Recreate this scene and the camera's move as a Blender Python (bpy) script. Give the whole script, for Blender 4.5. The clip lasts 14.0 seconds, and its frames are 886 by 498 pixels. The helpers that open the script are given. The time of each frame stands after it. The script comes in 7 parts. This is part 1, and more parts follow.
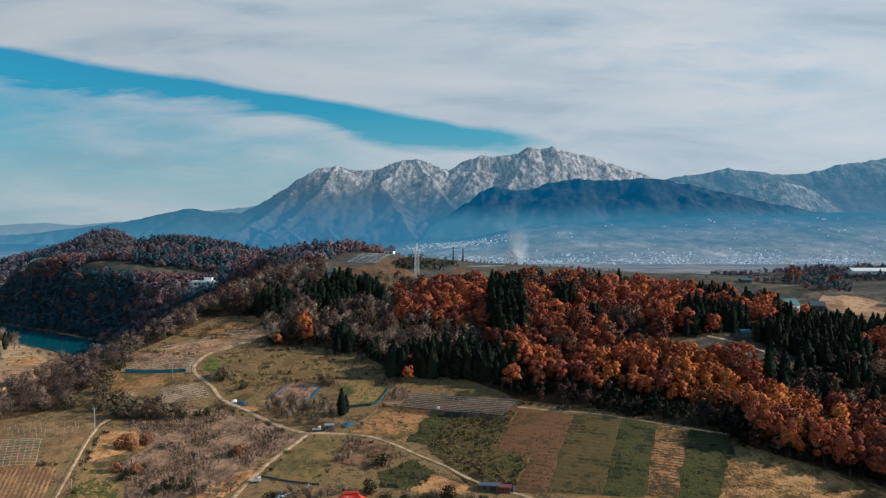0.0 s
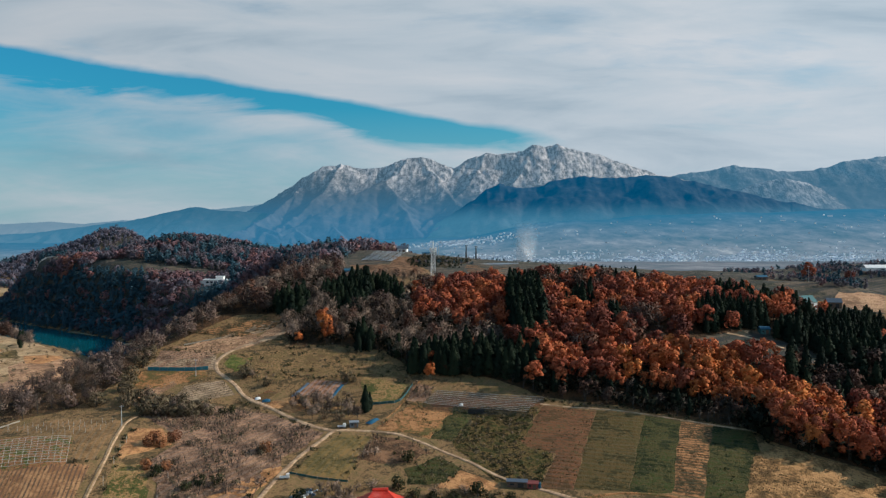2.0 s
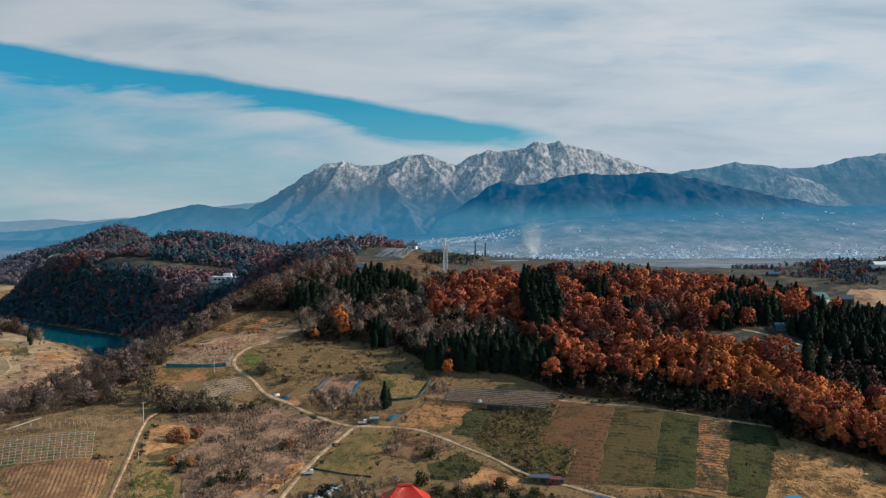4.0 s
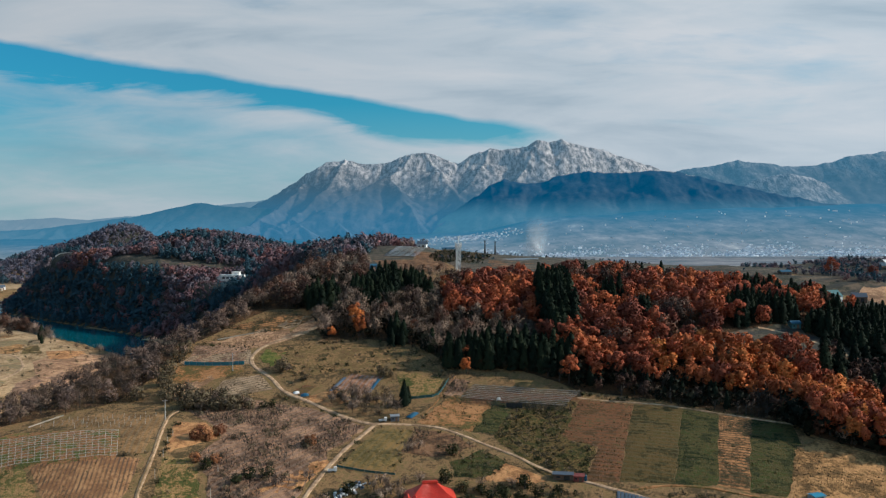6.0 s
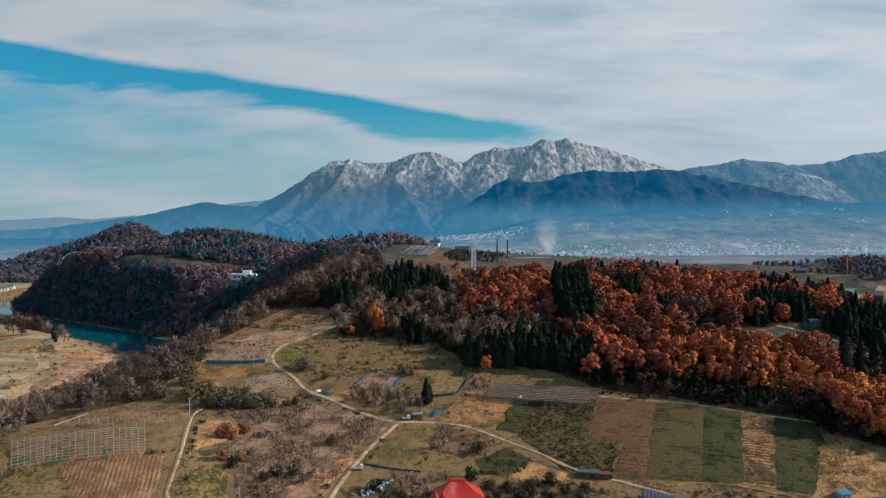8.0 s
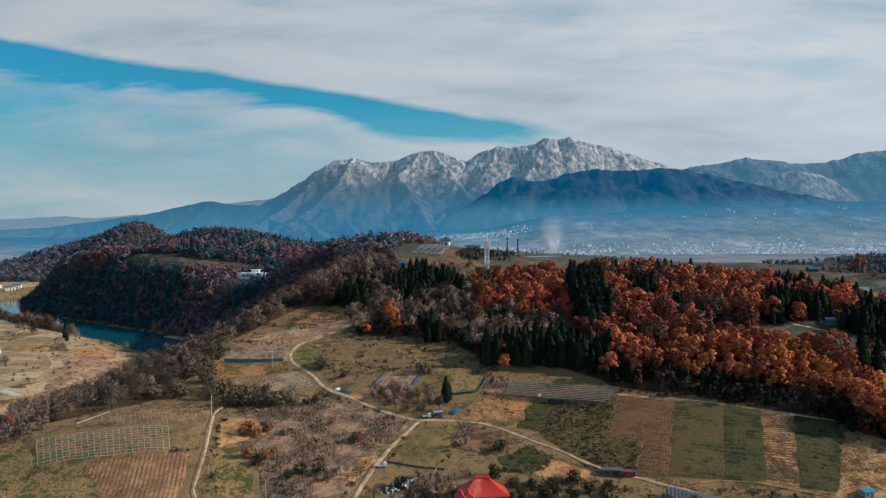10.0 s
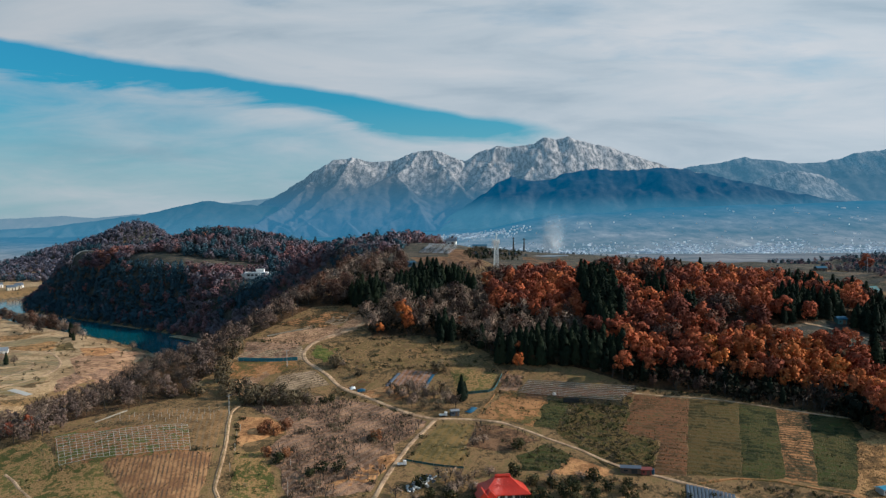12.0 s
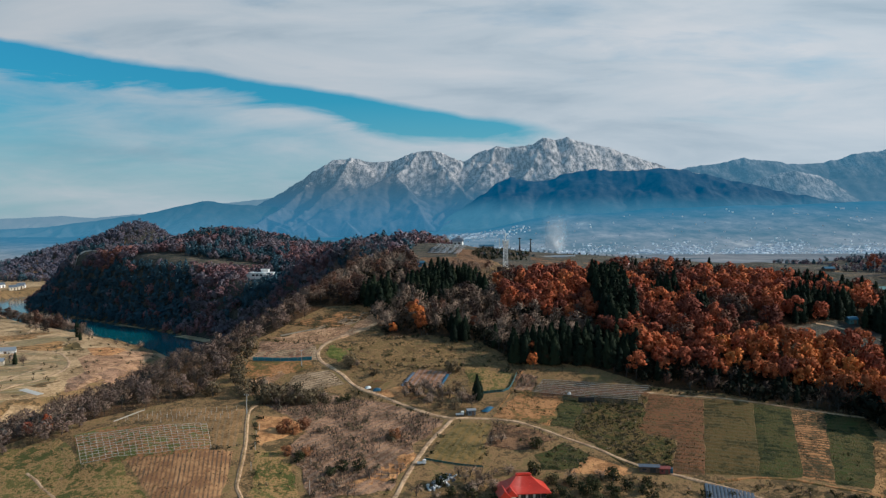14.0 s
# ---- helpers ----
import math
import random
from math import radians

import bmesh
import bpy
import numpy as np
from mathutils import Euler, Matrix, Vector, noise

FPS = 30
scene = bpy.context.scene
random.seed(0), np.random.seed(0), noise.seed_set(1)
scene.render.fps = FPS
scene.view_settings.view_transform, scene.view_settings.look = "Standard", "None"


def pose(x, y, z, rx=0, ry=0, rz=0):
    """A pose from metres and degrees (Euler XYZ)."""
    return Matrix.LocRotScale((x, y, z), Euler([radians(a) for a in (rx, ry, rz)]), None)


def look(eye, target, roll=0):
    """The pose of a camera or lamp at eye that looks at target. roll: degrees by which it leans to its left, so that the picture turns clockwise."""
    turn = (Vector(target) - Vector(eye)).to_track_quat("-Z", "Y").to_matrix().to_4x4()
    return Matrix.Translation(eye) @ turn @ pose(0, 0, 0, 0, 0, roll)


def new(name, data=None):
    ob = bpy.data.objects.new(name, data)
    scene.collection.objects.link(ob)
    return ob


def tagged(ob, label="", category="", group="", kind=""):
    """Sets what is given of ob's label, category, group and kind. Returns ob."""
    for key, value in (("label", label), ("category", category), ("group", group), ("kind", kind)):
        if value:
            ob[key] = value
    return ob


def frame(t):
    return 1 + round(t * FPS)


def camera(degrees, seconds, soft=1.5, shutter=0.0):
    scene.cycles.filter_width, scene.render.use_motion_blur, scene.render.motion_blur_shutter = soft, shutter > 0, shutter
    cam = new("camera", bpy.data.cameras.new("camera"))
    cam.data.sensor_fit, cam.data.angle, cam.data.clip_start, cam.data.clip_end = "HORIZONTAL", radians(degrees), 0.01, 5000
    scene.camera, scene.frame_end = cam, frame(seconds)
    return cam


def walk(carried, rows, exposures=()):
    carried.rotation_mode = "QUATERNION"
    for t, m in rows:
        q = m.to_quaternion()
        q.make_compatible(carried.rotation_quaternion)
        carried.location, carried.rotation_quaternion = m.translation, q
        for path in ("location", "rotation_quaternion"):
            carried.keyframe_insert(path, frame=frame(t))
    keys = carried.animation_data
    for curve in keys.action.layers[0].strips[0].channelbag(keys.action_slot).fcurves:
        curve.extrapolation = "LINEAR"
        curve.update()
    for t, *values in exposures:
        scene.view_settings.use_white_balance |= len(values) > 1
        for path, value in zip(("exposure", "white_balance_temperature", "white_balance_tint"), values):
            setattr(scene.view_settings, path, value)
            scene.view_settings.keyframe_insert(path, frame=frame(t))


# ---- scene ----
cam = camera(58.0, 14.0, soft=1.3)
ROWS = [
    (0.0, -0.20, -0.05, 91.97, -0.024, -0.763, -0.027),
    (0.5, -2.16, -0.43, 91.98, 0.054, -0.782, 0.021),
    (1.0, -4.12, -0.79, 91.98, 0.130, -0.813, 0.069),
    (1.5, -6.07, -1.14, 91.98, 0.199, -0.858, 0.099),
    (2.0, -8.01, -1.47, 91.97, 0.248, -0.916, 0.110),
    (2.5, -9.94, -1.79, 91.97, 0.264, -0.976, 0.117),
    (3.0, -11.86, -2.09, 91.96, 0.255, -1.036, 0.133),
    (5.5, -21.36, -3.50, 91.90, 0.304, -1.204, 0.190),
    (6.0, -23.24, -3.77, 91.88, 0.339, -1.233, 0.190),
    (6.5, -25.12, -4.03, 91.87, 0.396, -1.259, 0.208),
    (7.0, -27.00, -4.29, 91.85, 0.465, -1.284, 0.218),
    (7.5, -28.87, -4.56, 91.83, 0.531, -1.298, 0.226),
    (8.0, -30.74, -4.82, 91.81, 0.599, -1.306, 0.247),
    (8.5, -32.61, -5.09, 91.79, 0.670, -1.324, 0.262),
    (9.0, -34.48, -5.37, 91.78, 0.739, -1.348, 0.244),
    (11.5, -43.83, -6.87, 91.70, 0.599, -1.402, 0.304),
    (12.0, -45.71, -7.21, 91.68, 0.544, -1.408, 0.284),
    (12.5, -47.59, -7.56, 91.67, 0.488, -1.410, 0.275),
    (13.0, -49.47, -7.92, 91.66, 0.443, -1.407, 0.266),
    (13.5, -51.36, -8.31, 91.65, 0.413, -1.399, 0.251),
    (14.0, -53.26, -8.71, 91.65, 0.388, -1.385, 0.231),
]
walk(cam, [(t, pose(x, y, z, 90 + pitch, roll, yaw)) for t, x, y, z, yaw, pitch, roll in ROWS],
     [(0.0, 0.0, 5900, 8.0), (14.0, 0.0, 5900, 8.0)])

# ---- light: low sun from the east side, thin high cloud ----
SUN_EL, SUN_DIR = radians(27), Vector((0.99, 0.06, 0)).normalized()
sun = new("sun", bpy.data.lights.new("sun", "SUN"))
sun.data.energy, sun.data.angle, sun.data.color = 5.0, radians(0.6), (1.0, 0.87, 0.72)
to_sun = Vector((SUN_DIR.x * math.cos(SUN_EL), SUN_DIR.y * math.cos(SUN_EL), math.sin(SUN_EL)))
sun.matrix_world = look(to_sun * 900, (0, 0, 0))


class Nodes:
    """Short hand for building node trees."""

    def __init__(self, tree):
        self.tree = tree
        tree.nodes.clear()

    def add(self, kind, inputs=None, **settings):
        node = self.tree.nodes.new(kind)
        for key, value in settings.items():
            setattr(node, key, value)
        for key, value in (inputs or {}).items():
            if isinstance(value, bpy.types.NodeSocket):
                self.tree.links.new(value, node.inputs[key])
            else:
                node.inputs[key].default_value = value
        return node

    def math(self, op, a, b=0.0, c=0.0, clamp=False):
        return self.add("ShaderNodeMath", {0: a, 1: b, 2: c}, operation=op, use_clamp=clamp).outputs[0]

    def mix(self, fac, a, b, blend="MIX"):
        node = self.add("ShaderNodeMix", {0: fac, 6: a, 7: b}, data_type="RGBA", blend_type=blend)
        return node.outputs[2]

    def ramp(self, fac, stops, smooth_steps=False):
        node = self.add("ShaderNodeValToRGB", {0: fac})
        ramp = node.color_ramp
        ramp.interpolation = "EASE" if smooth_steps else "LINEAR"
        while len(ramp.elements) < len(stops):
            ramp.elements.new(0.5)
        for element, (at, colour) in zip(ramp.elements, stops):
            element.position, element.color = at, colour if len(colour) == 4 else (*colour, 1)
        return node.outputs[0]

    def noise(self, vector, scale, detail=4, rough=0.55, distortion=0.0):
        return self.add("ShaderNodeTexNoise", {"Vector": vector, "Scale": scale, "Detail": detail, "Roughness": rough, "Distortion": distortion}).outputs[0]

    def place(self, vector, scale=(1, 1, 1), turn=0.0):
        return self.add("ShaderNodeMapping", {"Vector": vector, "Scale": scale, "Rotation": (0, 0, radians(turn))}).outputs[0]


def sky_world():
    world = bpy.data.worlds.new("sky")
    scene.world = world
    world.use_nodes = True
    n = Nodes(world.node_tree)
    sky = n.add("ShaderNodeTexSky", sky_type="NISHITA", sun_disc=False, sun_elevation=SUN_EL,
                sun_rotation=math.atan2(SUN_DIR.x, SUN_DIR.y), altitude=400, air_density=1.2, dust_density=1.5, ozone_density=2.0)
    way = n.add("ShaderNodeTexCoord").outputs["Generated"]
    parts = n.add("ShaderNodeSeparateXYZ", {0: way})
    x, y, z = parts.outputs
    ahead = n.math("MAXIMUM", n.math("ABSOLUTE", y), 0.05)
    u, v = n.math("DIVIDE", x, ahead), n.math("DIVIDE", n.math("MAXIMUM", z, 0.0), ahead)
    flat = n.add("ShaderNodeCombineXYZ", {0: u, 1: v, 2: 0.0}).outputs[0]
    # long thin streaks, tilted a little, drawn out towards the horizon
    big = n.noise(n.place(flat, (1.6, 6.0, 1), -9), 1.3, 6, 0.55, 0.35)
    fine = n.noise(n.place(flat, (2.4, 13.0, 1), -7), 2.2, 8, 0.6, 0.6)
    # the clear rift runs down from the left towards the right
    wobble = n.math("MULTIPLY", n.math("SUBTRACT", n.noise(n.place(flat, (3, 5, 1)), 2.0, 4, 0.5), 0.5), 0.026)
    line = n.math("ADD", n.math("ADD", v, n.math("MULTIPLY", u, 0.165)), wobble)
    below = n.math("SUBTRACT", 0.15, line)
    upper = n.add("ShaderNodeMapRange", {0: below, 1: -0.005, 2: 0.012, 3: 0.0, 4: 1.0}, interpolation_type="SMOOTHSTEP").outputs[0]
    ragged = n.math("ADD", below, n.math("MULTIPLY", n.math("SUBTRACT", fine, 0.5), 0.036))
    along = n.add("ShaderNodeMapRange", {0: u, 1: -0.6, 2: 0.15, 3: 0.0, 4: 1.0}).outputs[0]
    width = n.math("MULTIPLY", n.ramp(along, [(k, (w, w, w)) for k, w in ((0.0, 0.6), (0.34, 0.28), (0.55, 0.3), (0.72, 0.62), (0.9, 0.2), (1.0, 0.05))], True), 0.05)
    lower = n.add("ShaderNodeMapRange", {0: n.math("SUBTRACT", ragged, width), 1: -0.004, 2: 0.028, 3: 1.0, 4: 0.0}, interpolation_type="SMOOTHSTEP").outputs[0]
    fade = n.add("ShaderNodeMapRange", {0: u, 1: 0.08, 2: 0.2, 3: 1.0, 4: 0.0}).outputs[0]
    rift = n.math("MULTIPLY", n.math("MULTIPLY", upper, lower), fade)
    cover = n.math("ADD", n.math("MULTIPLY", big, 0.7), n.math("MULTIPLY", fine, 0.45))
    low_left = n.math("MULTIPLY", n.add("ShaderNodeMapRange", {0: line, 1: 0.085, 2: 0.15, 3: 0.325, 4: 0.0}).outputs[0],
                      n.add("ShaderNodeMapRange", {0: u, 1: -0.5, 2: 0.5, 3: 1.0, 4: 0.0}).outputs[0])
    cover = n.math("SUBTRACT", n.math("SUBTRACT", n.math("ADD", cover, 0.22), low_left), n.math("MULTIPLY", rift, 0.62))
    cover = n.math("MULTIPLY", n.math("SUBTRACT", cover, 0.3), 2.3, clamp=True)
    cover = n.math("MULTIPLY", cover, n.add("ShaderNodeMapRange", {0: v, 1: 0.4, 2: 1.0, 3: 1.0, 4: 0.12}).outputs[0])
    shade = n.noise(n.place(flat, (1.2, 6.0, 1), -9), 2.4, 7, 0.58, 0.5)
    for at_u, at_v, long, thick in ((-0.3, 0.248, 0.17, 0.017), (0.09, 0.167, 0.13, 0.01), (-0.42, 0.1, 0.12, 0.009)):
        du = n.math("DIVIDE", n.math("SUBTRACT", u, at_u), long)
        dv = n.math("DIVIDE", n.math("SUBTRACT", n.math("ADD", v, n.math("MULTIPLY", n.math("SUBTRACT", u, at_u), 0.07)), n.math("MULTIPLY_ADD", n.math("SUBTRACT", big, 0.5), 0.05, at_v)), thick)
        veil = n.math("EXPONENT", n.math("MULTIPLY", n.math("ADD", n.math("MULTIPLY", du, du), n.math("MULTIPLY", dv, dv)), -1.0))
        shade = n.math("SUBTRACT", shade, n.math("MULTIPLY", veil, 0.17))
    cloud = n.ramp(shade, [(0.28, (4.6, 5.4, 5.9)), (0.45, (6.1, 6.6, 6.85)), (0.66, (7.4, 7.4, 7.35))])
    glare = n.add("ShaderNodeMapRange", {0: u, 1: -0.5, 2: 0.5, 3: 0.9, 4: 1.09}).outputs[0]
    cloud = n.mix(1.0, cloud, n.add("ShaderNodeCombineXYZ", {0: glare, 1: glare, 2: glare}).outputs[0], "MULTIPLY")
    haze = n.add("ShaderNodeMapRange", {0: v, 1: 0.0, 2: 0.16, 3: 0.75, 4: 0.0}).outputs[0]
    clear = n.mix(1.0, sky.outputs[0], (0.24, 1.03, 1.22, 1), "MULTIPLY")
    clear = n.mix(haze, clear, (3.9, 5.5, 6.3, 1))
    mixed = n.mix(cover, clear, cloud)
    background = n.add("ShaderNodeBackground", {"Color": mixed, "Strength": 0.08})
    n.add("ShaderNodeOutputWorld", {"Surface": background.outputs[0]})


sky_world()
scene.view_settings.exposure = 0.0

# ---- materials ----
MADE = {}


def material(name, build):
    """One node material a name; build(n, where) returns the shader's inputs."""
    if name not in MADE:
        mat = bpy.data.materials.new(name)
        mat.use_nodes = True
        n = Nodes(mat.node_tree)
        where = n.add("ShaderNodeNewGeometry").outputs["Position"]
        inputs = build(n, where)
        glow = inputs.pop("Glow", None)
        far_glow = inputs.pop("Far Glow", None)
        shader = n.add("ShaderNodeBsdfPrincipled", inputs).outputs[0]
        # emission that stands in for haze, its tone shifting with distance
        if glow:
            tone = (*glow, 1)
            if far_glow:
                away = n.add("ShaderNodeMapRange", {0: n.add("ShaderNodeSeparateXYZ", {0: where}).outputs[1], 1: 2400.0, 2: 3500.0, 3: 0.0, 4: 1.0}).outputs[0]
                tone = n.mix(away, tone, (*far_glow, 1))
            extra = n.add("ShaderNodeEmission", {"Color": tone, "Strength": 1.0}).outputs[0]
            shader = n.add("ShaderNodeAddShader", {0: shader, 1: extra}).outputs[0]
        n.add("ShaderNodeOutputMaterial", {"Surface": shader})
        MADE[name] = mat
    return MADE[name]


def plain(name, colour, rough=0.8, metal=0.0, vary=0.15, scale=1.5):
    """Paint, metal, wood or plastic with two scales of stain and wear."""
    def build(n, where):
        stain = n.math("ADD", n.math("MULTIPLY", n.noise(where, scale, 5), 0.6), n.math("MULTIPLY", n.noise(where, scale * 9, 3), 0.4))
        dark, light = [tuple(min(1, c * k) for c in colour) for k in (1 - vary, 1 + vary)]
        return {"Base Color": n.ramp(stain, [(0.35, dark), (0.65, light)]), "Metallic": metal,
                "Roughness": n.add("ShaderNodeMapRange", {0: stain, 3: rough - 0.1, 4: min(1, rough + 0.1)}).outputs[0]}
    return material(name, build)


def earth(name, colours, patch=14.0, bump=0.4, rows=None):
    """Soil, grass or scrub: colours from low to high over a patchy noise; rows = (spacing, turn, colour, strength) for planted lines."""
    def build(n, where):
        soft = n.noise(where, 1 / patch, 5, 0.6)
        fine = n.noise(where, 0.9, 5, 0.7)
        tuft = n.noise(where, 3.2, 3, 0.6)
        mid = n.noise(where, 0.28, 4, 0.65, 0.6)
        mixed = n.math("ADD", n.math("ADD", n.math("MULTIPLY", soft, 0.36), n.math("MULTIPLY", fine, 0.26)), n.math("ADD", n.math("MULTIPLY", tuft, 0.1), n.math("MULTIPLY", mid, 0.28)))
        steps = [(0.456 + 0.088 * i / (len(colours) - 1), (r * 1.76, g * 1.46, b * 1.1)) for i, (r, g, b) in enumerate(colours)]
        base = n.ramp(mixed, steps)
        if rows:
            spacing, turn, colour, strength = rows
            stripe = n.place(where, (1, 1, 1), turn)
            bent = n.math("ADD", n.add("ShaderNodeSeparateXYZ", {0: stripe}).outputs[0], n.math("MULTIPLY", fine, 0.12 * spacing))
            wave = n.math("SINE", n.math("MULTIPLY", bent, 2 * math.pi / spacing))
            line = n.math("MULTIPLY", n.add("ShaderNodeMapRange", {0: wave, 1: -0.2, 2: 0.75, 3: 0.0, 4: 1.0}, interpolation_type="SMOOTHSTEP").outputs[0], n.math("MULTIPLY", n.math("SUBTRACT", n.noise(where, 0.25, 4), 0.15, clamp=True), 2.6 * strength), clamp=True)
            base = n.mix(line, base, (*colour, 1))
        normal = n.add("ShaderNodeBump", {"Strength": bump, "Distance": 0.5, "Height": n.math("ADD", fine, tuft)}).outputs[0]
        return {"Base Color": base, "Roughness": 0.95, "Normal": normal, "Specular IOR Level": 0.15}
    return material(name, build)


def leaves(name, colours, rough=0.8):
    """Foliage or twigs: tint by tree (object random or the mesh's own tint) and by leaf."""
    def build(n, where):
        info = n.add("ShaderNodeObjectInfo").outputs["Random"]
        tint = n.add("ShaderNodeAttribute", attribute_name="tint").outputs["Fac"]
        island = n.add("ShaderNodeNewGeometry").outputs["Random Per Island"]
        drift = n.noise(where, 0.035, 3)
        mixed = n.math("ADD", n.math("MULTIPLY", n.math("FRACT", n.math("ADD", info, tint)), 0.72), n.math("MULTIPLY", island, 0.08))
        mixed = n.math("ADD", mixed, n.math("MULTIPLY", n.math("SUBTRACT", drift, 0.38), 1.0))
        steps = [(i / (len(colours) - 1), c) for i, c in enumerate(colours)]
        return {"Base Color": n.ramp(mixed, steps), "Roughness": rough, "Specular IOR Level": 0.06}
    return material(name, build)


MAT_RUST = leaves("rust_leaves", [(0.092, 0.037, 0.03), (0.19, 0.058, 0.038), (0.325, 0.086, 0.044), (0.435, 0.118, 0.05), (0.52, 0.158, 0.058)])
MAT_GOLD = leaves("golden_oak_leaves", [(0.2, 0.062, 0.03), (0.36, 0.105, 0.04), (0.5, 0.15, 0.045), (0.58, 0.2, 0.055)])
# russet kept extra dark so the wood's edge belt carries painted shade
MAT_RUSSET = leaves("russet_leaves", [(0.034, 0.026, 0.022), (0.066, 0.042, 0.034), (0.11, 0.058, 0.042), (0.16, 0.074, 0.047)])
MAT_PINE = leaves("conifer_needles", [(0.008, 0.0135, 0.0095), (0.014, 0.022, 0.013), (0.026, 0.035, 0.018)])
MAT_TWIG = leaves("bare_twigs", [(0.12, 0.088, 0.068), (0.2, 0.144, 0.11), (0.285, 0.206, 0.158), (0.37, 0.272, 0.212)])
MAT_BUSH = leaves("brown_scrub", [(0.06, 0.048, 0.03), (0.13, 0.098, 0.058), (0.2, 0.15, 0.09)])
MAT_BARK = plain("bark", (0.055, 0.044, 0.036), 0.95, vary=0.4, scale=2.0)
MAT_GROUND = earth("meadow_ground", [(0.05, 0.041, 0.024), (0.1, 0.074, 0.044), (0.185, 0.125, 0.076), (0.112, 0.09, 0.048)], 12)

# ---- the lie of the land ----
RIVER = [(-420, 1950), (-480, 1650), (-640, 1400), (-705, 1240), (-702, 1130), (-630, 1010), (-510, 905), (-390, 803), (-311, 730), (-245, 655), (-222, 560), (-240, 450), (-300, 350), (-415, 230), (-560, 60), (-700, -250)]
WATER_Z = -13.0


def noise2(x, y, seed=0):
    """Smooth value noise, about -1 to 1."""
    xi, yi = np.floor(x).astype(np.int64), np.floor(y).astype(np.int64)
    fx, fy = x - xi, y - yi
    fx, fy = fx * fx * (3 - 2 * fx), fy * fy * (3 - 2 * fy)

    def value(i, j):
        h = (i * 374761393 + j * 668265263 + seed * 982451653) & 0x7fffffff
        h = ((h ^ (h >> 13)) * 1274126177) & 0x7fffffff
        return ((h ^ (h >> 16)) & 0xffff) / 32767.5 - 1
    a, b, c, d = value(xi, yi), value(xi + 1, yi), value(xi, yi + 1), value(xi + 1, yi + 1)
    return (a * (1 - fx) + b * fx) * (1 - fy) + (c * (1 - fx) + d * fx) * fy


def fbm(x, y, octaves=4, seed=0):
    total = np.zeros(np.shape(x))
    for k in range(octaves):
        total = total + noise2(x * 2 ** k + 17.3 * k, y * 2 ** k - 9.1 * k, seed + k) / 2 ** k
    return total


def smooth(a, b, v):
    t = np.clip((v - a) / (b - a), 0, 1)
    return t * t * (3 - 2 * t)


def river_side(x, y):
    """Distance from the river's middle line; above 0 on the hill side, below 0 on the flat inside the bend."""
    best, side = np.full(np.shape(x), 1e9), np.ones(np.shape(x))
    for (ax, ay), (bx, by) in zip(RIVER, RIVER[1:]):
        dx, dy = bx - ax, by - ay
        t = np.clip(((x - ax) * dx + (y - ay) * dy) / (dx * dx + dy * dy), 0, 1)
        d = np.hypot(x - ax - t * dx, y - ay - t * dy)
        s = np.sign(dx * (y - ay) - dy * (x - ax))
        near = d < best
        best, side = np.where(near, d, best), np.where(near, s, side)
    return best * side


def bump(x, y, cx, cy, rx, ry, h, turn=0.0):
    c, s = math.cos(math.radians(turn)), math.sin(math.radians(turn))
    u, v = ((x - cx) * c + (y - cy) * s) / rx, (-(x - cx) * s + (y - cy) * c) / ry
    return h * np.exp(-0.5 * (u * u + v * v))


def hills(x, y):
    """Height of the upland: the farmed slope, the plateau behind it and the wooded hills."""
    h = np.interp(y, [0, 150, 215, 250, 262, 281, 308, 330, 357, 395, 440, 480, 530, 640, 720, 860, 1300, 1800],
                  [-18, -8, 1, 4, 7.5, 12, 16.8, 20.5, 29, 39, 54, 63, 67.5, 69, 69, 42, 38, 26])
    h = h + bump(x, y, -75, 650, 60, 85, 10.5) - bump(x, y, 230, 560, 90, 150, 18) + bump(x, y, 132, 402, 65, 46, 14) + bump(x, y, -147, 266, 42, 30, 7.5) + bump(x, y, 110, 285, 35, 25, 3)
    h = h + bump(x, y, -352, 1055, 70, 55, 38) + bump(x, y, -190, 1010, 110, 90, 22) + bump(x, y, -440, 960, 80, 60, 10) + bump(x, y, -545, 1085, 75, 50, 22)
    h = h - bump(x, y, -256, 870, 45, 45, 8) - bump(x, y, -225, 775, 45, 50, 18)
    return h


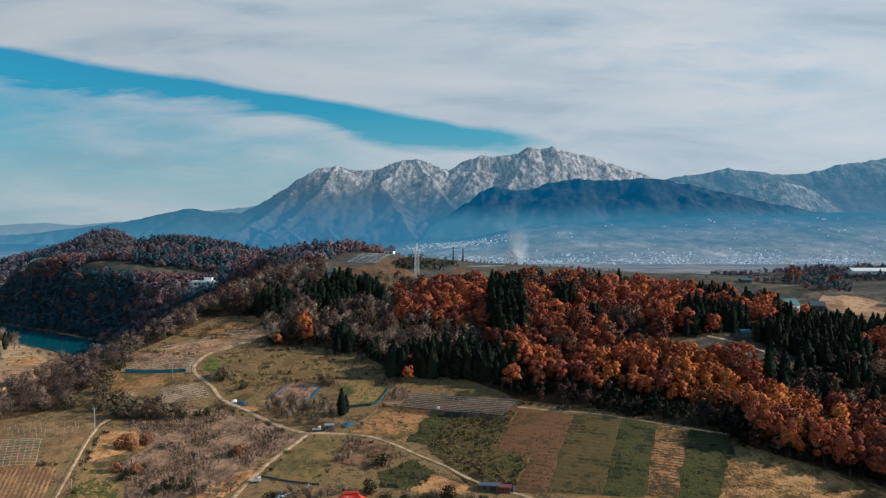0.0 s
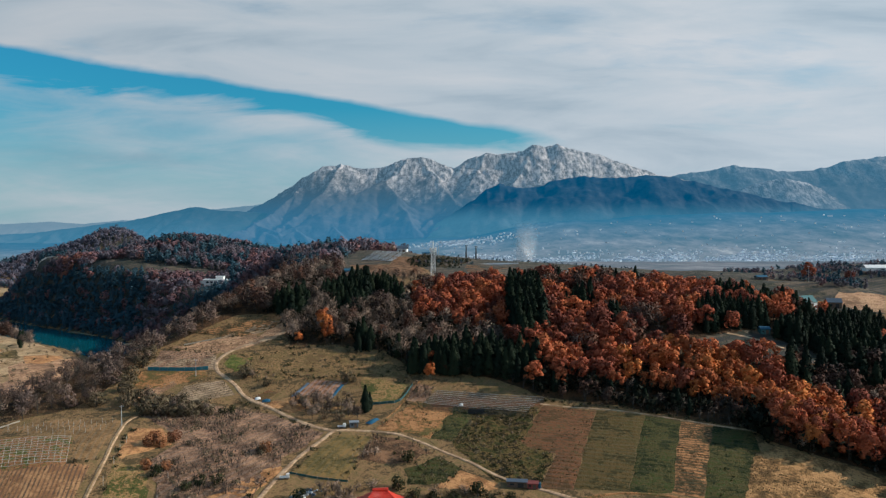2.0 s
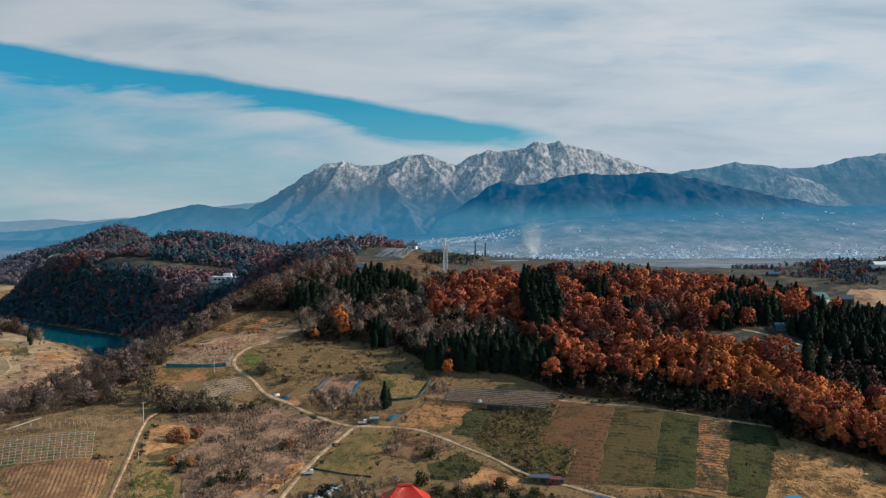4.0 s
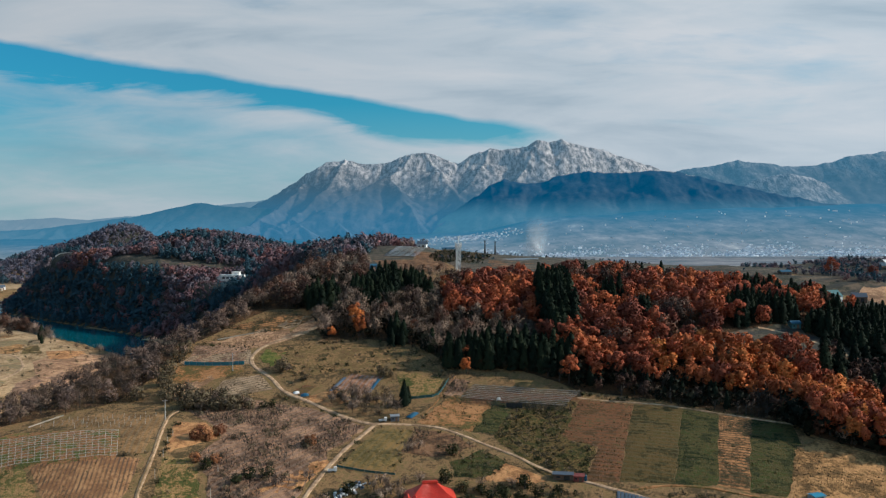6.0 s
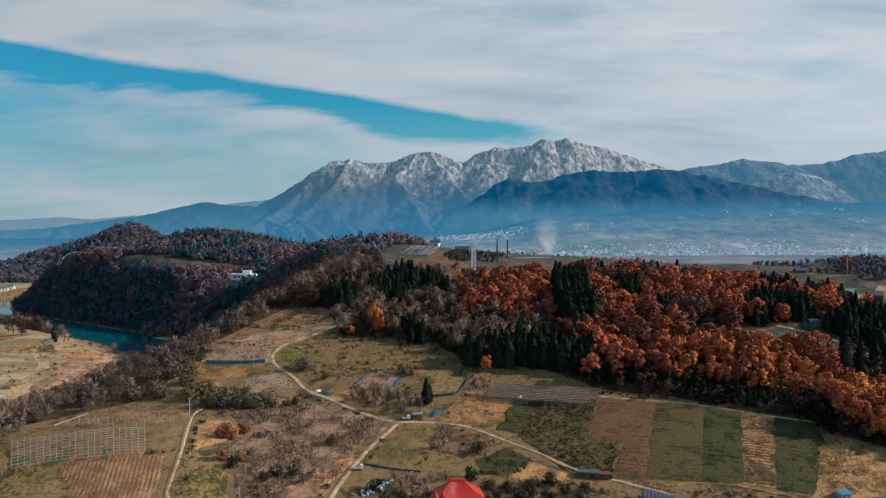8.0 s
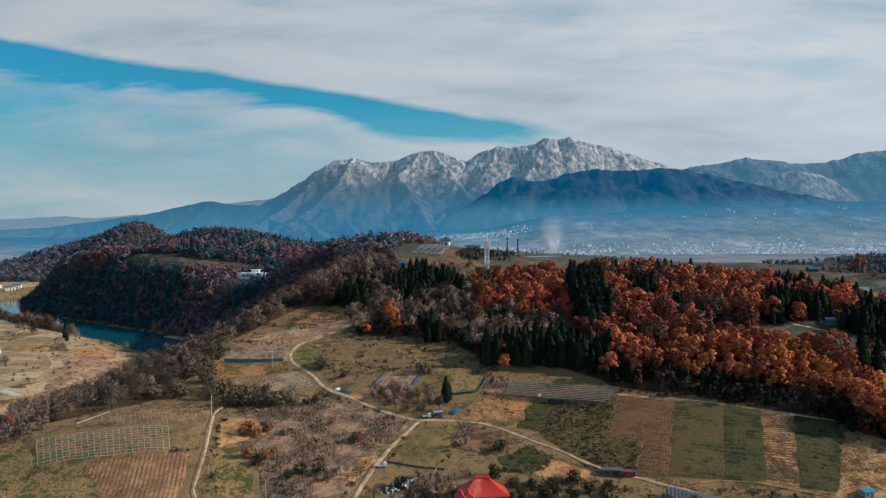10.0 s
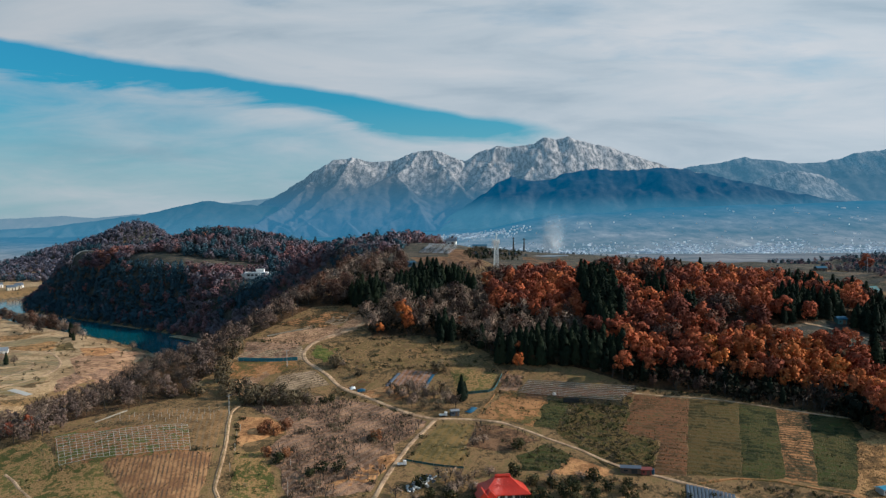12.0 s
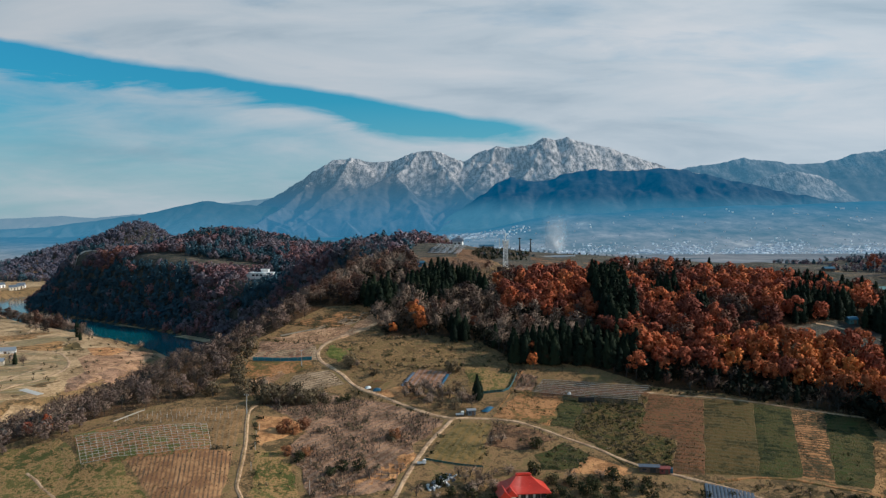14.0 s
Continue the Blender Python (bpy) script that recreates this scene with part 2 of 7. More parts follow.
def height(x, y):
    x, y = np.asarray(x, float), np.asarray(y, float)
    d = river_side(x, y)
    up = hills(x, y)
    bank = smooth(34, 104 + 4 * smooth(600, 900, y) + 22 * np.exp(-((y - 520) / 85) ** 2), d)
    flat = -3.0 + 0.8 * fbm(x / 90, y / 90, 3, 5) - 3.0 * (1 - smooth(40, 85, -d)) + bump(x, y, -765, 1850, 70, 110, 98) + bump(x, y, -930, 1840, 85, 110, 50) + bump(x, y, -700, 985, 75, 48, 9) + bump(x, y, -605, 918, 45, 34, 10)
    z = np.where(d > 0, WATER_Z - 1 + (up - WATER_Z + 1) * bank, WATER_Z - 1 + (flat - WATER_Z + 1) * smooth(33, 48, -d))
    z = np.where(np.abs(d) < 33, WATER_Z - 1 - 2.5 * (1 - (d / 33) ** 2), z)
    # the valley floor beyond the plateau
    far = smooth(1950, 2700, y)
    plain = np.interp(y, [1000, 2000, 2600, 3000, 3600, 4400], [2, 4, 12, 24, 48, 70]) + (np.interp(x, [-500, 100, 450, 1080, 2500], [0, 45, 115, 140, 165]) + 10 * fbm(x / 300, y / 300, 3, 33)) * smooth(2300, 3700, y)
    z = z * (1 - far) + plain * far
    # the knoll behind the farm beyond the wood
    z = z + 12.5 * smooth(476, 517, y) * smooth(125, 190, x) * (1 - smooth(238, 290, x)) * (1 - smooth(590, 690, y))
    z = z + 0.35 * fbm(x / 23, y / 23, 3, 9) * smooth(30, 60, np.abs(d))
    return z


def part(name, bm, mat, parent=None, label=""):
    """Links a bmesh as one mesh object, under a thing or a part."""
    me = bpy.data.meshes.new(name)
    bm.to_mesh(me)
    bm.free()
    me.materials.append(mat)
    ob = new(name, me)
    ob.parent = parent
    if label:
        ob["label"] = label
    return ob


def raw_mesh(name, verts, faces, mat, smooth_shade=False, tint=None, normals=None):
    """A mesh from arrays: verts (n, 3) and faces (m, 3 or 4)."""
    verts, faces = np.asarray(verts, np.float32), np.asarray(faces, np.int32)
    me = bpy.data.meshes.new(name)
    k = faces.shape[1]
    me.vertices.add(len(verts))
    me.vertices.foreach_set("co", verts.ravel())
    me.loops.add(faces.size)
    me.loops.foreach_set("vertex_index", faces.ravel())
    me.polygons.add(len(faces))
    me.polygons.foreach_set("loop_start", np.arange(0, faces.size, k, dtype=np.int32))
    me.polygons.foreach_set("use_smooth", np.full(len(faces), smooth_shade))
    if tint is not None:
        layer = me.attributes.new("tint", "FLOAT", "POINT")
        layer.data.foreach_set("value", np.asarray(tint, np.float32))
    me.update(calc_edges=True)
    if normals is not None:
        me.polygons.foreach_set("use_smooth", np.full(len(faces), True))
        me.normals_split_custom_set_from_vertices(np.asarray(normals, np.float32))
    me.materials.append(mat)
    return me


def grid_faces(rows, cols):
    i = np.arange((rows - 1) * (cols - 1))
    a = i // (cols - 1) * cols + i % (cols - 1)
    return np.stack([a, a + 1, a + cols + 1, a + cols], 1)


def stretch(*runs):
    """Coordinates from runs of (start, end, step)."""
    return np.unique(np.concatenate([np.arange(a, b + 0.01, s) for a, b, s in runs]))


XS = stretch((-4400, -1200, 200), (-1200, -320, 14), (-320, 270, 3.5), (270, 900, 18), (900, 4400, 250))
YS = stretch((-4400, -400, 400), (-400, 190, 30), (190, 480, 3.5), (480, 1150, 10), (1150, 2040, 28))
gx, gy = np.meshgrid(XS, YS)
ground = new("ground", raw_mesh("ground", np.stack([gx, gy, height(gx, gy)], -1).reshape(-1, 3), grid_faces(len(YS), len(XS)), MAT_GROUND, True))
tagged(ground, "rolling brown farmland with dry grass and bare soil", "ground", kind="structure")

# the river in its bend
MAT_WATER = material("river_water", lambda n, where: {
    "Base Color": n.ramp(n.noise(where, 0.02, 3), [(0.3, (0.003, 0.085, 0.11)), (0.7, (0.006, 0.12, 0.15))]), "Roughness": 0.1,
    "Normal": n.add("ShaderNodeBump", {"Strength": 0.06, "Distance": 0.2, "Height": n.noise(n.place(where, (1, 2, 1), 40), 0.5, 4)}).outputs[0]})
wx = np.linspace(-1200, -150, 40)
wy = np.linspace(-300, 1400, 60)
ax, ay = np.meshgrid(wx, wy)
river = new("river", raw_mesh("river", np.stack([ax, ay, np.full(ax.shape, WATER_Z)], -1).reshape(-1, 3), grid_faces(60, 40), MAT_WATER))
tagged(river, "calm teal river curving below wooded bluffs", "river", kind="structure")

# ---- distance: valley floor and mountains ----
# haze tone that the far town's materials give off as emission
HAZE_GLOW = (0.06, 0.1, 0.14)
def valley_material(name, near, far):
    """Pale fields, hedges and orchards; valley haze is painted as emission over a bluer, darker far base."""
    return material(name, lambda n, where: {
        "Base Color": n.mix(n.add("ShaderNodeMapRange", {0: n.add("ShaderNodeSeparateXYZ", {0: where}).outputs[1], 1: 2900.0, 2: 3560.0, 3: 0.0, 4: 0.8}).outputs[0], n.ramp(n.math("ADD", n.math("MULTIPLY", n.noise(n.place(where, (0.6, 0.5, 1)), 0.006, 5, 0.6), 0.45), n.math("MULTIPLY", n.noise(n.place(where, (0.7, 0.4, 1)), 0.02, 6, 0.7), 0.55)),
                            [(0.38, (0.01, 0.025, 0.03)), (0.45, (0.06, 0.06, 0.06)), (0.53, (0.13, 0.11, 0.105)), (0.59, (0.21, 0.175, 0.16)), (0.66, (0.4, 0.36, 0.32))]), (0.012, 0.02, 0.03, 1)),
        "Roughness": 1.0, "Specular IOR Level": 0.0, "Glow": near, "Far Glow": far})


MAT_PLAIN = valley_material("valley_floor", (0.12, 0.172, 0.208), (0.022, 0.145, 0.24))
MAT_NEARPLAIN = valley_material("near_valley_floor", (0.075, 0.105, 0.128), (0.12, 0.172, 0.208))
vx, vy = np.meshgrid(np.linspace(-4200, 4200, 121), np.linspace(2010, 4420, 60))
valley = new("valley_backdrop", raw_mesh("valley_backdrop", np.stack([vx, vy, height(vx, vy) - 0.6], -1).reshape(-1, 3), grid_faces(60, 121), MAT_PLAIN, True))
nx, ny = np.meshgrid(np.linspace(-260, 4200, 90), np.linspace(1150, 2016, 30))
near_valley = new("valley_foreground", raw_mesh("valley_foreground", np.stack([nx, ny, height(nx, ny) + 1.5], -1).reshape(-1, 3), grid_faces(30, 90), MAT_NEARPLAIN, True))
tagged(near_valley, "hazy near valley floor with pale fields", "valley", kind="structure")
tagged(valley, "hazy far valley floor with pale fields", "valley", kind="structure")

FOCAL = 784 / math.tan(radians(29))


def mountain_material(name, snow_from, snow_to, haze_low, haze_high, z_low, z_high, forest=((0.03, 0.035, 0.035), (0.075, 0.06, 0.055))):
    """Rock and forest with patchy snow; bluish haze, thinning with height, is painted in as emission."""
    def build(n, where):
        east, _, z = n.add("ShaderNodeSeparateXYZ", {0: where}).outputs
        fine = n.noise(where, 0.02, 7, 0.7)
        broad = n.noise(where, 0.005, 5, 0.6)
        rock = n.ramp(fine, [(0.3, forest[0]), (0.7, forest[1])])
        level = n.math("ADD", z, n.math("MULTIPLY", n.math("SUBTRACT", n.math("ADD", n.math("MULTIPLY", fine, 0.6), n.math("MULTIPLY", broad, 0.9)), 0.75), 300.0))
        level = n.math("ADD", level, n.math("MULTIPLY", n.math("MINIMUM", n.math("SUBTRACT", east, 350.0), 0.0), 0.06))
        snow = n.add("ShaderNodeMapRange", {0: level, 1: snow_from, 2: snow_to, 3: 0.0, 4: 1.0}).outputs[0]
        streak = n.noise(n.place(where, (1.0, 0.35, 0.3)), 0.06, 6, 0.68)
        speckle = n.math("MULTIPLY", snow, n.add("ShaderNodeMapRange", {0: n.math("ADD", n.math("MULTIPLY", streak, 0.65), n.math("MULTIPLY", n.noise(where, 0.16, 3, 0.6), 0.35)), 1: 0.43, 2: 0.58, 3: 0.06, 4: 1.0}).outputs[0])
        normal = n.add("ShaderNodeBump", {"Strength": 0.16, "Distance": 12.0, "Height": n.math("ADD", fine, n.noise(where, 0.09, 4, 0.7))}).outputs[0]
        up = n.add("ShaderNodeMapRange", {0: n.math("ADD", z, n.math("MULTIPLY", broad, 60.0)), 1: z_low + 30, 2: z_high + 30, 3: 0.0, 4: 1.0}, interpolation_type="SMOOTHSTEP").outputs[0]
        haze_glow = n.mix(up, (*haze_low, 1), (*haze_high, 1))
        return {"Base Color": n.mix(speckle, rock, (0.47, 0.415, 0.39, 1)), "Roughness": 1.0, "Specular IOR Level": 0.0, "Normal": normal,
                "Emission Color": haze_glow, "Emission Strength": 1.0}
    return material(name, build)


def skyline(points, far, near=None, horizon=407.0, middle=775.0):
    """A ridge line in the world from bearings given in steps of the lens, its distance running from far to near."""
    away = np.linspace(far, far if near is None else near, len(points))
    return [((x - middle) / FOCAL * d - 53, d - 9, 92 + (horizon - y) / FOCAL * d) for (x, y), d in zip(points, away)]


def spurs(ridge, gap, run, foot_z, rng, lean=0.0, start=0.0):
    """Side ridges that leave a crest every gap metres or so and run down towards the valley in front of it."""
    line = np.array(ridge)
    along = np.concatenate([[0], np.cumsum(np.hypot(*np.diff(line[:, :2], axis=0).T))])
    out, at = [], start + gap * rng.uniform(0.3, 0.7)
    while at < along[-1]:
        p = np.array([np.interp(at, along, line[:, k]) for k in range(3)])
        drop = max(20.0, p[2] - foot_z)
        long, side = run * rng.uniform(0.75, 1.15), lean + rng.normal(0, 0.2)
        wob = rng.uniform(0, 6.28)
        ts = np.linspace(0.03, 1, 7)
        out.append([(p[0] + long * t * side + 18 * math.sin(wob + 5 * t), p[1] - long * t, p[2] - drop * (0.55 * t + 0.45 * t ** 0.6) * 0.97) for t in ts])
        at += gap * rng.uniform(0.7, 1.35)
    return out


def mountain(name, label, ridges, mat, box, foot_z, steep=0.8, rough=1.0, seed=3, cols=520, rows=150):
    """A range: slopes that fall away from its ridge lines, cut by gullies. box = (first and last bearing, near and far distance)."""
    a = np.linspace((box[0] - 775.0) / FOCAL, (box[1] - 775.0) / FOCAL, cols)
    dist = np.linspace(box[2], box[3], rows)
    aa, dd = np.meshgrid(a, dist)
    x, y = aa * dd - 53, dd - 9
    wx, wy = x + 20 * rough * fbm(x / 120, y / 120, 3, seed), y + 26 * rough * fbm(x / 120, y / 120, 3, seed + 5)
    z = np.full(x.shape, foot_z - 30.0)
    for ridge in ridges:
        for (ax, ay, az), (bx, by, bz) in zip(ridge, ridge[1:]):
            dx, dy = bx - ax, by - ay
            for px, py, weight in ((x, y, 0), (wx, wy, 1)):
                t = np.clip(((px - ax) * dx + (py - ay) * dy) / (dx * dx + dy * dy + 1e-6), 0, 1)
                d = np.hypot(px - ax - t * dx, py - ay - t * dy)
                if weight == 0:
                    near = np.clip(d / 60, 0, 1)
                    flat = d
                else:
                    d = flat * (1 - near) + d * near
            z = np.maximum(z, az + t * (bz - az) - steep * d * 1600 / (1600 + 0.4 * d))
    high = np.clip((z - foot_z) / 200, 0.3, 1)
    z = z + rough * high * (2.5 * fbm(x / 45, y / 45, 4, seed + 11) + 4 - 6 * np.abs(noise2(x / 34, y / 110, seed + 13)) - 5 * np.abs(noise2(wx / 75, wy / 240, seed + 17)))
    z = (foot_z - 40) + (z - foot_z + 40) * smooth(box[2], box[2] + 0.12 * (box[3] - box[2]), dd) * smooth(a[0], a[0] + 0.03, aa) * smooth(-a[-1], 0.03 - a[-1], -aa)
    ob = new(name, raw_mesh(name, np.stack([x, y, z], -1).reshape(-1, 3), grid_faces(rows, cols), mat, True))
    return tagged(ob, label, "mountain", kind="structure")


rng_hills = np.random.default_rng(77)
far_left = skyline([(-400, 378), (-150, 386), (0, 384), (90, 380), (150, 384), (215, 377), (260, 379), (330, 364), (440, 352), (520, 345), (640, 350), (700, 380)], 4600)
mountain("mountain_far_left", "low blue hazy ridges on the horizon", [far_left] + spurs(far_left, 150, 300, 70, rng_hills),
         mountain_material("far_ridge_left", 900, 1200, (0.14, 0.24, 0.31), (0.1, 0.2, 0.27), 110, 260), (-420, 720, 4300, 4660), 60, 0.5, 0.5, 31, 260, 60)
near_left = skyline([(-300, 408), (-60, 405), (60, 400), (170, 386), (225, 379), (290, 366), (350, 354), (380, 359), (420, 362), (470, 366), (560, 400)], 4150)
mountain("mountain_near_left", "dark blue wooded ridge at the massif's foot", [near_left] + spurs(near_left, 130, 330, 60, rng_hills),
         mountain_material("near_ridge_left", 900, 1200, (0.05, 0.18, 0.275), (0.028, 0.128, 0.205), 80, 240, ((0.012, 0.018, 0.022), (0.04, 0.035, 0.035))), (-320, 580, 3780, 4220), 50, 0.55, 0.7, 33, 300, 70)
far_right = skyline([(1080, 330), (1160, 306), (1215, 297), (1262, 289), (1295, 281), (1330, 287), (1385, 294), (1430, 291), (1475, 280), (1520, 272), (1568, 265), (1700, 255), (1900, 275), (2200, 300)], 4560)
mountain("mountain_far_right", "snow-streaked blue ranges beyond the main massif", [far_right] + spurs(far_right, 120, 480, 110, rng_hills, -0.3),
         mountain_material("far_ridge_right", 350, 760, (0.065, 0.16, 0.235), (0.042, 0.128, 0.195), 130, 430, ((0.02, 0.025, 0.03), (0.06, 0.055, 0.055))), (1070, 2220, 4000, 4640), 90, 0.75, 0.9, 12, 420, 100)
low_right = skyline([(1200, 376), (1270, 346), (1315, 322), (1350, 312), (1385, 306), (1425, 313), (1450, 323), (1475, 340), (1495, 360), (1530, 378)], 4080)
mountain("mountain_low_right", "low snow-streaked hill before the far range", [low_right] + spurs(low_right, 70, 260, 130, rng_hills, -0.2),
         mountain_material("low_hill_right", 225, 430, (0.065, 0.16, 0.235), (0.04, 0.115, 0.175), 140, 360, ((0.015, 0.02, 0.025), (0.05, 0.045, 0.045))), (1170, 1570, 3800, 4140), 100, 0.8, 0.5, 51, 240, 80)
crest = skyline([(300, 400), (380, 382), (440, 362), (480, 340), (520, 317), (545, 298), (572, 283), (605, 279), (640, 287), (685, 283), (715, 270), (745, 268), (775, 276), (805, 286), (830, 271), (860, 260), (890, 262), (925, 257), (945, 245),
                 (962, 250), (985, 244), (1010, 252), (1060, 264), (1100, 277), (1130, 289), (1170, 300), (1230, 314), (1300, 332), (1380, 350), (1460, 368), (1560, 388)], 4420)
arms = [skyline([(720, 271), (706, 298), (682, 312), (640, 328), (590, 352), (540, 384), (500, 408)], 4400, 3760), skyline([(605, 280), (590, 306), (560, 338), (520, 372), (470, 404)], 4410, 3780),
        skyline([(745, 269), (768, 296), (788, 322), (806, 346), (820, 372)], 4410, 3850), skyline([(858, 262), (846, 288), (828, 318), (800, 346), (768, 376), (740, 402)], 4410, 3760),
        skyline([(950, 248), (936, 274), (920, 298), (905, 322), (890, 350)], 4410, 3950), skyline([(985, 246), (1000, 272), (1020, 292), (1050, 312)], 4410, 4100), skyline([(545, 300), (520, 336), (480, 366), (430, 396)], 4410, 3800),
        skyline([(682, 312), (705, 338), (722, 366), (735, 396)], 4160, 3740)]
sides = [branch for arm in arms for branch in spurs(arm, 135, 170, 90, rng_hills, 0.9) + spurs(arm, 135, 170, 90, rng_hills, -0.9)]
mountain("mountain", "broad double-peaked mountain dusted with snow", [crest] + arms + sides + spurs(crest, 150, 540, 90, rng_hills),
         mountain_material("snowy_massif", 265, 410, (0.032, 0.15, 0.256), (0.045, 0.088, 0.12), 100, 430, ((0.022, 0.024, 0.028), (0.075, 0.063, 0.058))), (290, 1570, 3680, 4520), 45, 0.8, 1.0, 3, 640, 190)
# forested ridge whose dark tone also holds cloud shadow, put into its colours
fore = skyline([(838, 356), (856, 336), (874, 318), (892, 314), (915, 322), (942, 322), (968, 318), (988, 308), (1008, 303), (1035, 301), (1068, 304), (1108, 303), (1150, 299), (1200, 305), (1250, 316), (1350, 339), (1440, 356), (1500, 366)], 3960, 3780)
mountain("mountain_foreridge", "forested foreridge below the snow line, darkened with painted cloud shadow", [fore] + spurs(fore, 85, 300, 100, rng_hills, -0.35) + [skyline([(1035, 300), (1075, 322), (1130, 340), (1200, 356)], 3900, 3700), skyline([(942, 322), (965, 340), (1000, 356), (1040, 372)], 3930, 3680)],
         mountain_material("shaded_foreridge_forest", 900, 1300, (0.05, 0.178, 0.268), (0.0, 0.06, 0.13), 150, 262, ((0.012, 0.016, 0.02), (0.058, 0.06, 0.062))), (730, 1570, 3540, 4010), 80, 0.72, 1.1, 8, 420, 110)

# ---- woods ----


def inside(poly, x, y):
    hit = np.zeros(np.shape(x), bool)
    for (ax, ay), (bx, by) in zip(poly, poly[1:] + poly[:1]):
        cross = (ay > y) != (by > y)
        hit ^= cross & (x < (bx - ax) * (y - ay) / (by - ay + 1e-9) + ax)
    return hit


def cards(rng, centre, out, size, soft, rough=0.09):
    """Leaf tufts: small three-cornered sprays round the given centres, facing roughly outwards; soft gives their shading."""
    k = len(centre)
    n = out + rng.normal(0, 0.24, (k, 3))
    n /= np.linalg.norm(n, axis=1, keepdims=True)
    a = np.cross(n, rng.normal(0, 1, (k, 3)))
    a /= np.linalg.norm(a, axis=1, keepdims=True)
    b = np.cross(n, a)
    s = (size * rng.uniform(0.6, 1.35, k))[:, None]
    v = np.stack([centre + s * (a * p + b * q) for p, q in ((-1, -0.7), (1, -0.5), (0.1, 1.1))], 1).reshape(-1, 3)
    soft = soft + rng.normal(0, rough, (k, 3))
    soft /= np.linalg.norm(soft, axis=1, keepdims=True)
    return v, np.arange(3 * k).reshape(-1, 3), np.repeat(soft, 3, 0)


def limb(points, radii, sides=5):
    """A tapered tube along points."""
    v, f = [], []
    for i, (p, r) in enumerate(zip(points, radii)):
        for j in range(sides):
            t = 2 * math.pi * j / sides
            v.append((p[0] + r * math.cos(t), p[1] + r * math.sin(t), p[2]))
        if i:
            a = (i - 1) * sides
            f += [(a + j, a + (j + 1) % sides, a + sides + (j + 1) % sides, a + sides + j) for j in range(sides)]
    return np.array(v), np.array(f)


def join(pieces):
    v, f, base = [], [], 0
    for pv, pf in pieces:
        v.append(pv)
        f.append(pf + base)
        base += len(pv)
    return np.concatenate(v), np.concatenate(f)


def broadleaf(seed, tall=14.0, wide=9.0, tufts=420, size=0.62, lobes=15, low=0.3, limbs=True):
    """Trunk with limbs, and a lobed crown of tufts."""
    rng = np.random.default_rng(seed)
    lean = rng.normal(0, 0.5, 2)
    trunk = limb([(0, 0, -0.6), (lean[0] * 0.4, lean[1] * 0.4, tall * 0.3), (lean[0], lean[1], tall * 0.72)], [0.28, 0.22, 0.07])
    wood, lobe = [trunk], []
    for i in range(lobes):
        t = rng.uniform(0, 2 * math.pi)
        up = low + (0.9 - low) * (i + 0.5) / lobes
        spread = wide / 2 * math.sqrt(max(0.05, 1 - ((up - 0.55) / 0.45) ** 2)) * rng.uniform(0.45, 0.82)
        c = np.array([spread * math.cos(t) + lean[0], spread * math.sin(t) + lean[1], up * tall])
        lobe.append((c, wide * rng.uniform(0.75, 1.1) * 0.8 / math.sqrt(lobes)))
        if i % 3 == 0 and limbs:
            s = (lean[0] * 0.5, lean[1] * 0.5, max(tall * 0.22, c[2] - 3.2))
            wood.append(limb([s, tuple((np.array(s) + c) / 2 + (0, 0, 0.4)), tuple(c)], [0.11, 0.07, 0.03], 4))
    share = max(6, tufts // lobes)
    v, f, g = [], [], []
    for c, r in lobe:
        out = rng.normal(0, 1, (share, 3))
        out[:, 2] += 0.25
        out /= np.linalg.norm(out, axis=1, keepdims=True)
        v.append(c + out * r * rng.uniform(0.8, 1.06, (share, 1)) * (1, 1, 0.85))
        f.append(out)
        away = (c - (lean[0], lean[1], tall * 0.5)) / (wide / 2)
        g.append(out * 0.85 + away * 0.5)
    return join(wood), cards(rng, np.concatenate(v), np.concatenate(f), size, np.concatenate(g))


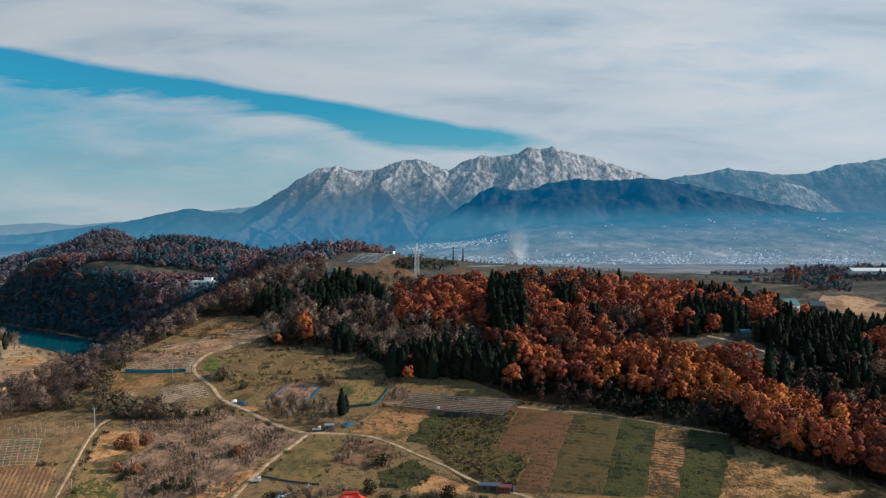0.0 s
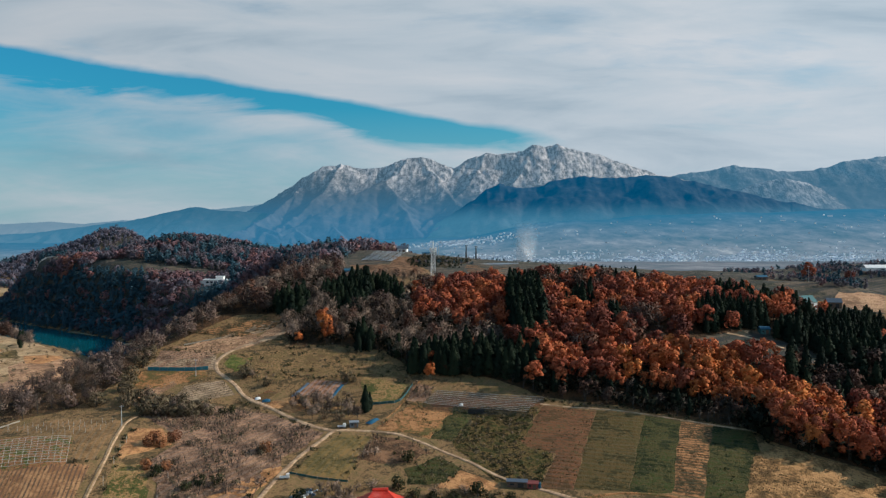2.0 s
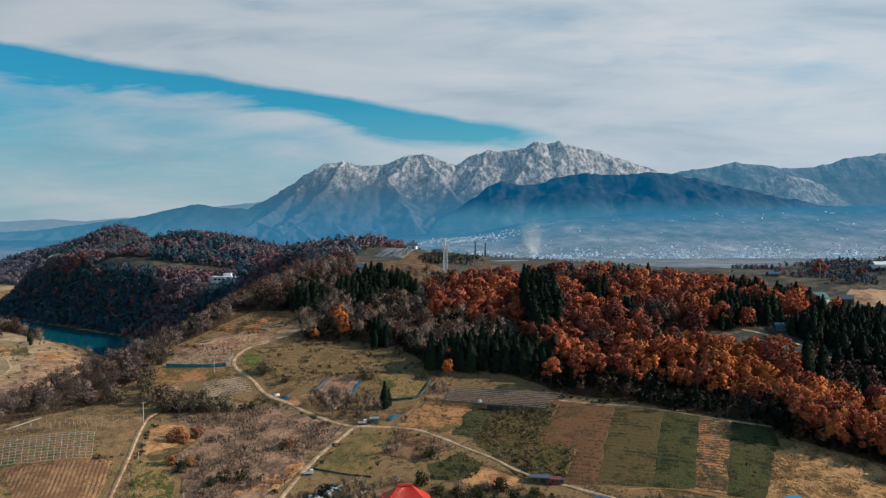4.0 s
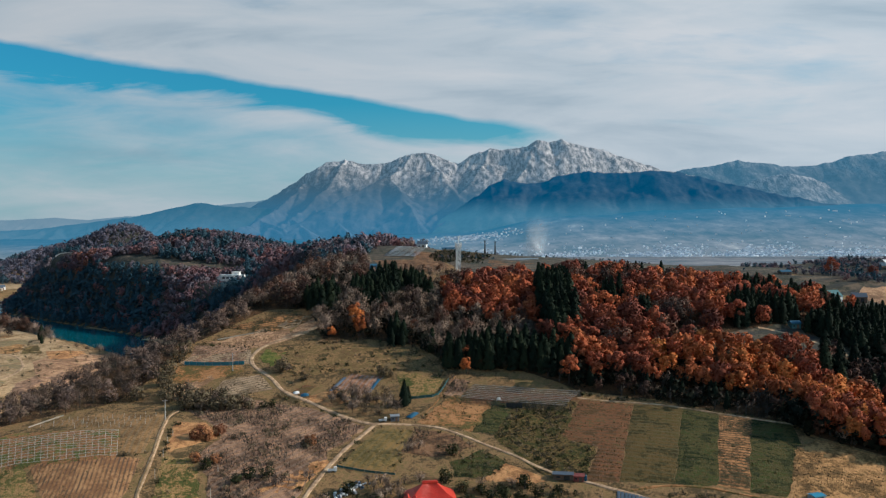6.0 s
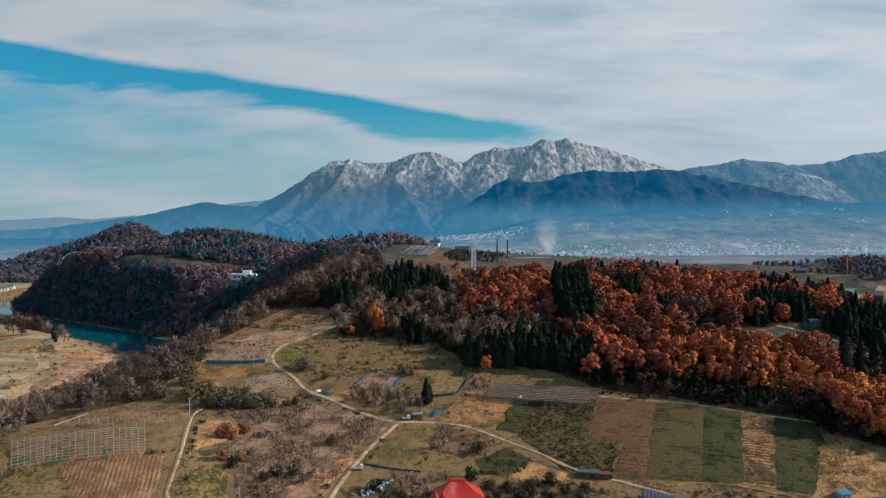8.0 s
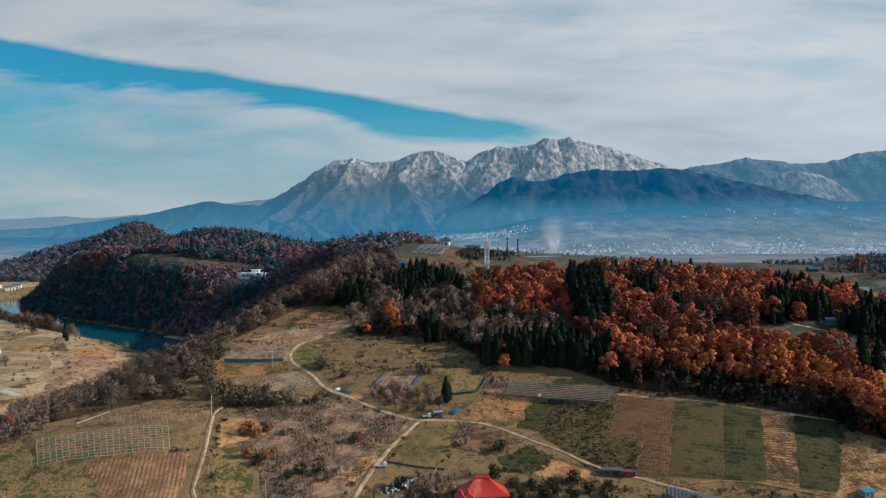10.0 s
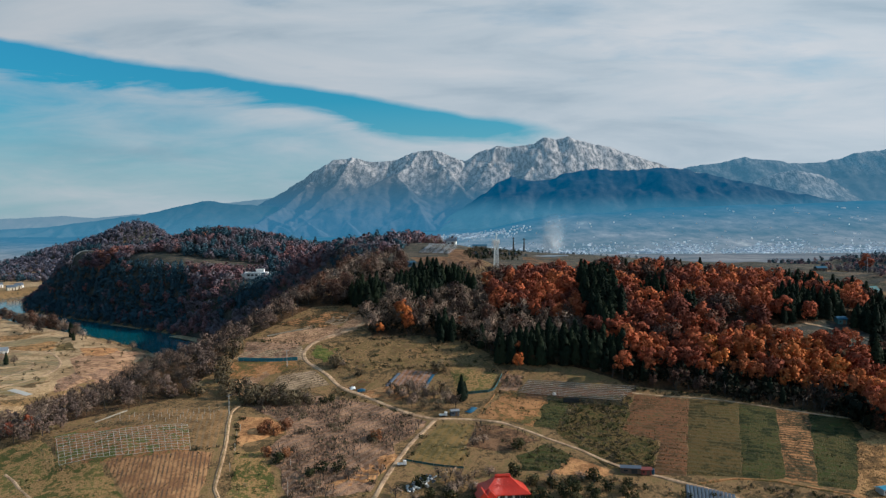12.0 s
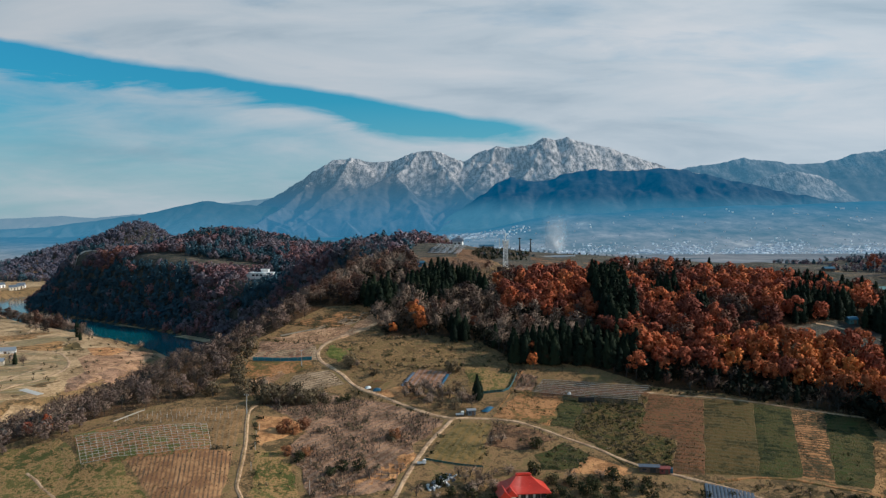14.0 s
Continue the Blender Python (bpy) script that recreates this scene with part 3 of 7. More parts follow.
def bare(seed, tall=11.0, wide=7.0, limbs=13, twigs=260):
    """A leafless tree: trunk, rising limbs, and a round haze of fine twigs."""
    rng = np.random.default_rng(seed)
    wood, ends = [limb([(0, 0, -0.6), (0.1, 0, tall * 0.3), (0.3, 0.1, tall * 0.7)], [0.2, 0.15, 0.04])], []
    for i in range(limbs):
        t, start = rng.uniform(0, 2 * math.pi), tall * rng.uniform(0.12, 0.5)
        r, up = wide / 2 * rng.uniform(0.35, 0.85), rng.uniform(0.42, 0.9)
        r *= math.sqrt(max(0.1, 1 - ((up - 0.55) / 0.45) ** 2))
        a, c = np.array([0.1, 0, min(start, up * tall - 0.8)]), np.array([r * math.cos(t), r * math.sin(t), up * tall])
        m = a * 0.45 + c * 0.55 + (0, 0, 0.2)
        wood.append(limb([a, m, c], [0.08, 0.05, 0.02], 3))
        ends += [(m, c)]
    v, g = [], []
    k = max(6, twigs // len(ends))
    for m, c in ends:
        base = m + (c - m) * rng.uniform(0.2, 1.1, (k, 1)) + rng.normal(0, wide * 0.1, (k, 3)) * (1, 1, 0.8)
        out = base - (0.1, 0, tall * 0.5)
        out /= np.linalg.norm(out, axis=1, keepdims=True) + 1e-6
        way = out + rng.normal(0, 0.6, (k, 3)) + (0, 0, 0.3)
        way /= np.linalg.norm(way, axis=1, keepdims=True)
        side = np.cross(way, rng.normal(0, 1, (k, 3)))
        side /= np.linalg.norm(side, axis=1, keepdims=True)
        turned = np.sum(np.cross(side, way) * out, 1) < 0
        side[turned] *= -1
        span, thick = rng.uniform(0.5, 1.5, (k, 1)) * wide / 8, rng.uniform(0.04, 0.15, (k, 1))
        v.append(np.stack([base - side * thick, base + side * thick, base + way * span], 1).reshape(-1, 3))
        g.append(np.repeat(out, 3, 0))
    v = np.concatenate(v)
    return join(wood), (v, np.arange(len(v)).reshape(-1, 3), np.concatenate(g))


def conifer(seed, tall=16.0, wide=4.6, tiers=13, spray=24):
    """A cedar: straight trunk and a dense pointed crown of hanging sprays in uneven tiers."""
    rng = np.random.default_rng(seed)
    wood = limb([(0, 0, -0.6), (0, 0, tall * 0.5), (0, 0, tall)], [0.24, 0.15, 0.02])
    v, f = [], []
    for i in range(tiers):
        up = 0.1 + 0.88 * i / (tiers - 1)
        r = wide / 2 * min(1.0, (1.02 - up) * 1.9) ** 0.8 * rng.uniform(0.82, 1.14)
        k = max(4, int(spray * (0.25 + r / wide * 1.5)))
        t = rng.uniform(0, 2 * math.pi, k)
        bulge = 1 + 0.16 * np.sin(3 * t + seed + i * 1.3)
        q = r * bulge * rng.uniform(0.72, 1.04, k)
        v.append(np.stack([q * np.cos(t), q * np.sin(t), up * tall - q * 0.3 + rng.normal(0, 0.3, k)], 1))
        f.append(np.stack([np.cos(t), np.sin(t), np.full(k, 0.5)], 1))
    out = np.concatenate(f)
    return wood, cards(rng, np.concatenate(v), out, 0.12 * wide, out)


KINDS = {
    "oak": ([broadleaf(10 + i, 11 + i % 3, 9.2 + i % 2, 1500, 0.34, 20, 0.24) for i in range(6)], MAT_RUST),
    "russet": ([broadleaf(30 + i, 12, 9, 800, 0.38, 14, 0.2) for i in range(4)], MAT_RUSSET),
    "bare": ([bare(50 + i, 10.5, 9, 22, 900) for i in range(4)], MAT_TWIG),
    "conifer": ([conifer(70 + i, 13.5 + i, 5.2 + 0.3 * i, 20, 64) for i in range(4)], MAT_PINE),
    "gold": ([broadleaf(90 + i, 11.6 + i % 2, 9.2, 1500, 0.34, 20, 0.36) for i in range(4)], MAT_GOLD),
    "tall_oak": ([broadleaf(95 + i, 11.4 + i % 3, 9.0, 1500, 0.34, 20, 0.4) for i in range(4)], MAT_RUST),
}
MEDIUM = {
    "oak": ([broadleaf(310 + i, 10.4 + i % 3, 9.0 + i % 2, 560, 0.54, 18, 0.3, False) for i in range(6)], MAT_RUST),
    "russet": ([broadleaf(330 + i, 12, 9, 420, 0.5, 12, 0.2, False) for i in range(4)], MAT_RUSSET),
    "bare": ([bare(350 + i, 10.5, 9, 14, 380) for i in range(4)], MAT_TWIG),
    "conifer": ([conifer(370 + i, 13.5 + i, 5.4 + 0.3 * i, 17, 46) for i in range(4)], MAT_PINE),
    "gold": ([broadleaf(390 + i, 11 + i % 2, 9.2, 560, 0.54, 18, 0.34, False) for i in range(4)], MAT_GOLD),
    "tall_oak": ([broadleaf(395 + i, 11 + i % 3, 9.0, 560, 0.54, 18, 0.38, False) for i in range(4)], MAT_RUST),
}
# bluish copies of the foliage: distance haze painted into their base colours
HAZED_RUSSET = leaves("hazed_russet_leaves", [(0.115, 0.08, 0.1), (0.158, 0.096, 0.106), (0.21, 0.112, 0.114), (0.28, 0.135, 0.124)])
HAZED_PINE = leaves("hazed_conifer_needles", [(0.029, 0.064, 0.086), (0.04, 0.08, 0.104), (0.054, 0.098, 0.122)])
HAZED_TWIG = leaves("hazed_bare_twigs", [(0.108, 0.096, 0.116), (0.145, 0.122, 0.14), (0.185, 0.148, 0.162)])
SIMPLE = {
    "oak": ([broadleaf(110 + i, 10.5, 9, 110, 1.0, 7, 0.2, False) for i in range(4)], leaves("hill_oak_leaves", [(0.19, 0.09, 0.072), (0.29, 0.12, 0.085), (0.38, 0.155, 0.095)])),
    "russet": ([broadleaf(130 + i, 10, 8.6, 100, 1.0, 6, 0.15, False) for i in range(4)], HAZED_RUSSET),
    "bare": ([broadleaf(150 + i, 9, 8.4, 100, 1.0, 6, 0.15, False) for i in range(4)], HAZED_TWIG),
    "conifer": ([conifer(170, 12.5, 6.6, 10, 22)] + [broadleaf(190 + i, 10.5, 8.4, 100, 1.0, 6, 0.1, False) for i in range(3)], HAZED_PINE),
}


# far hill leaves, with still more haze-blue put into their colour
DISTANT = {"russet": (SIMPLE["russet"][0], leaves("hazed_distant_woods", [(0.085, 0.1, 0.14), (0.125, 0.12, 0.155), (0.19, 0.145, 0.165)])), "conifer": SIMPLE["conifer"]}


def scatter(xs, ys, spacing, rng):
    """Jittered plan points in a box."""
    gx, gy = np.meshgrid(np.arange(xs[0], xs[1], spacing), np.arange(ys[0], ys[1], spacing))
    gx = gx + (np.arange(gx.shape[0]) % 2)[:, None] * spacing / 2
    x = (gx + rng.uniform(-0.38, 0.38, gx.shape) * spacing).ravel()
    y = (gy + rng.uniform(-0.38, 0.38, gy.shape) * spacing).ravel()
    return x, y


def beside_river(d, first, last):
    """Plan points at the distance d from the river's middle, on its hill side."""
    line = np.array(RIVER[first:last], float)
    way = np.gradient(line, axis=0)
    way /= np.linalg.norm(way, axis=1, keepdims=True)
    return [(float(x), float(y)) for x, y in line + np.stack([-way[:, 1], way[:, 0]], 1) * d]


def plant_many(name, label, x, y, kinds, scale, library, rng, category="woodland"):
    """Many trees as one object of kind stuff: wood as one part, the foliage of each sort as another."""
    root = tagged(new(name), label, category, kind="stuff")
    z = height(x, y)
    wood = []
    for kind in sorted(set(kinds)):
        shapes, mat = library[kind]
        pieces, tints, soft = [], [], []
        for i in np.nonzero(kinds == kind)[0]:
            (wv, wf), (lv, lf, ln) = shapes[i % len(shapes)]
            t, s = rng.uniform(0, 2 * math.pi), scale[i]
            c, q = math.cos(t) * s, math.sin(t) * s
            m = np.array([[c, -q, 0], [q, c, 0], [0, 0, s * rng.uniform(0.9, 1.12)]])
            o = np.array([x[i], y[i], z[i]])
            wood.append((wv @ m.T + o, wf))
            pieces.append((lv @ m.T + o, lf))
            soft.append(ln @ (m.T / s))
            tints.append(np.full(len(lv), rng.uniform(0, 1)))
        v, f = join(pieces)
        ob = new("foliage", raw_mesh("foliage", v, f, mat, True, np.concatenate(tints), np.concatenate(soft)))
        ob.parent = root
    v, f = join(wood)
    ob = new("wood", raw_mesh("wood", v, f, MAT_BARK))
    ob.parent = root
    return root


TREE_MESHES = {}


def plant_one(kind, at, turn, scale, label, group):
    """One tree of its own: trunk and crown."""
    shapes, mat = KINDS[kind]
    i = int(abs(at[0] * 7 + at[1] * 3)) % len(shapes)
    if (kind, i) not in TREE_MESHES:
        (wv, wf), (lv, lf, ln) = shapes[i]
        TREE_MESHES[kind, i] = raw_mesh("trunk", wv, wf, MAT_BARK), raw_mesh("crown", lv, lf, mat, True, None, ln)
    root = tagged(new("tree"), label, "tree", group)
    root.matrix_world = Matrix.LocRotScale((at[0], at[1], float(height(*at))), Euler((0, 0, turn)), (scale, scale, scale * 1.05))
    for name, me in zip(("trunk", "crown"), TREE_MESHES[kind, i]):
        new(name, me).parent = root
    return root


FOREST = [(-130, 425), (-100, 429), (-94, 413), (-85, 391), (-62, 392), (-38, 384), (-24, 364), (12, 353), (33, 337), (62, 328), (107, 304), (113, 290), (126, 281), (150, 266), (200, 240), (330, 250), (330, 398), (235, 412), (205, 424), (188, 440), (140, 468), (90, 488), (40, 482), (5, 470), (-20, 462), (-55, 466), (-72, 500), (-78, 540), (-150, 540), (-150, 440)]
GLADE = [(100, 374), (117, 382), (138, 390), (152, 393), (150, 383), (166, 374), (178, 363), (170, 357), (150, 364), (127, 361), (104, 364)]
LABELS = {"oak": "oak tree with a dense rust-orange autumn crown", "tall_oak": "tall oak with a high rust-orange crown over dark shade", "gold": "oak tree with a golden-orange autumn crown",
          "bare": "leafless grey-brown tree with fine twigs", "conifer": "dark green cedar with a narrow crown", "russet": "russet-brown autumn tree with a thin crown"}
# stands of cedar, and the parts of the wood that have lost their leaves
CEDARS = (
    [(26, 438), (31, 452), (43, 455), (42, 418), (40, 384), (29, 380), (25, 403)],
    [(-28, 356), (-24, 366), (-12, 372), (15, 378), (32, 364), (35, 350), (30, 345), (12, 353), (-13, 357)],
    [(-77, 442), (-65, 468), (-55, 474), (-33, 448), (-31, 438), (-40, 440), (-50, 450), (-57, 424), (-70, 430)],
    [(-102, 434), (-87, 444), (-80, 426), (-90, 422), (-98, 424)],
    [(117, 401), (134, 413), (156, 410), (150, 392), (138, 391), (117, 384)],
    [(134, 446), (150, 447), (170, 436), (186, 424), (184, 412), (166, 424), (148, 434), (134, 438)],
    [(152, 392), (176, 410), (197, 428), (214, 436), (243, 434), (228, 408), (200, 388), (178, 372), (163, 378)],
    [(150, 384), (153, 392), (163, 378), (178, 372), (200, 388), (206, 376), (182, 360), (168, 370)],
    [(50, 460), (62, 468), (84, 478), (112, 482), (112, 474), (84, 470), (56, 454)],
    [(55, 424), (67, 429), (69, 416), (63, 408), (54, 412)],
    [(-55, 396), (-46, 398), (-44, 382), (-51, 380)],
    [(73, 404), (79, 402), (77, 394), (72, 394)],
    [(228, 420), (262, 436), (300, 430), (330, 396), (286, 380), (244, 396)],
)
LEAFLESS = (
    [(-150, 400), (-103, 402), (-77, 440), (-53, 446), (-28, 458), (-22, 412), (2, 404), (24, 396), (20, 374), (-20, 366), (-30, 346), (-53, 350), (-91, 362)],
    [(140, 368), (154, 366), (178, 374), (230, 360), (200, 335), (149, 318), (140, 330)],
)
MUTED = ([(54, 462), (100, 488), (116, 462), (95, 444), (72, 436), (51, 446)], [(78, 386), (98, 382), (98, 366), (77, 368)], [(-22, 412), (2, 404), (24, 398), (26, 390), (0, 392), (-22, 398)])


def main_forest():
    rng = np.random.default_rng(5)
    x, y = scatter((-160, 330), (240, 545), 7.3, rng)
    keep = inside(FOREST, x, y) & ~inside(GLADE, x, y)
    for stand_of in CEDARS:
        keep &= ~inside(stand_of, x, y)
    x, y = x[keep], y[keep]
    front = y - np.interp(x, [-40, 12, 33, 62, 107, 130, 200], [384, 353, 337, 328, 304, 282, 240])
    mood = fbm(x / 30, y / 30, 3, 40) + rng.normal(0, 0.25, len(x))
    kinds = np.where(mood > -0.6, "oak", np.where(mood > -0.85, "bare", "russet")).astype(object)
    kinds[(front < 34) & (x > 12)] = "tall_oak"
    golden = (front < 55) & (x > 66) & (x < 150) & (mood > -0.1)
    kinds[golden] = "gold"
    luck = rng.uniform(0, 1, len(x))
    for poly in MUTED:
        hit = inside(poly, x, y)
        kinds[hit] = np.where(luck < 0.35, "russet", np.where(luck < 0.75, "bare", "oak")).astype(object)[hit]
    for poly in LEAFLESS:
        hit = inside(poly, x, y)
        kinds[hit] = (np.where(luck < 0.86, "bare", np.where(luck < 0.97, "russet", "conifer")) if poly[0][0] < 0 else np.where(luck < 0.2, "bare", np.where(luck < 0.62, "russet", "conifer"))).astype(object)[hit]
    rear = (x < -60) & (y > 418)
    kinds[rear] = np.where(luck < 0.7, "bare", "russet").astype(object)[rear]
    # a low belt under the wood's edge crowns; dark kinds stand in for shade
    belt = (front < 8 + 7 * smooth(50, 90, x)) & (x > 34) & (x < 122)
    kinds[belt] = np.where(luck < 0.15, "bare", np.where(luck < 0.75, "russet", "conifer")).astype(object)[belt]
    scale = rng.uniform(0.75, 1.1, len(x)) * np.where((x < -25) & (y > 435), 0.72, 1.0) * np.where(belt, 0.55, 1.0) * np.where((kinds == "bare") & ~belt, 1.0, 1.05)
    for poly in CEDARS:
        px, py = scatter((min(p[0] for p in poly), max(p[0] for p in poly)), (min(p[1] for p in poly), max(p[1] for p in poly)), 3.5, rng)
        hit = inside(poly, px, py)
        x, y = np.concatenate([x, px[hit]]), np.concatenate([y, py[hit]])
        kinds = np.concatenate([kinds, np.full(hit.sum(), "conifer", object)])
        scale = np.concatenate([scale, rng.uniform(0.7, 1.08, hit.sum()) * (1.12 if poly[0][1] == 438 else 0.62 if poly[0][0] > 150 else 0.8 if poly[0][0] > 110 else 0.78 if poly[0][1] in (460, 396) else 0.85)])
    edge = np.argsort(y + 0.45 * np.clip(x, -100, 140))[:190]
    near = np.zeros(len(x), bool)
    near[edge] = True
    for i in np.nonzero(near)[0]:
        plant_one(kinds[i], (x[i], y[i]), rng.uniform(0, 6.28), scale[i], LABELS[kinds[i]], kinds[i].replace("_", " ") + " trees at the wood's edge")
    far = ~near
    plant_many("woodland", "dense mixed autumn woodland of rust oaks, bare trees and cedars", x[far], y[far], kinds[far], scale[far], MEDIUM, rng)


RIVERSIDE = dict(MEDIUM, bare=(MEDIUM["bare"][0], leaves("riverside_twigs", [(0.1, 0.07, 0.053), (0.165, 0.114, 0.086), (0.235, 0.16, 0.12), (0.3, 0.21, 0.158)])),
                 russet=([broadleaf(430 + i, 9.5, 8.4, 330, 0.46, 13, 0.12) for i in range(4)], leaves("riverside_brown", [(0.11, 0.077, 0.063), (0.175, 0.12, 0.096), (0.245, 0.163, 0.127)])))


def river_woods():
    rng = np.random.default_rng(6)
    x, y = scatter((-340, -110), (215, 620), 6.6, rng)
    d = river_side(x, y)
    keep = (d > 50) & (x < np.interp(y, [215, 240, 262, 282, 300, 320, 332, 363, 393, 408, 480, 620], [-262, -240, -222, -198, -190, -170, -152, -149, -147, -130, -118, -92]))
    x, y = x[keep], y[keep]
    kinds = np.where(rng.uniform(0, 1, len(x)) < 0.5, "bare", "russet").astype(object)
    kinds[(fbm(x / 25, y / 25, 2, 71) > 0.95) & (x > -215)] = "conifer"
    plant_many("riverside_trees", "band of leafless brown trees on the river bluff", x, y, kinds, np.where(kinds == "conifer", 0.5, 0.78) * np.where(y > 450, 0.75, 0.92) * rng.uniform(0.8, 1.2, len(x)), RIVERSIDE, rng)


CLEARING = [(-443, 998), (-401, 974), (-358, 950), (-300, 940), (-262, 926), (-258, 905), (-288, 899), (-335, 898), (-370, 914), (-405, 940), (-444, 970)]
FAR_PLOT = [(-558, 1078), (-516, 1078), (-512, 1058), (-552, 1050)]


CLEAR_GRASS = [(-443, 996), (-401, 973), (-358, 949), (-300, 939), (-264, 925), (-262, 913), (-290, 909), (-335, 908), (-368, 924), (-402, 950), (-440, 980)]


def hill_woods():
    rng = np.random.default_rng(7)
    x, y = scatter((-720, 60), (480, 1260), 7.4, rng)
    d = river_side(x, y)
    wide = np.interp(y, [480, 560, 700, 760, 1140], [-112, -84, -72, -30, 40])
    keep = (d > 38) & ((y < 1140) | (x < -400)) & (x < wide) & ((y > 538) | (d < 110)) & ~inside(CLEARING, x, y) & ~inside([(-564, 1086), (-508, 1086), (-504, 1056), (-548, 1046)], x, y) & (np.hypot(x + 253, y - 868) > 23) & ~((np.abs(x + 247 + (868 - y) * 0.28) < 26) & (y > 792) & (y < 868))
    x, y, d = x[keep], y[keep], d[keep]
    mood = fbm(x / 60, y / 60, 3, 44) + rng.normal(0, 0.3, len(x))
    kinds = np.where(mood > 0.0, "russet", "bare").astype(object)
    kinds[(mood < -0.75)] = "conifer"
    # the steep bluff over the river keeps its evergreens; rows of them stand under the crest and below the hall
    evergreen = [([(-400, 958), (-341, 905), (-318, 860), (-340, 780), (-426, 850), (-526, 930), (-640, 1040), (-700, 1120), (-640, 1120), (-540, 1040), (-470, 990)], 0.88),
                 ([(-383, 966), (-299, 960), (-250, 985), (-242, 920), (-286, 944), (-350, 948)], 0.75), ([(-395, 1050), (-330, 1035), (-325, 1012), (-360, 1005), (-395, 1020)], 0.85),
                 ([(-262, 808), (-212, 806), (-196, 770), (-206, 735), (-262, 770)], 0.85), ([(-160, 560), (-120, 560), (-112, 470), (-140, 440), (-170, 480)], 0.5)]
    for poly, share in evergreen:
        hit = inside(poly, x, y) & (rng.uniform(0, 1, len(x)) < share)
        kinds[hit] = "conifer"
    sx, sy = scatter((-300, -205), (786, 862), 4.6, rng)
    brush = (np.abs(sx + 247 + (868 - sy) * 0.28) < 27) & (np.hypot(sx + 253, sy - 868) > 15)
    low = np.concatenate([np.ones(len(x)), np.full(brush.sum(), 0.3)])
    x, y, mood = np.concatenate([x, sx[brush]]), np.concatenate([y, sy[brush]]), np.concatenate([mood, np.zeros(brush.sum())])
    kinds = np.concatenate([kinds, np.full(brush.sum(), "conifer", object)])
    rosy = inside([(-345, 900), (-280, 890), (-262, 850), (-262, 800), (-300, 780), (-330, 850)], x, y)
    kinds[rosy] = np.where(rng.uniform(0, 1, len(x)) < 0.6, "russet", "bare").astype(object)[rosy]
    kinds[(mood > 0.7) & (y > 960) & (kinds == "russet")] = "oak"
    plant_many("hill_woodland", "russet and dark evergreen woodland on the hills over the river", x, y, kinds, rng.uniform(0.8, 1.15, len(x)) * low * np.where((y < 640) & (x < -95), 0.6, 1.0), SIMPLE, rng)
    x, y = scatter((-1200, -480), (1560, 1960), 13, rng)
    rise = bump(x, y, -765, 1850, 70, 110, 98) + bump(x, y, -930, 1840, 85, 110, 50)
    keep = (rise > 7) & (river_side(x, y) < -45) 
    x, y = x[keep], y[keep]
    kinds = np.where(fbm(x / 120, y / 120, 3, 46) + rng.normal(0, 0.2, len(x)) > -0.75, "russet", "conifer").astype(object)
    fx, fy = scatter((-1250, -620), (1480, 1690), 13, rng)
    copse = (river_side(fx, fy) < -50) & (fbm(fx / 70, fy / 70, 2, 47) > -0.35) & (fx + 0.5 * fy < 60)
    x, y = np.concatenate([x, fx[copse]]), np.concatenate([y, fy[copse]])
    kinds = np.concatenate([kinds, np.where(rng.uniform(0, 1, copse.sum()) < 0.7, "russet", "conifer").astype(object)])
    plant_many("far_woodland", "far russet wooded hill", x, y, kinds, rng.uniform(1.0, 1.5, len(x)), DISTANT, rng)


def understory():
    """Undergrowth that fills the wood's floor and edge, its colours darkened to hold the shade there."""
    rng = np.random.default_rng(8)
    # near-black leaves and a darker copy of the twigs paint in the shade
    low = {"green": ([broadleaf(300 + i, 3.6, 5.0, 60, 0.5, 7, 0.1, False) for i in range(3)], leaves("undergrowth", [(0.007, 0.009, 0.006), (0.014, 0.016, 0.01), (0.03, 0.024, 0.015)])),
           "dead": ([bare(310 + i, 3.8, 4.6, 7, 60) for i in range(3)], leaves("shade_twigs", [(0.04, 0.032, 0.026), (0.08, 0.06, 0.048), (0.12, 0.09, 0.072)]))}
    x, y = scatter((-110, 330), (240, 480), 4.7, rng)
    keep = inside(FOREST, x, y) & ~inside(GLADE, x, y) & ((x < 10) | (y + 0.45 * np.clip(x, -100, 140) < 400))
    x, y = x[keep], y[keep]
    front = (y + 0.45 * np.clip(x, -100, 140) < 372) & (y < 385)
    kinds = np.where(rng.uniform(0, 1, len(x)) < 0.62, "green", "dead").astype(object)
    plant_many("undergrowth", "undergrowth beneath the trees, coloured dark as shade", x, y, kinds, rng.uniform(0.6, 1.3, len(x)) * np.where(front, np.where(x > 100, 2.0, 1.55), 1.0), low, rng, "undergrowth")


def rear_scrub():
    """Low bare scrub on the slope below the plateau's fields."""
    rng = np.random.default_rng(9)
    x, y = scatter((-60, 30), (462, 504), 5.0, rng)
    keep = (fbm(x / 18, y / 18, 2, 77) > -0.3) & (np.hypot(x + 16.5, y - 506) > 7)
    x, y = x[keep], y[keep]
    kinds = np.where(rng.uniform(0, 1, len(x)) < 0.85, "bare", "russet").astype(object)
    plant_many("rear_scrub", "low bare pinkish scrub below the plateau", x, y, kinds, rng.uniform(0.3, 0.55, len(x)), MEDIUM, rng, "scrub")


rear_scrub()
main_forest()
river_woods()
hill_woods()
understory()

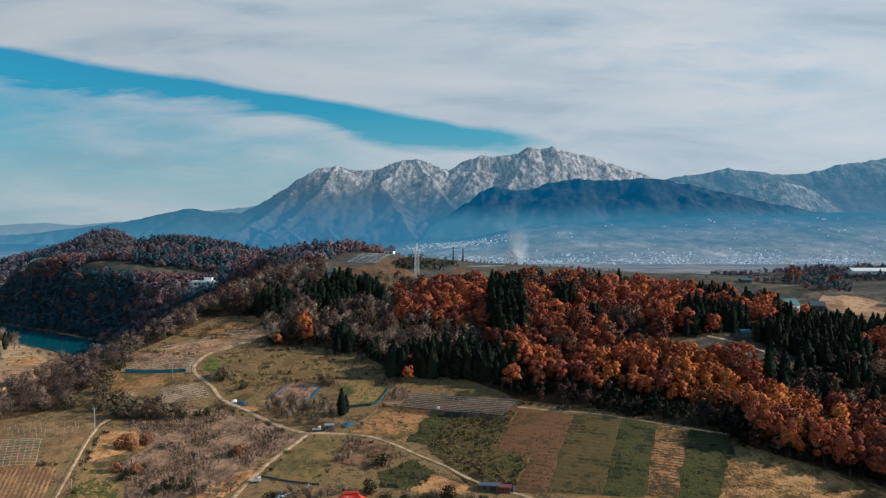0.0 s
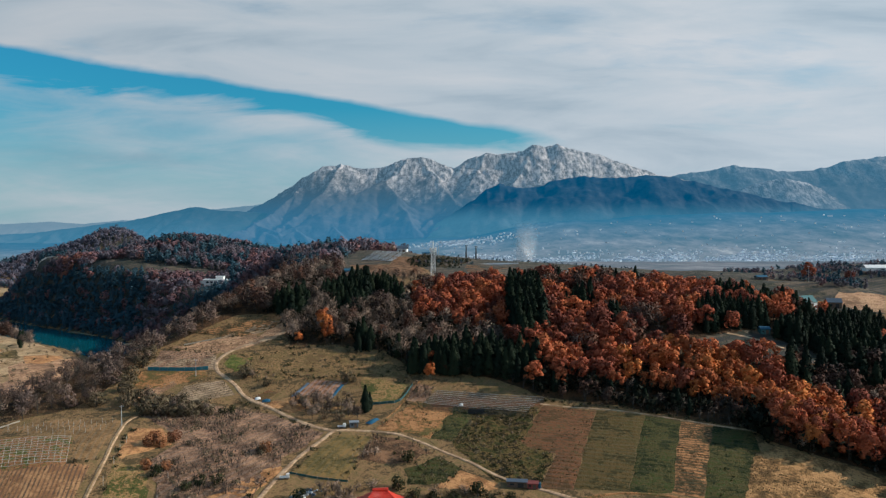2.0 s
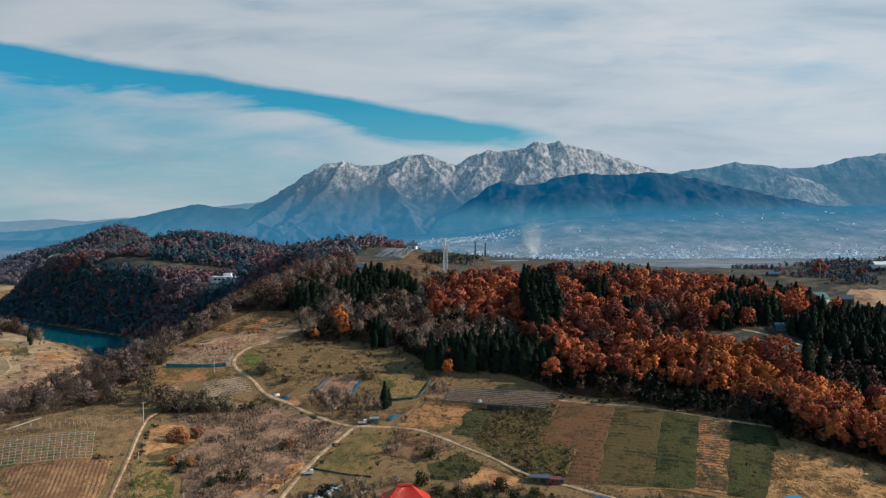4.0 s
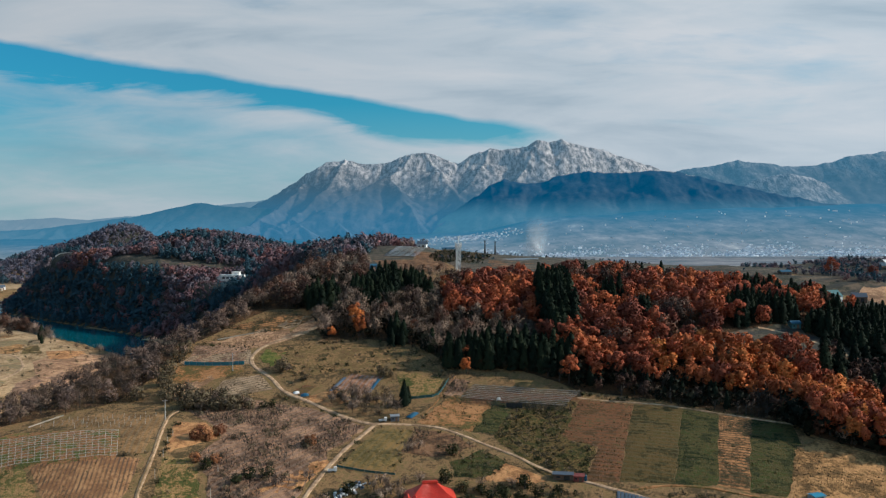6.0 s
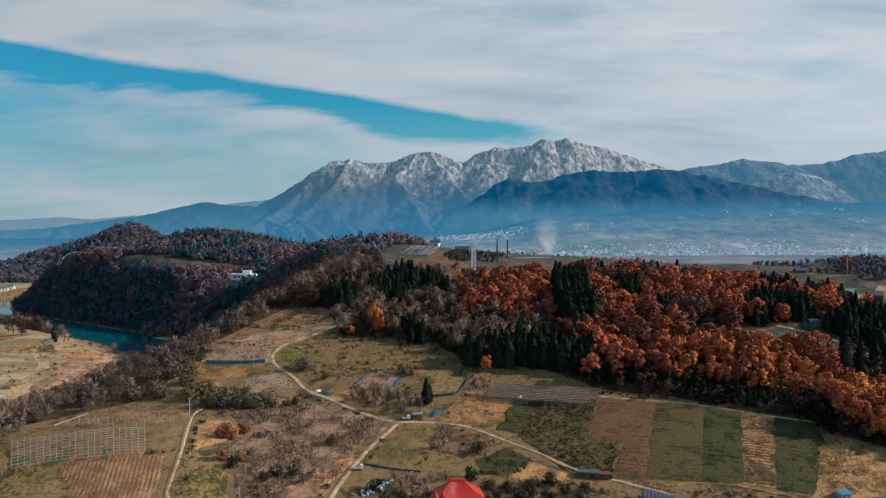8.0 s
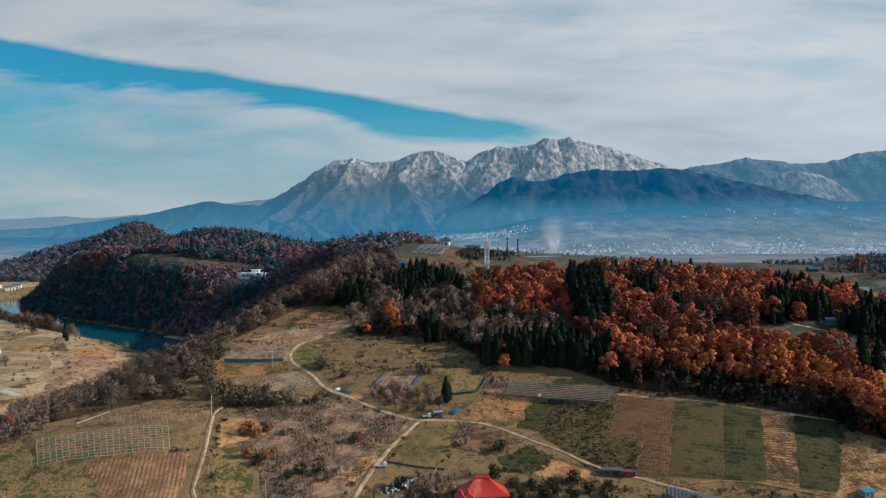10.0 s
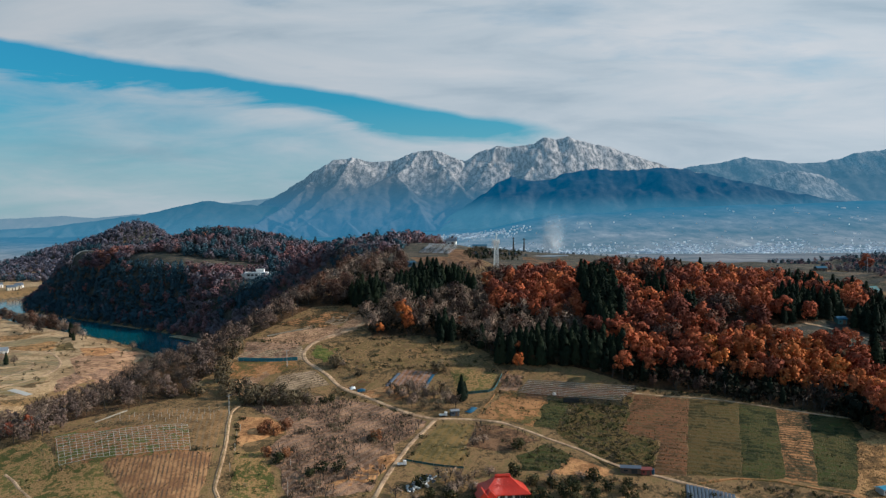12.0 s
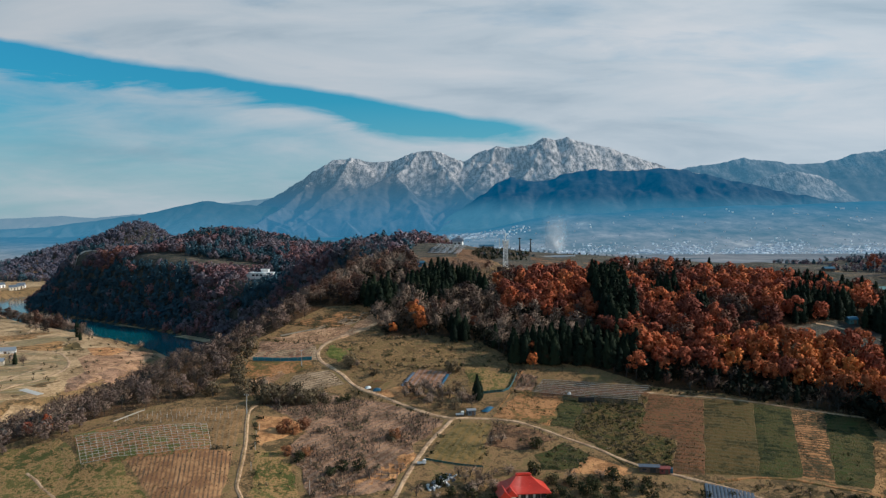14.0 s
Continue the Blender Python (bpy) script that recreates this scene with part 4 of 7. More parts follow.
# ---- fields and tracks ----


WILD = ("dead_brush", "straw_bank", "grass_strip", "weed_patch", "green_patch", "rough_field", "hill_meadow", "left_meadow", "tan_patch", "orange_straw", "pink_soil", "terrace_bank", "fence_verge", "brown_patch", "red_orchard", "green_wedge", "glade", "straw_plot", "bright_grass", "straw_field", "lawn")


def drape(name, label, poly, mat, lift=0.12, step=4.0, category="field", kind="structure"):
    """A sheet of ground cover in the outline poly, laid over the land with a rounded rim."""
    bm = bmesh.new()
    bm.faces.new([bm.verts.new((x, y, 0)) for x, y in poly])
    xs, ys = [p[0] for p in poly], [p[1] for p in poly]
    for axis, lo, hi in ((0, min(xs), max(xs)), (1, min(ys), max(ys))):
        at = lo + step
        while at < hi:
            co, no = ((at, 0, 0), (1, 0, 0)) if axis == 0 else ((0, at, 0), (0, 1, 0))
            bmesh.ops.bisect_plane(bm, geom=bm.verts[:] + bm.edges[:] + bm.faces[:], plane_co=co, plane_no=no)
            at += step
    rim = {v for e in bm.edges if e.is_boundary for v in e.verts}
    co = np.array([v.co[:] for v in bm.verts])
    wob = np.stack([fbm(co[:, 0] / 4, co[:, 1] / 4, 3, 61), fbm(co[:, 0] / 4, co[:, 1] / 4, 3, 62)], 1) * (1.3 if name in WILD else 0.45)
    for v, w in zip(bm.verts, wob):
        v.co.x += w[0]
        v.co.y += w[1]
    z = height(co[:, 0] + wob[:, 0], co[:, 1] + wob[:, 1])
    for v, h in zip(bm.verts, z):
        v.co.z = h + (lift if v not in rim else 0.03)
    for f in bm.faces:
        f.smooth = True
    bmesh.ops.recalc_face_normals(bm, faces=bm.faces[:])
    if sum(f.normal.z for f in bm.faces) < 0:
        bmesh.ops.reverse_faces(bm, faces=bm.faces[:])
    return tagged(part(name, bm, mat), label, category, kind=kind)


def glide(points, step=2.0):
    """A smooth line through plan points."""
    p = np.array([points[0], *points, points[-1]], float)
    out = []
    for i in range(1, len(p) - 2):
        k = max(2, int(np.linalg.norm(p[i + 1] - p[i]) / step))
        t = np.linspace(0, 1, k, endpoint=False)[:, None]
        out.append(0.5 * (2 * p[i] + (p[i + 1] - p[i - 1]) * t + (2 * p[i - 1] - 5 * p[i] + 4 * p[i + 1] - p[i + 2]) * t ** 2 + (3 * p[i] - p[i - 1] - 3 * p[i + 1] + p[i + 2]) * t ** 3))
    return np.concatenate(out + [p[-1:]])


def ribbon(name, label, points, width, mat, lift=0.2, parent=None, category="track", ragged=0.12):
    """A track laid over the land, a little crowned, with sunk and uneven edges."""
    line = glide(points)
    way = np.gradient(line, axis=0)
    way /= np.linalg.norm(way, axis=1, keepdims=True)
    side = np.stack([-way[:, 1], way[:, 0]], 1)
    across = np.array([-0.5, -0.44, -0.2, 0.2, 0.44, 0.5])
    rough = 1 + ragged * fbm(line[:, 0] / 3, line[:, 1] / 3, 2, 70)[:, None]
    pts = line[:, None, :] + side[:, None, :] * (across * width * rough)[:, :, None]
    z = height(pts[..., 0], pts[..., 1]) + lift * np.array([-0.3, 0.8, 1, 1, 0.8, -0.3])
    me = raw_mesh(name, np.concatenate([pts, z[..., None]], -1).reshape(-1, 3), grid_faces(len(line), 6)[:, ::-1], mat, True)
    ob = new(name, me)
    ob.parent = parent
    return tagged(ob, label, category, kind="structure") if parent is None else ob


MAT_TRACK = earth("gravel_track", [(0.17, 0.13, 0.1), (0.26, 0.2, 0.158), (0.33, 0.262, 0.21)], 5, 0.2)
MAT_VERGE = earth("track_grass", [(0.09, 0.075, 0.04), (0.15, 0.115, 0.06), (0.19, 0.14, 0.08)], 4)
MAT_STRAW = earth("straw_soil", [(0.16, 0.088, 0.046), (0.27, 0.15, 0.08), (0.36, 0.22, 0.12)], 6, 0.7)
MAT_RED = earth("red_soil", [(0.05, 0.034, 0.017), (0.085, 0.046, 0.025), (0.135, 0.062, 0.036), (0.07, 0.052, 0.025)], 16, 0.4, (2.6, 106, (0.145, 0.088, 0.052), 0.5))
MAT_OLIVE = earth("olive_grass", [(0.026, 0.025, 0.01), (0.05, 0.042, 0.017), (0.084, 0.057, 0.026), (0.052, 0.046, 0.018)], 15, 0.5, (2.8, 106, (0.13, 0.105, 0.05), 0.4))
MAT_GREEN = earth("green_grass", [(0.012, 0.018, 0.007), (0.025, 0.036, 0.012), (0.064, 0.05, 0.023), (0.032, 0.046, 0.014)], 10, 0.7, (3.1, 106, (0.1, 0.09, 0.04), 0.3))
MAT_MEADOW = earth("sunny_meadow", [(0.045, 0.058, 0.02), (0.1, 0.086, 0.036), (0.165, 0.108, 0.058), (0.26, 0.175, 0.1), (0.15, 0.118, 0.055), (0.08, 0.082, 0.032)], 13, 0.5)
MAT_STUBBLE = earth("stubble", [(0.03, 0.027, 0.013), (0.12, 0.07, 0.038), (0.27, 0.15, 0.08)], 6, 0.5, (1.9, 106, (0.07, 0.06, 0.03), 0.8))
MAT_TAN = earth("dry_straw_field", [(0.07, 0.05, 0.026), (0.14, 0.09, 0.048), (0.24, 0.155, 0.088)], 9, 0.6)
MAT_SCRUB = earth("rough_meadow", [(0.04, 0.036, 0.018), (0.105, 0.077, 0.043), (0.24, 0.158, 0.097), (0.155, 0.113, 0.062), (0.075, 0.076, 0.03), (0.115, 0.078, 0.047)], 11, 0.8)
MAT_ROWS = earth("ploughed_rows", [(0.15, 0.085, 0.05), (0.22, 0.13, 0.076), (0.27, 0.17, 0.1)], 12, 0.4, (1.45, -12, (0.13, 0.08, 0.05), 0.8))
MAT_BRUSH = earth("dead_brush", [(0.085, 0.057, 0.045), (0.17, 0.112, 0.087), (0.27, 0.182, 0.14)], 8, 0.9, (2.6, 35, (0.26, 0.18, 0.135), 0.5))
MAT_PALE = earth("pale_flat", [(0.14, 0.108, 0.07), (0.22, 0.172, 0.12), (0.31, 0.25, 0.18)], 26, 0.3)
MAT_ROUGH = earth("dark_rough_grass", [(0.012, 0.012, 0.006), (0.036, 0.032, 0.014), (0.115, 0.08, 0.038), (0.06, 0.056, 0.02), (0.03, 0.034, 0.013)], 7, 0.8)
MAT_STRIPED = earth("film_striped_soil", [(0.11, 0.06, 0.04), (0.19, 0.11, 0.08), (0.26, 0.16, 0.12)], 7, 0.3, (2.4, 18, (0.32, 0.26, 0.24), 0.5))
MAT_PALESTRAW = earth("pale_straw", [(0.08, 0.054, 0.028), (0.18, 0.113, 0.057), (0.31, 0.198, 0.106)], 8, 0.6)
MAT_DULL = earth("dull_plateau_grass", [(0.024, 0.03, 0.027), (0.042, 0.045, 0.041), (0.064, 0.06, 0.055), (0.09, 0.078, 0.07)], 22, 0.5, (9.0, 70, (0.05, 0.05, 0.046), 0.8))
MAT_MOWN = earth("mown_field", [(0.06, 0.054, 0.022), (0.105, 0.084, 0.036), (0.16, 0.112, 0.052)], 12, 0.4, (2.6, 19, (0.17, 0.135, 0.07), 0.4))
MAT_GREYROWS = earth("grey_fan_rows", [(0.15, 0.118, 0.092), (0.21, 0.17, 0.135), (0.27, 0.22, 0.175)], 9, 0.5, (2.0, 62, (0.11, 0.085, 0.064), 0.6))
MAT_PINK = earth("pink_scrub_soil", [(0.13, 0.085, 0.062), (0.22, 0.145, 0.105), (0.32, 0.225, 0.165)], 16, 0.6)
MAT_LUSH = earth("lush_grass", [(0.05, 0.07, 0.02), (0.08, 0.105, 0.03), (0.12, 0.115, 0.042)], 6, 0.5)
MAT_POSTS = earth("dry_olive_grass", [(0.085, 0.058, 0.03), (0.145, 0.095, 0.052), (0.2, 0.132, 0.074)], 9, 0.6, (2.2, -12, (0.22, 0.165, 0.1), 0.4))
MAT_WEED = earth("weedy_brown_soil", [(0.045, 0.03, 0.021), (0.09, 0.057, 0.039), (0.155, 0.097, 0.066)], 7, 0.7)
MAT_RUSTGRASS = earth("rust_grass", [(0.07, 0.066, 0.027), (0.12, 0.08, 0.038), (0.2, 0.105, 0.055), (0.26, 0.15, 0.08)], 12, 0.5)
MAT_SAGE = earth("sage_flat", [(0.1, 0.088, 0.05), (0.15, 0.126, 0.074), (0.2, 0.165, 0.1)], 26, 0.3, (7.0, 55, (0.25, 0.205, 0.14), 0.6))

MAT_VINE = earth("vine_plot_soil", [(0.055, 0.075, 0.025), (0.165, 0.08, 0.048), (0.22, 0.12, 0.072), (0.075, 0.09, 0.03)], 9, 0.5)
# hill litter in blue-grey, the distance haze mixed into its colour
MAT_HILLFLOOR = earth("hazed_hill_litter", [(0.018, 0.024, 0.027), (0.03, 0.035, 0.036), (0.048, 0.047, 0.046)], 9, 0.8)
MAT_TERRACE = earth("dry_terrace_soil", [(0.075, 0.055, 0.038), (0.125, 0.088, 0.062), (0.17, 0.122, 0.086)], 10, 0.5, (4.5, 80, (0.2, 0.15, 0.11), 0.5))
# leaf litter, darkened so its colour holds the shade under the trees
MAT_FLOOR = earth("shaded_leaf_litter", [(0.022, 0.017, 0.012), (0.04, 0.028, 0.018), (0.065, 0.04, 0.024)], 9, 0.8)
FIELDS = (
    ("forest_floor", "leaf litter under the wood, darkened with painted shade", FOREST, MAT_FLOOR),
    ("hill_floor", "leaf litter on the wooded hills, tinted with bluish haze", [(-88, 541), (-72, 560), (-62, 700), (-20, 770), (40, 1140), (-300, 1260), (-650, 1260)] + beside_river(36, 4, 11), MAT_HILLFLOOR),
    ("far_hill_floor", "leaf litter on the far wooded hill, tinted with bluish haze", [(-1080, 1700), (-900, 1640), (-740, 1640), (-620, 1720), (-580, 1860), (-660, 1980), (-1060, 1980)], MAT_HILLFLOOR),
    ("bluff_floor", "leaf litter on the river bluff, darkened with painted shade", [(-320, 232), (-250, 330), (-205, 440), (-185, 500), (-118, 490), (-118, 430), (-150, 388), (-158, 340), (-165, 325), (-200, 296), (-235, 262), (-270, 225)], MAT_FLOOR),
    ("red_soil_field", "reddish brown vineyard soil with faint rows", [(32, 330), (53, 324), (34, 263), (23, 264), (32, 287), (19, 295)], MAT_RED),
    ("olive_field", "olive grass strip with faint crop rows", [(53.1, 324), (71, 318), (52, 260.5), (34.1, 263)], MAT_OLIVE),
    ("green_field", "dark green grass strip between fields", [(71.1, 318), (84, 312), (66, 260), (52.1, 260.5)], MAT_GREEN),
    ("stubble_field", "orange-brown stubble strip with rows", [(84.1, 312), (95, 307), (75, 256), (66.1, 260)], MAT_STUBBLE),
    ("dark_field", "dark green field at the foot of the wood", [(95.1, 307), (108, 300), (104, 284), (88, 253), (75.1, 256)], MAT_GREEN),
    ("straw_field", "pale dry straw field along the wood", [(101, 283), (112, 288), (127, 279), (150, 262), (140, 235), (78, 238), (86, 252)], MAT_PALESTRAW),
    ("rough_field", "rough dark meadow with weeds", [(6, 330), (31, 329), (19, 295.2), (31.8, 287.2), (22.9, 264.2), (9, 268), (1, 279), (-6, 297)], MAT_ROUGH),
    ("red_orchard", "rust-tan orchard grass with worn soil", [(-36, 309), (-23, 335), (-4.5, 330), (-14, 300)], MAT_RUSTGRASS),
    ("green_wedge", "green grass wedge beside the track", [(-4.4, 330), (5.9, 329.5), (-6.2, 297.3), (-13.8, 300.4)], MAT_GREEN),
    ("orchard_floor", "brown orchard ground under netting", [(-18.5, 328), (24.5, 317.5), (33, 332), (-12.5, 339.5)], MAT_RED),
    ("lawn", "yellow-green mown meadow", [(-46, 356), (-23, 349), (-28, 335), (-43, 333)], MAT_MEADOW),
    ("brown_patch", "brown weedy patch beside the netting", [(-22, 350), (-13, 346), (-16, 335), (-26, 336)], MAT_BRUSH),
    ("hill_meadow", "rough olive meadow below the wood", [(-110, 383), (-85, 387), (-38, 381), (-24, 353), (-45, 357), (-62, 354), (-78, 355), (-92, 352), (-104, 364)], MAT_SCRUB),
    ("small_field", "olive field beside the farm track", [(-50, 303), (-37, 302), (-42, 268), (-61, 272), (-56, 286)], MAT_MOWN),
    ("weed_patch", "brown weedy plot by the track", [(-36, 303), (-20, 295), (-13, 288), (-22, 279), (-40, 282)], MAT_WEED),
    ("green_patch", "deep green vegetable plot", [(-22, 277), (-11, 284), (-2, 276), (-8, 265), (-23, 267)], MAT_GREEN),
    ("tan_patch", "small tan field beside the track", [(-3, 275), (10, 267), (9, 262), (-12, 263)], MAT_STRAW),
    ("dead_brush", "wide slope of dead brown brush", [(-131, 318), (-111, 334), (-76, 321), (-55, 304), (-66, 281), (-73, 252), (-96, 243), (-111, 273), (-106, 286), (-115, 303)], MAT_BRUSH),
    ("straw_bank", "straw-coloured bank of dry reeds", [(-128, 301), (-117, 303), (-108, 286), (-121, 272)], MAT_STRAW),
    ("orange_straw", "orange dry reeds beside the track", [(-83, 249), (-72, 258), (-65, 271), (-68, 277), (-76, 266), (-89, 252)], MAT_STRAW),
    ("grass_strip", "grassy strip with green patches beside the track", [(-121, 269), (-112, 269), (-99, 243), (-116, 238)], MAT_MEADOW),
    ("ploughed_field", "brown ploughed field with rows", [(-164, 261), (-136, 266), (-128, 266), (-125, 240), (-145, 237)], MAT_ROWS),
    ("left_meadow", "olive meadow with green weeds", [(-222, 276), (-195, 281), (-178, 261), (-165, 260), (-147, 238), (-205, 240)], MAT_MEADOW),
    ("vine_plot", "grassy vine plot under the pipe trellis", [(-192, 283), (-186, 292), (-144, 288), (-135, 263), (-177, 257)], MAT_VINE),
    ("post_field", "olive field with rows of white stakes", [(-183, 299), (-160, 314), (-135, 310), (-128, 269), (-135, 268), (-145, 291)], MAT_POSTS),
    ("blue_edged_field", "brown field edged with blue sheeting", [(-147, 386), (-120, 385), (-118, 365), (-144, 364)], MAT_BRUSH),
    ("upper_terrace", "reddish terrace field below the wood", [(-138, 406), (-101, 425), (-95, 414), (-111, 400)], MAT_STUBBLE),
    ("lower_terrace", "tan terrace field above the track", [(-144, 390), (-112, 400), (-118, 384), (-130, 386.5)], MAT_PINK),
    ("grey_plot", "fan of grey dry rows beside the track", [(-123, 348), (-108, 354), (-99, 341), (-111, 335), (-125, 335)], MAT_GREYROWS),
    ("red_plot", "reddish covered plot with blue sheets", [(-73, 339), (-67, 354), (-52, 351), (-58, 337)], MAT_STRIPED),
    ("straw_plot", "pale straw plot beside the track", [(-84, 334), (-72, 340), (-62, 331), (-72, 324)], MAT_STRAW),
    ("glade", "dull brown clearing inside the wood", GLADE, MAT_DULL),
    ("far_field", "dry brown field beyond the wood", [(196, 452), (232, 462), (290, 470), (350, 600), (250, 590), (205, 500)], MAT_DULL),
    ("plateau_field", "brown plateau field below the mast", [(-48, 606), (-30, 612), (-30, 560), (-20, 522), (-32, 502), (-62, 505), (-74, 545), (-46, 548)], MAT_WEED),
    ("mound_grass", "dull scrubby grass on the plateau mound", [(-98, 522), (-78, 506), (-63, 506), (-75, 545), (-47, 549), (-49, 606), (-32, 613), (-32, 700), (-100, 690)], MAT_DULL),
    ("farm_yard", "pale tan farmyard beyond the wood", [(226, 486), (236, 500), (262, 505), (290, 490), (304, 468), (262, 458), (240, 468)], MAT_PINK),
    ("plateau_grass", "dull scrubby grass on the plateau behind the wood", [(-19, 524), (-29, 560), (-29, 738), (158, 738), (158, 502), (90, 494), (40, 488), (-8, 490)], MAT_DULL),
    ("slope_meadow", "dull green grass slope below the knoll", [(190, 477), (178, 500), (184, 517), (204, 524), (226, 518), (238, 504), (230, 492), (212, 484)], MAT_DULL),
    ("far_fields", "dull brown fields beyond the knoll", [(160, 524), (160, 738), (430, 738), (430, 512), (300, 500), (268, 508), (264, 526), (206, 528)], MAT_DULL),
    ("plateau_orchard", "brown plateau orchard beyond the oaks", [(-6, 560), (14, 600), (72, 570), (60, 520), (6, 516)], MAT_WEED),
    ("plateau_meadow", "dark scrubby plateau meadow", [(-30, 600), (10, 535), (90, 500), (190, 480), (215, 560), (420, 640), (440, 800), (-20, 790)], MAT_DULL),
    ("north_clearing", "pale clearing on the wooded hill", CLEAR_GRASS, MAT_DULL),
    ("far_plot", "grey-green field plot on the far shoulder", FAR_PLOT, MAT_DULL),
    ("river_flat", "pale dry river flat with stubble fields", [(-700, 930), (-560, 905), (-480, 815), (-400, 742), (-330, 665), (-285, 610), (-265, 520), (-290, 420), (-345, 320), (-470, 150), (-800, 200), (-900, 700)], MAT_PALE),
    ("valley_flat", "pale hazy fields along the valley", [(-1050, 1560), (-690, 1560), (-770, 1300), (-770, 1120), (-690, 1010), (-640, 940), (-900, 760), (-1150, 900)], MAT_PALE),
    ("flat_meadow", "sage-green meadow on the river flat", [(-380, 610), (-352, 606), (-322, 560), (-300, 480), (-310, 420), (-400, 440), (-420, 560)], MAT_SAGE),
    ("pink_scrub", "pinkish dry scrub on the river flat", [(-331, 583), (-332, 608), (-303, 626), (-289, 672), (-270, 595), (-190, 330), (-271, 480), (-280, 471), (-294, 518)], MAT_PINK),
    ("tan_terrace_plot", "pale tan plot on the river flat", [(-413, 638), (-401, 650), (-415, 695), (-383, 675), (-357, 612), (-379, 615)], MAT_PALESTRAW),
    ("upper_pale_plot", "pale tan plot by the river", [(-422, 689), (-450, 765), (-428, 771), (-386, 681)], MAT_PALE),
    ("yellow_green_plot", "yellow-green plot by the river", [(-358, 616), (-343, 610), (-367, 656), (-379, 663)], MAT_MOWN),
    ("rose_terrace", "rose-brown terrace field above the track", [(-138, 385), (-133, 396), (-115, 402), (-105, 405), (-103, 399), (-115, 389), (-118, 382)], MAT_PINK),
    ("grey_terrace", "grey-green terrace with pipe rows", [(-124, 398), (-119, 407), (-107, 416), (-97, 420), (-97, 413), (-104, 405), (-115, 402)], MAT_GREYROWS),
    ("top_terrace", "tan field at the top of the terraces", [(-109, 419), (-106, 427), (-96, 430), (-94, 423), (-99, 419)], MAT_RUSTGRASS),
    ("netted_plot", "grey-pink netted plot behind blue sheeting", [(-148, 366), (-142, 379), (-118, 380), (-115, 365), (-145, 364)], MAT_GREYROWS),
    ("pink_soil", "pinkish bare soil beside the thicket", [(-146, 332), (-142, 344), (-129, 355), (-126, 351), (-132, 342), (-135, 330)], MAT_PINK),
    ("bright_grass", "bright green grass patch by the bend", [(-113, 372), (-111, 380), (-100, 379), (-98, 368), (-105, 362)], MAT_LUSH),
    ("rust_patch", "small rust-brown plot by the track", [(-91, 338), (-86, 345), (-81, 344), (-85, 336)], MAT_RED),
    ("terrace_bank", "pinkish dry bank beside the track", [(-120, 384), (-104, 399), (-98, 413), (-91, 420), (-87, 409), (-100, 396), (-113, 384)], MAT_PINK),
    ("fence_verge", "rust-brown verge below the blue fence", [(-149, 362.5), (-118.5, 362.8), (-114, 357), (-126, 350), (-137, 344), (-150, 350)], MAT_RUSTGRASS),
    ("tan_plot", "tan stubble plot on the river flat", [(-470, 700), (-430, 745), (-405, 715), (-440, 672)], MAT_TAN),
    ("grey_green_plot", "grey-green plot on the river flat", [(-438, 670), (-404, 712), (-376, 668), (-405, 640)], MAT_SAGE),
    ("brown_plot", "bare brown plot on the river flat", [(-500, 660), (-472, 697), (-442, 668), (-468, 632)], MAT_STRAW),
    ("rust_plot", "reddish dry plot beside the bluff", [(-300, 560), (-283, 590), (-272, 520), (-285, 470), (-300, 500)], MAT_BRUSH),
    ("yellow_plot", "yellow-green plot on the river flat", [(-372, 646), (-368, 664), (-342, 622), (-352, 612)], MAT_OLIVE),
    ("pink_plot", "reddish dry plot on the river flat", [(-345, 632), (-318, 640), (-296, 600), (-318, 580)], MAT_STRAW),
)
for name, label, poly, mat in FIELDS:
    drape(name, label, poly, mat, 1.6 if name in ("north_clearing", "far_plot") else 0.9 if poly[0][1] > 480 and poly[0][0] > -100 else 0.7 if poly[0][0] < -230 and "flat" not in name and "floor" not in name else 0.16 if "flat" not in name and "floor" not in name else 0.1, 5.0 if "floor" in name and name[0] in "fb" else 2.5 if name in WILD else 4.0 if abs(poly[0][1]) < 480 and abs(poly[0][0]) < 230 else 12.0)
for name, label, poly, mat in (
        ("gravel_bar", "pale gravel bar at the water's edge", [(-425, 872), (-404, 860), (-388, 845), (-380, 840), (-376, 848), (-396, 872), (-418, 884)], MAT_PALE),
        ("gravel_bar", "pale gravel bar at the water's edge", [(-325, 776), (-302, 755), (-278, 732), (-268, 722), (-262, 730), (-288, 764), (-315, 788)], MAT_PALE)):
    ob = drape(name, label, poly, mat, 0.0, 6.0, "gravel bar")
    for v in ob.data.vertices:
        v.co.z = WATER_Z + 0.35 + 0.25 * math.sin(v.co.x)

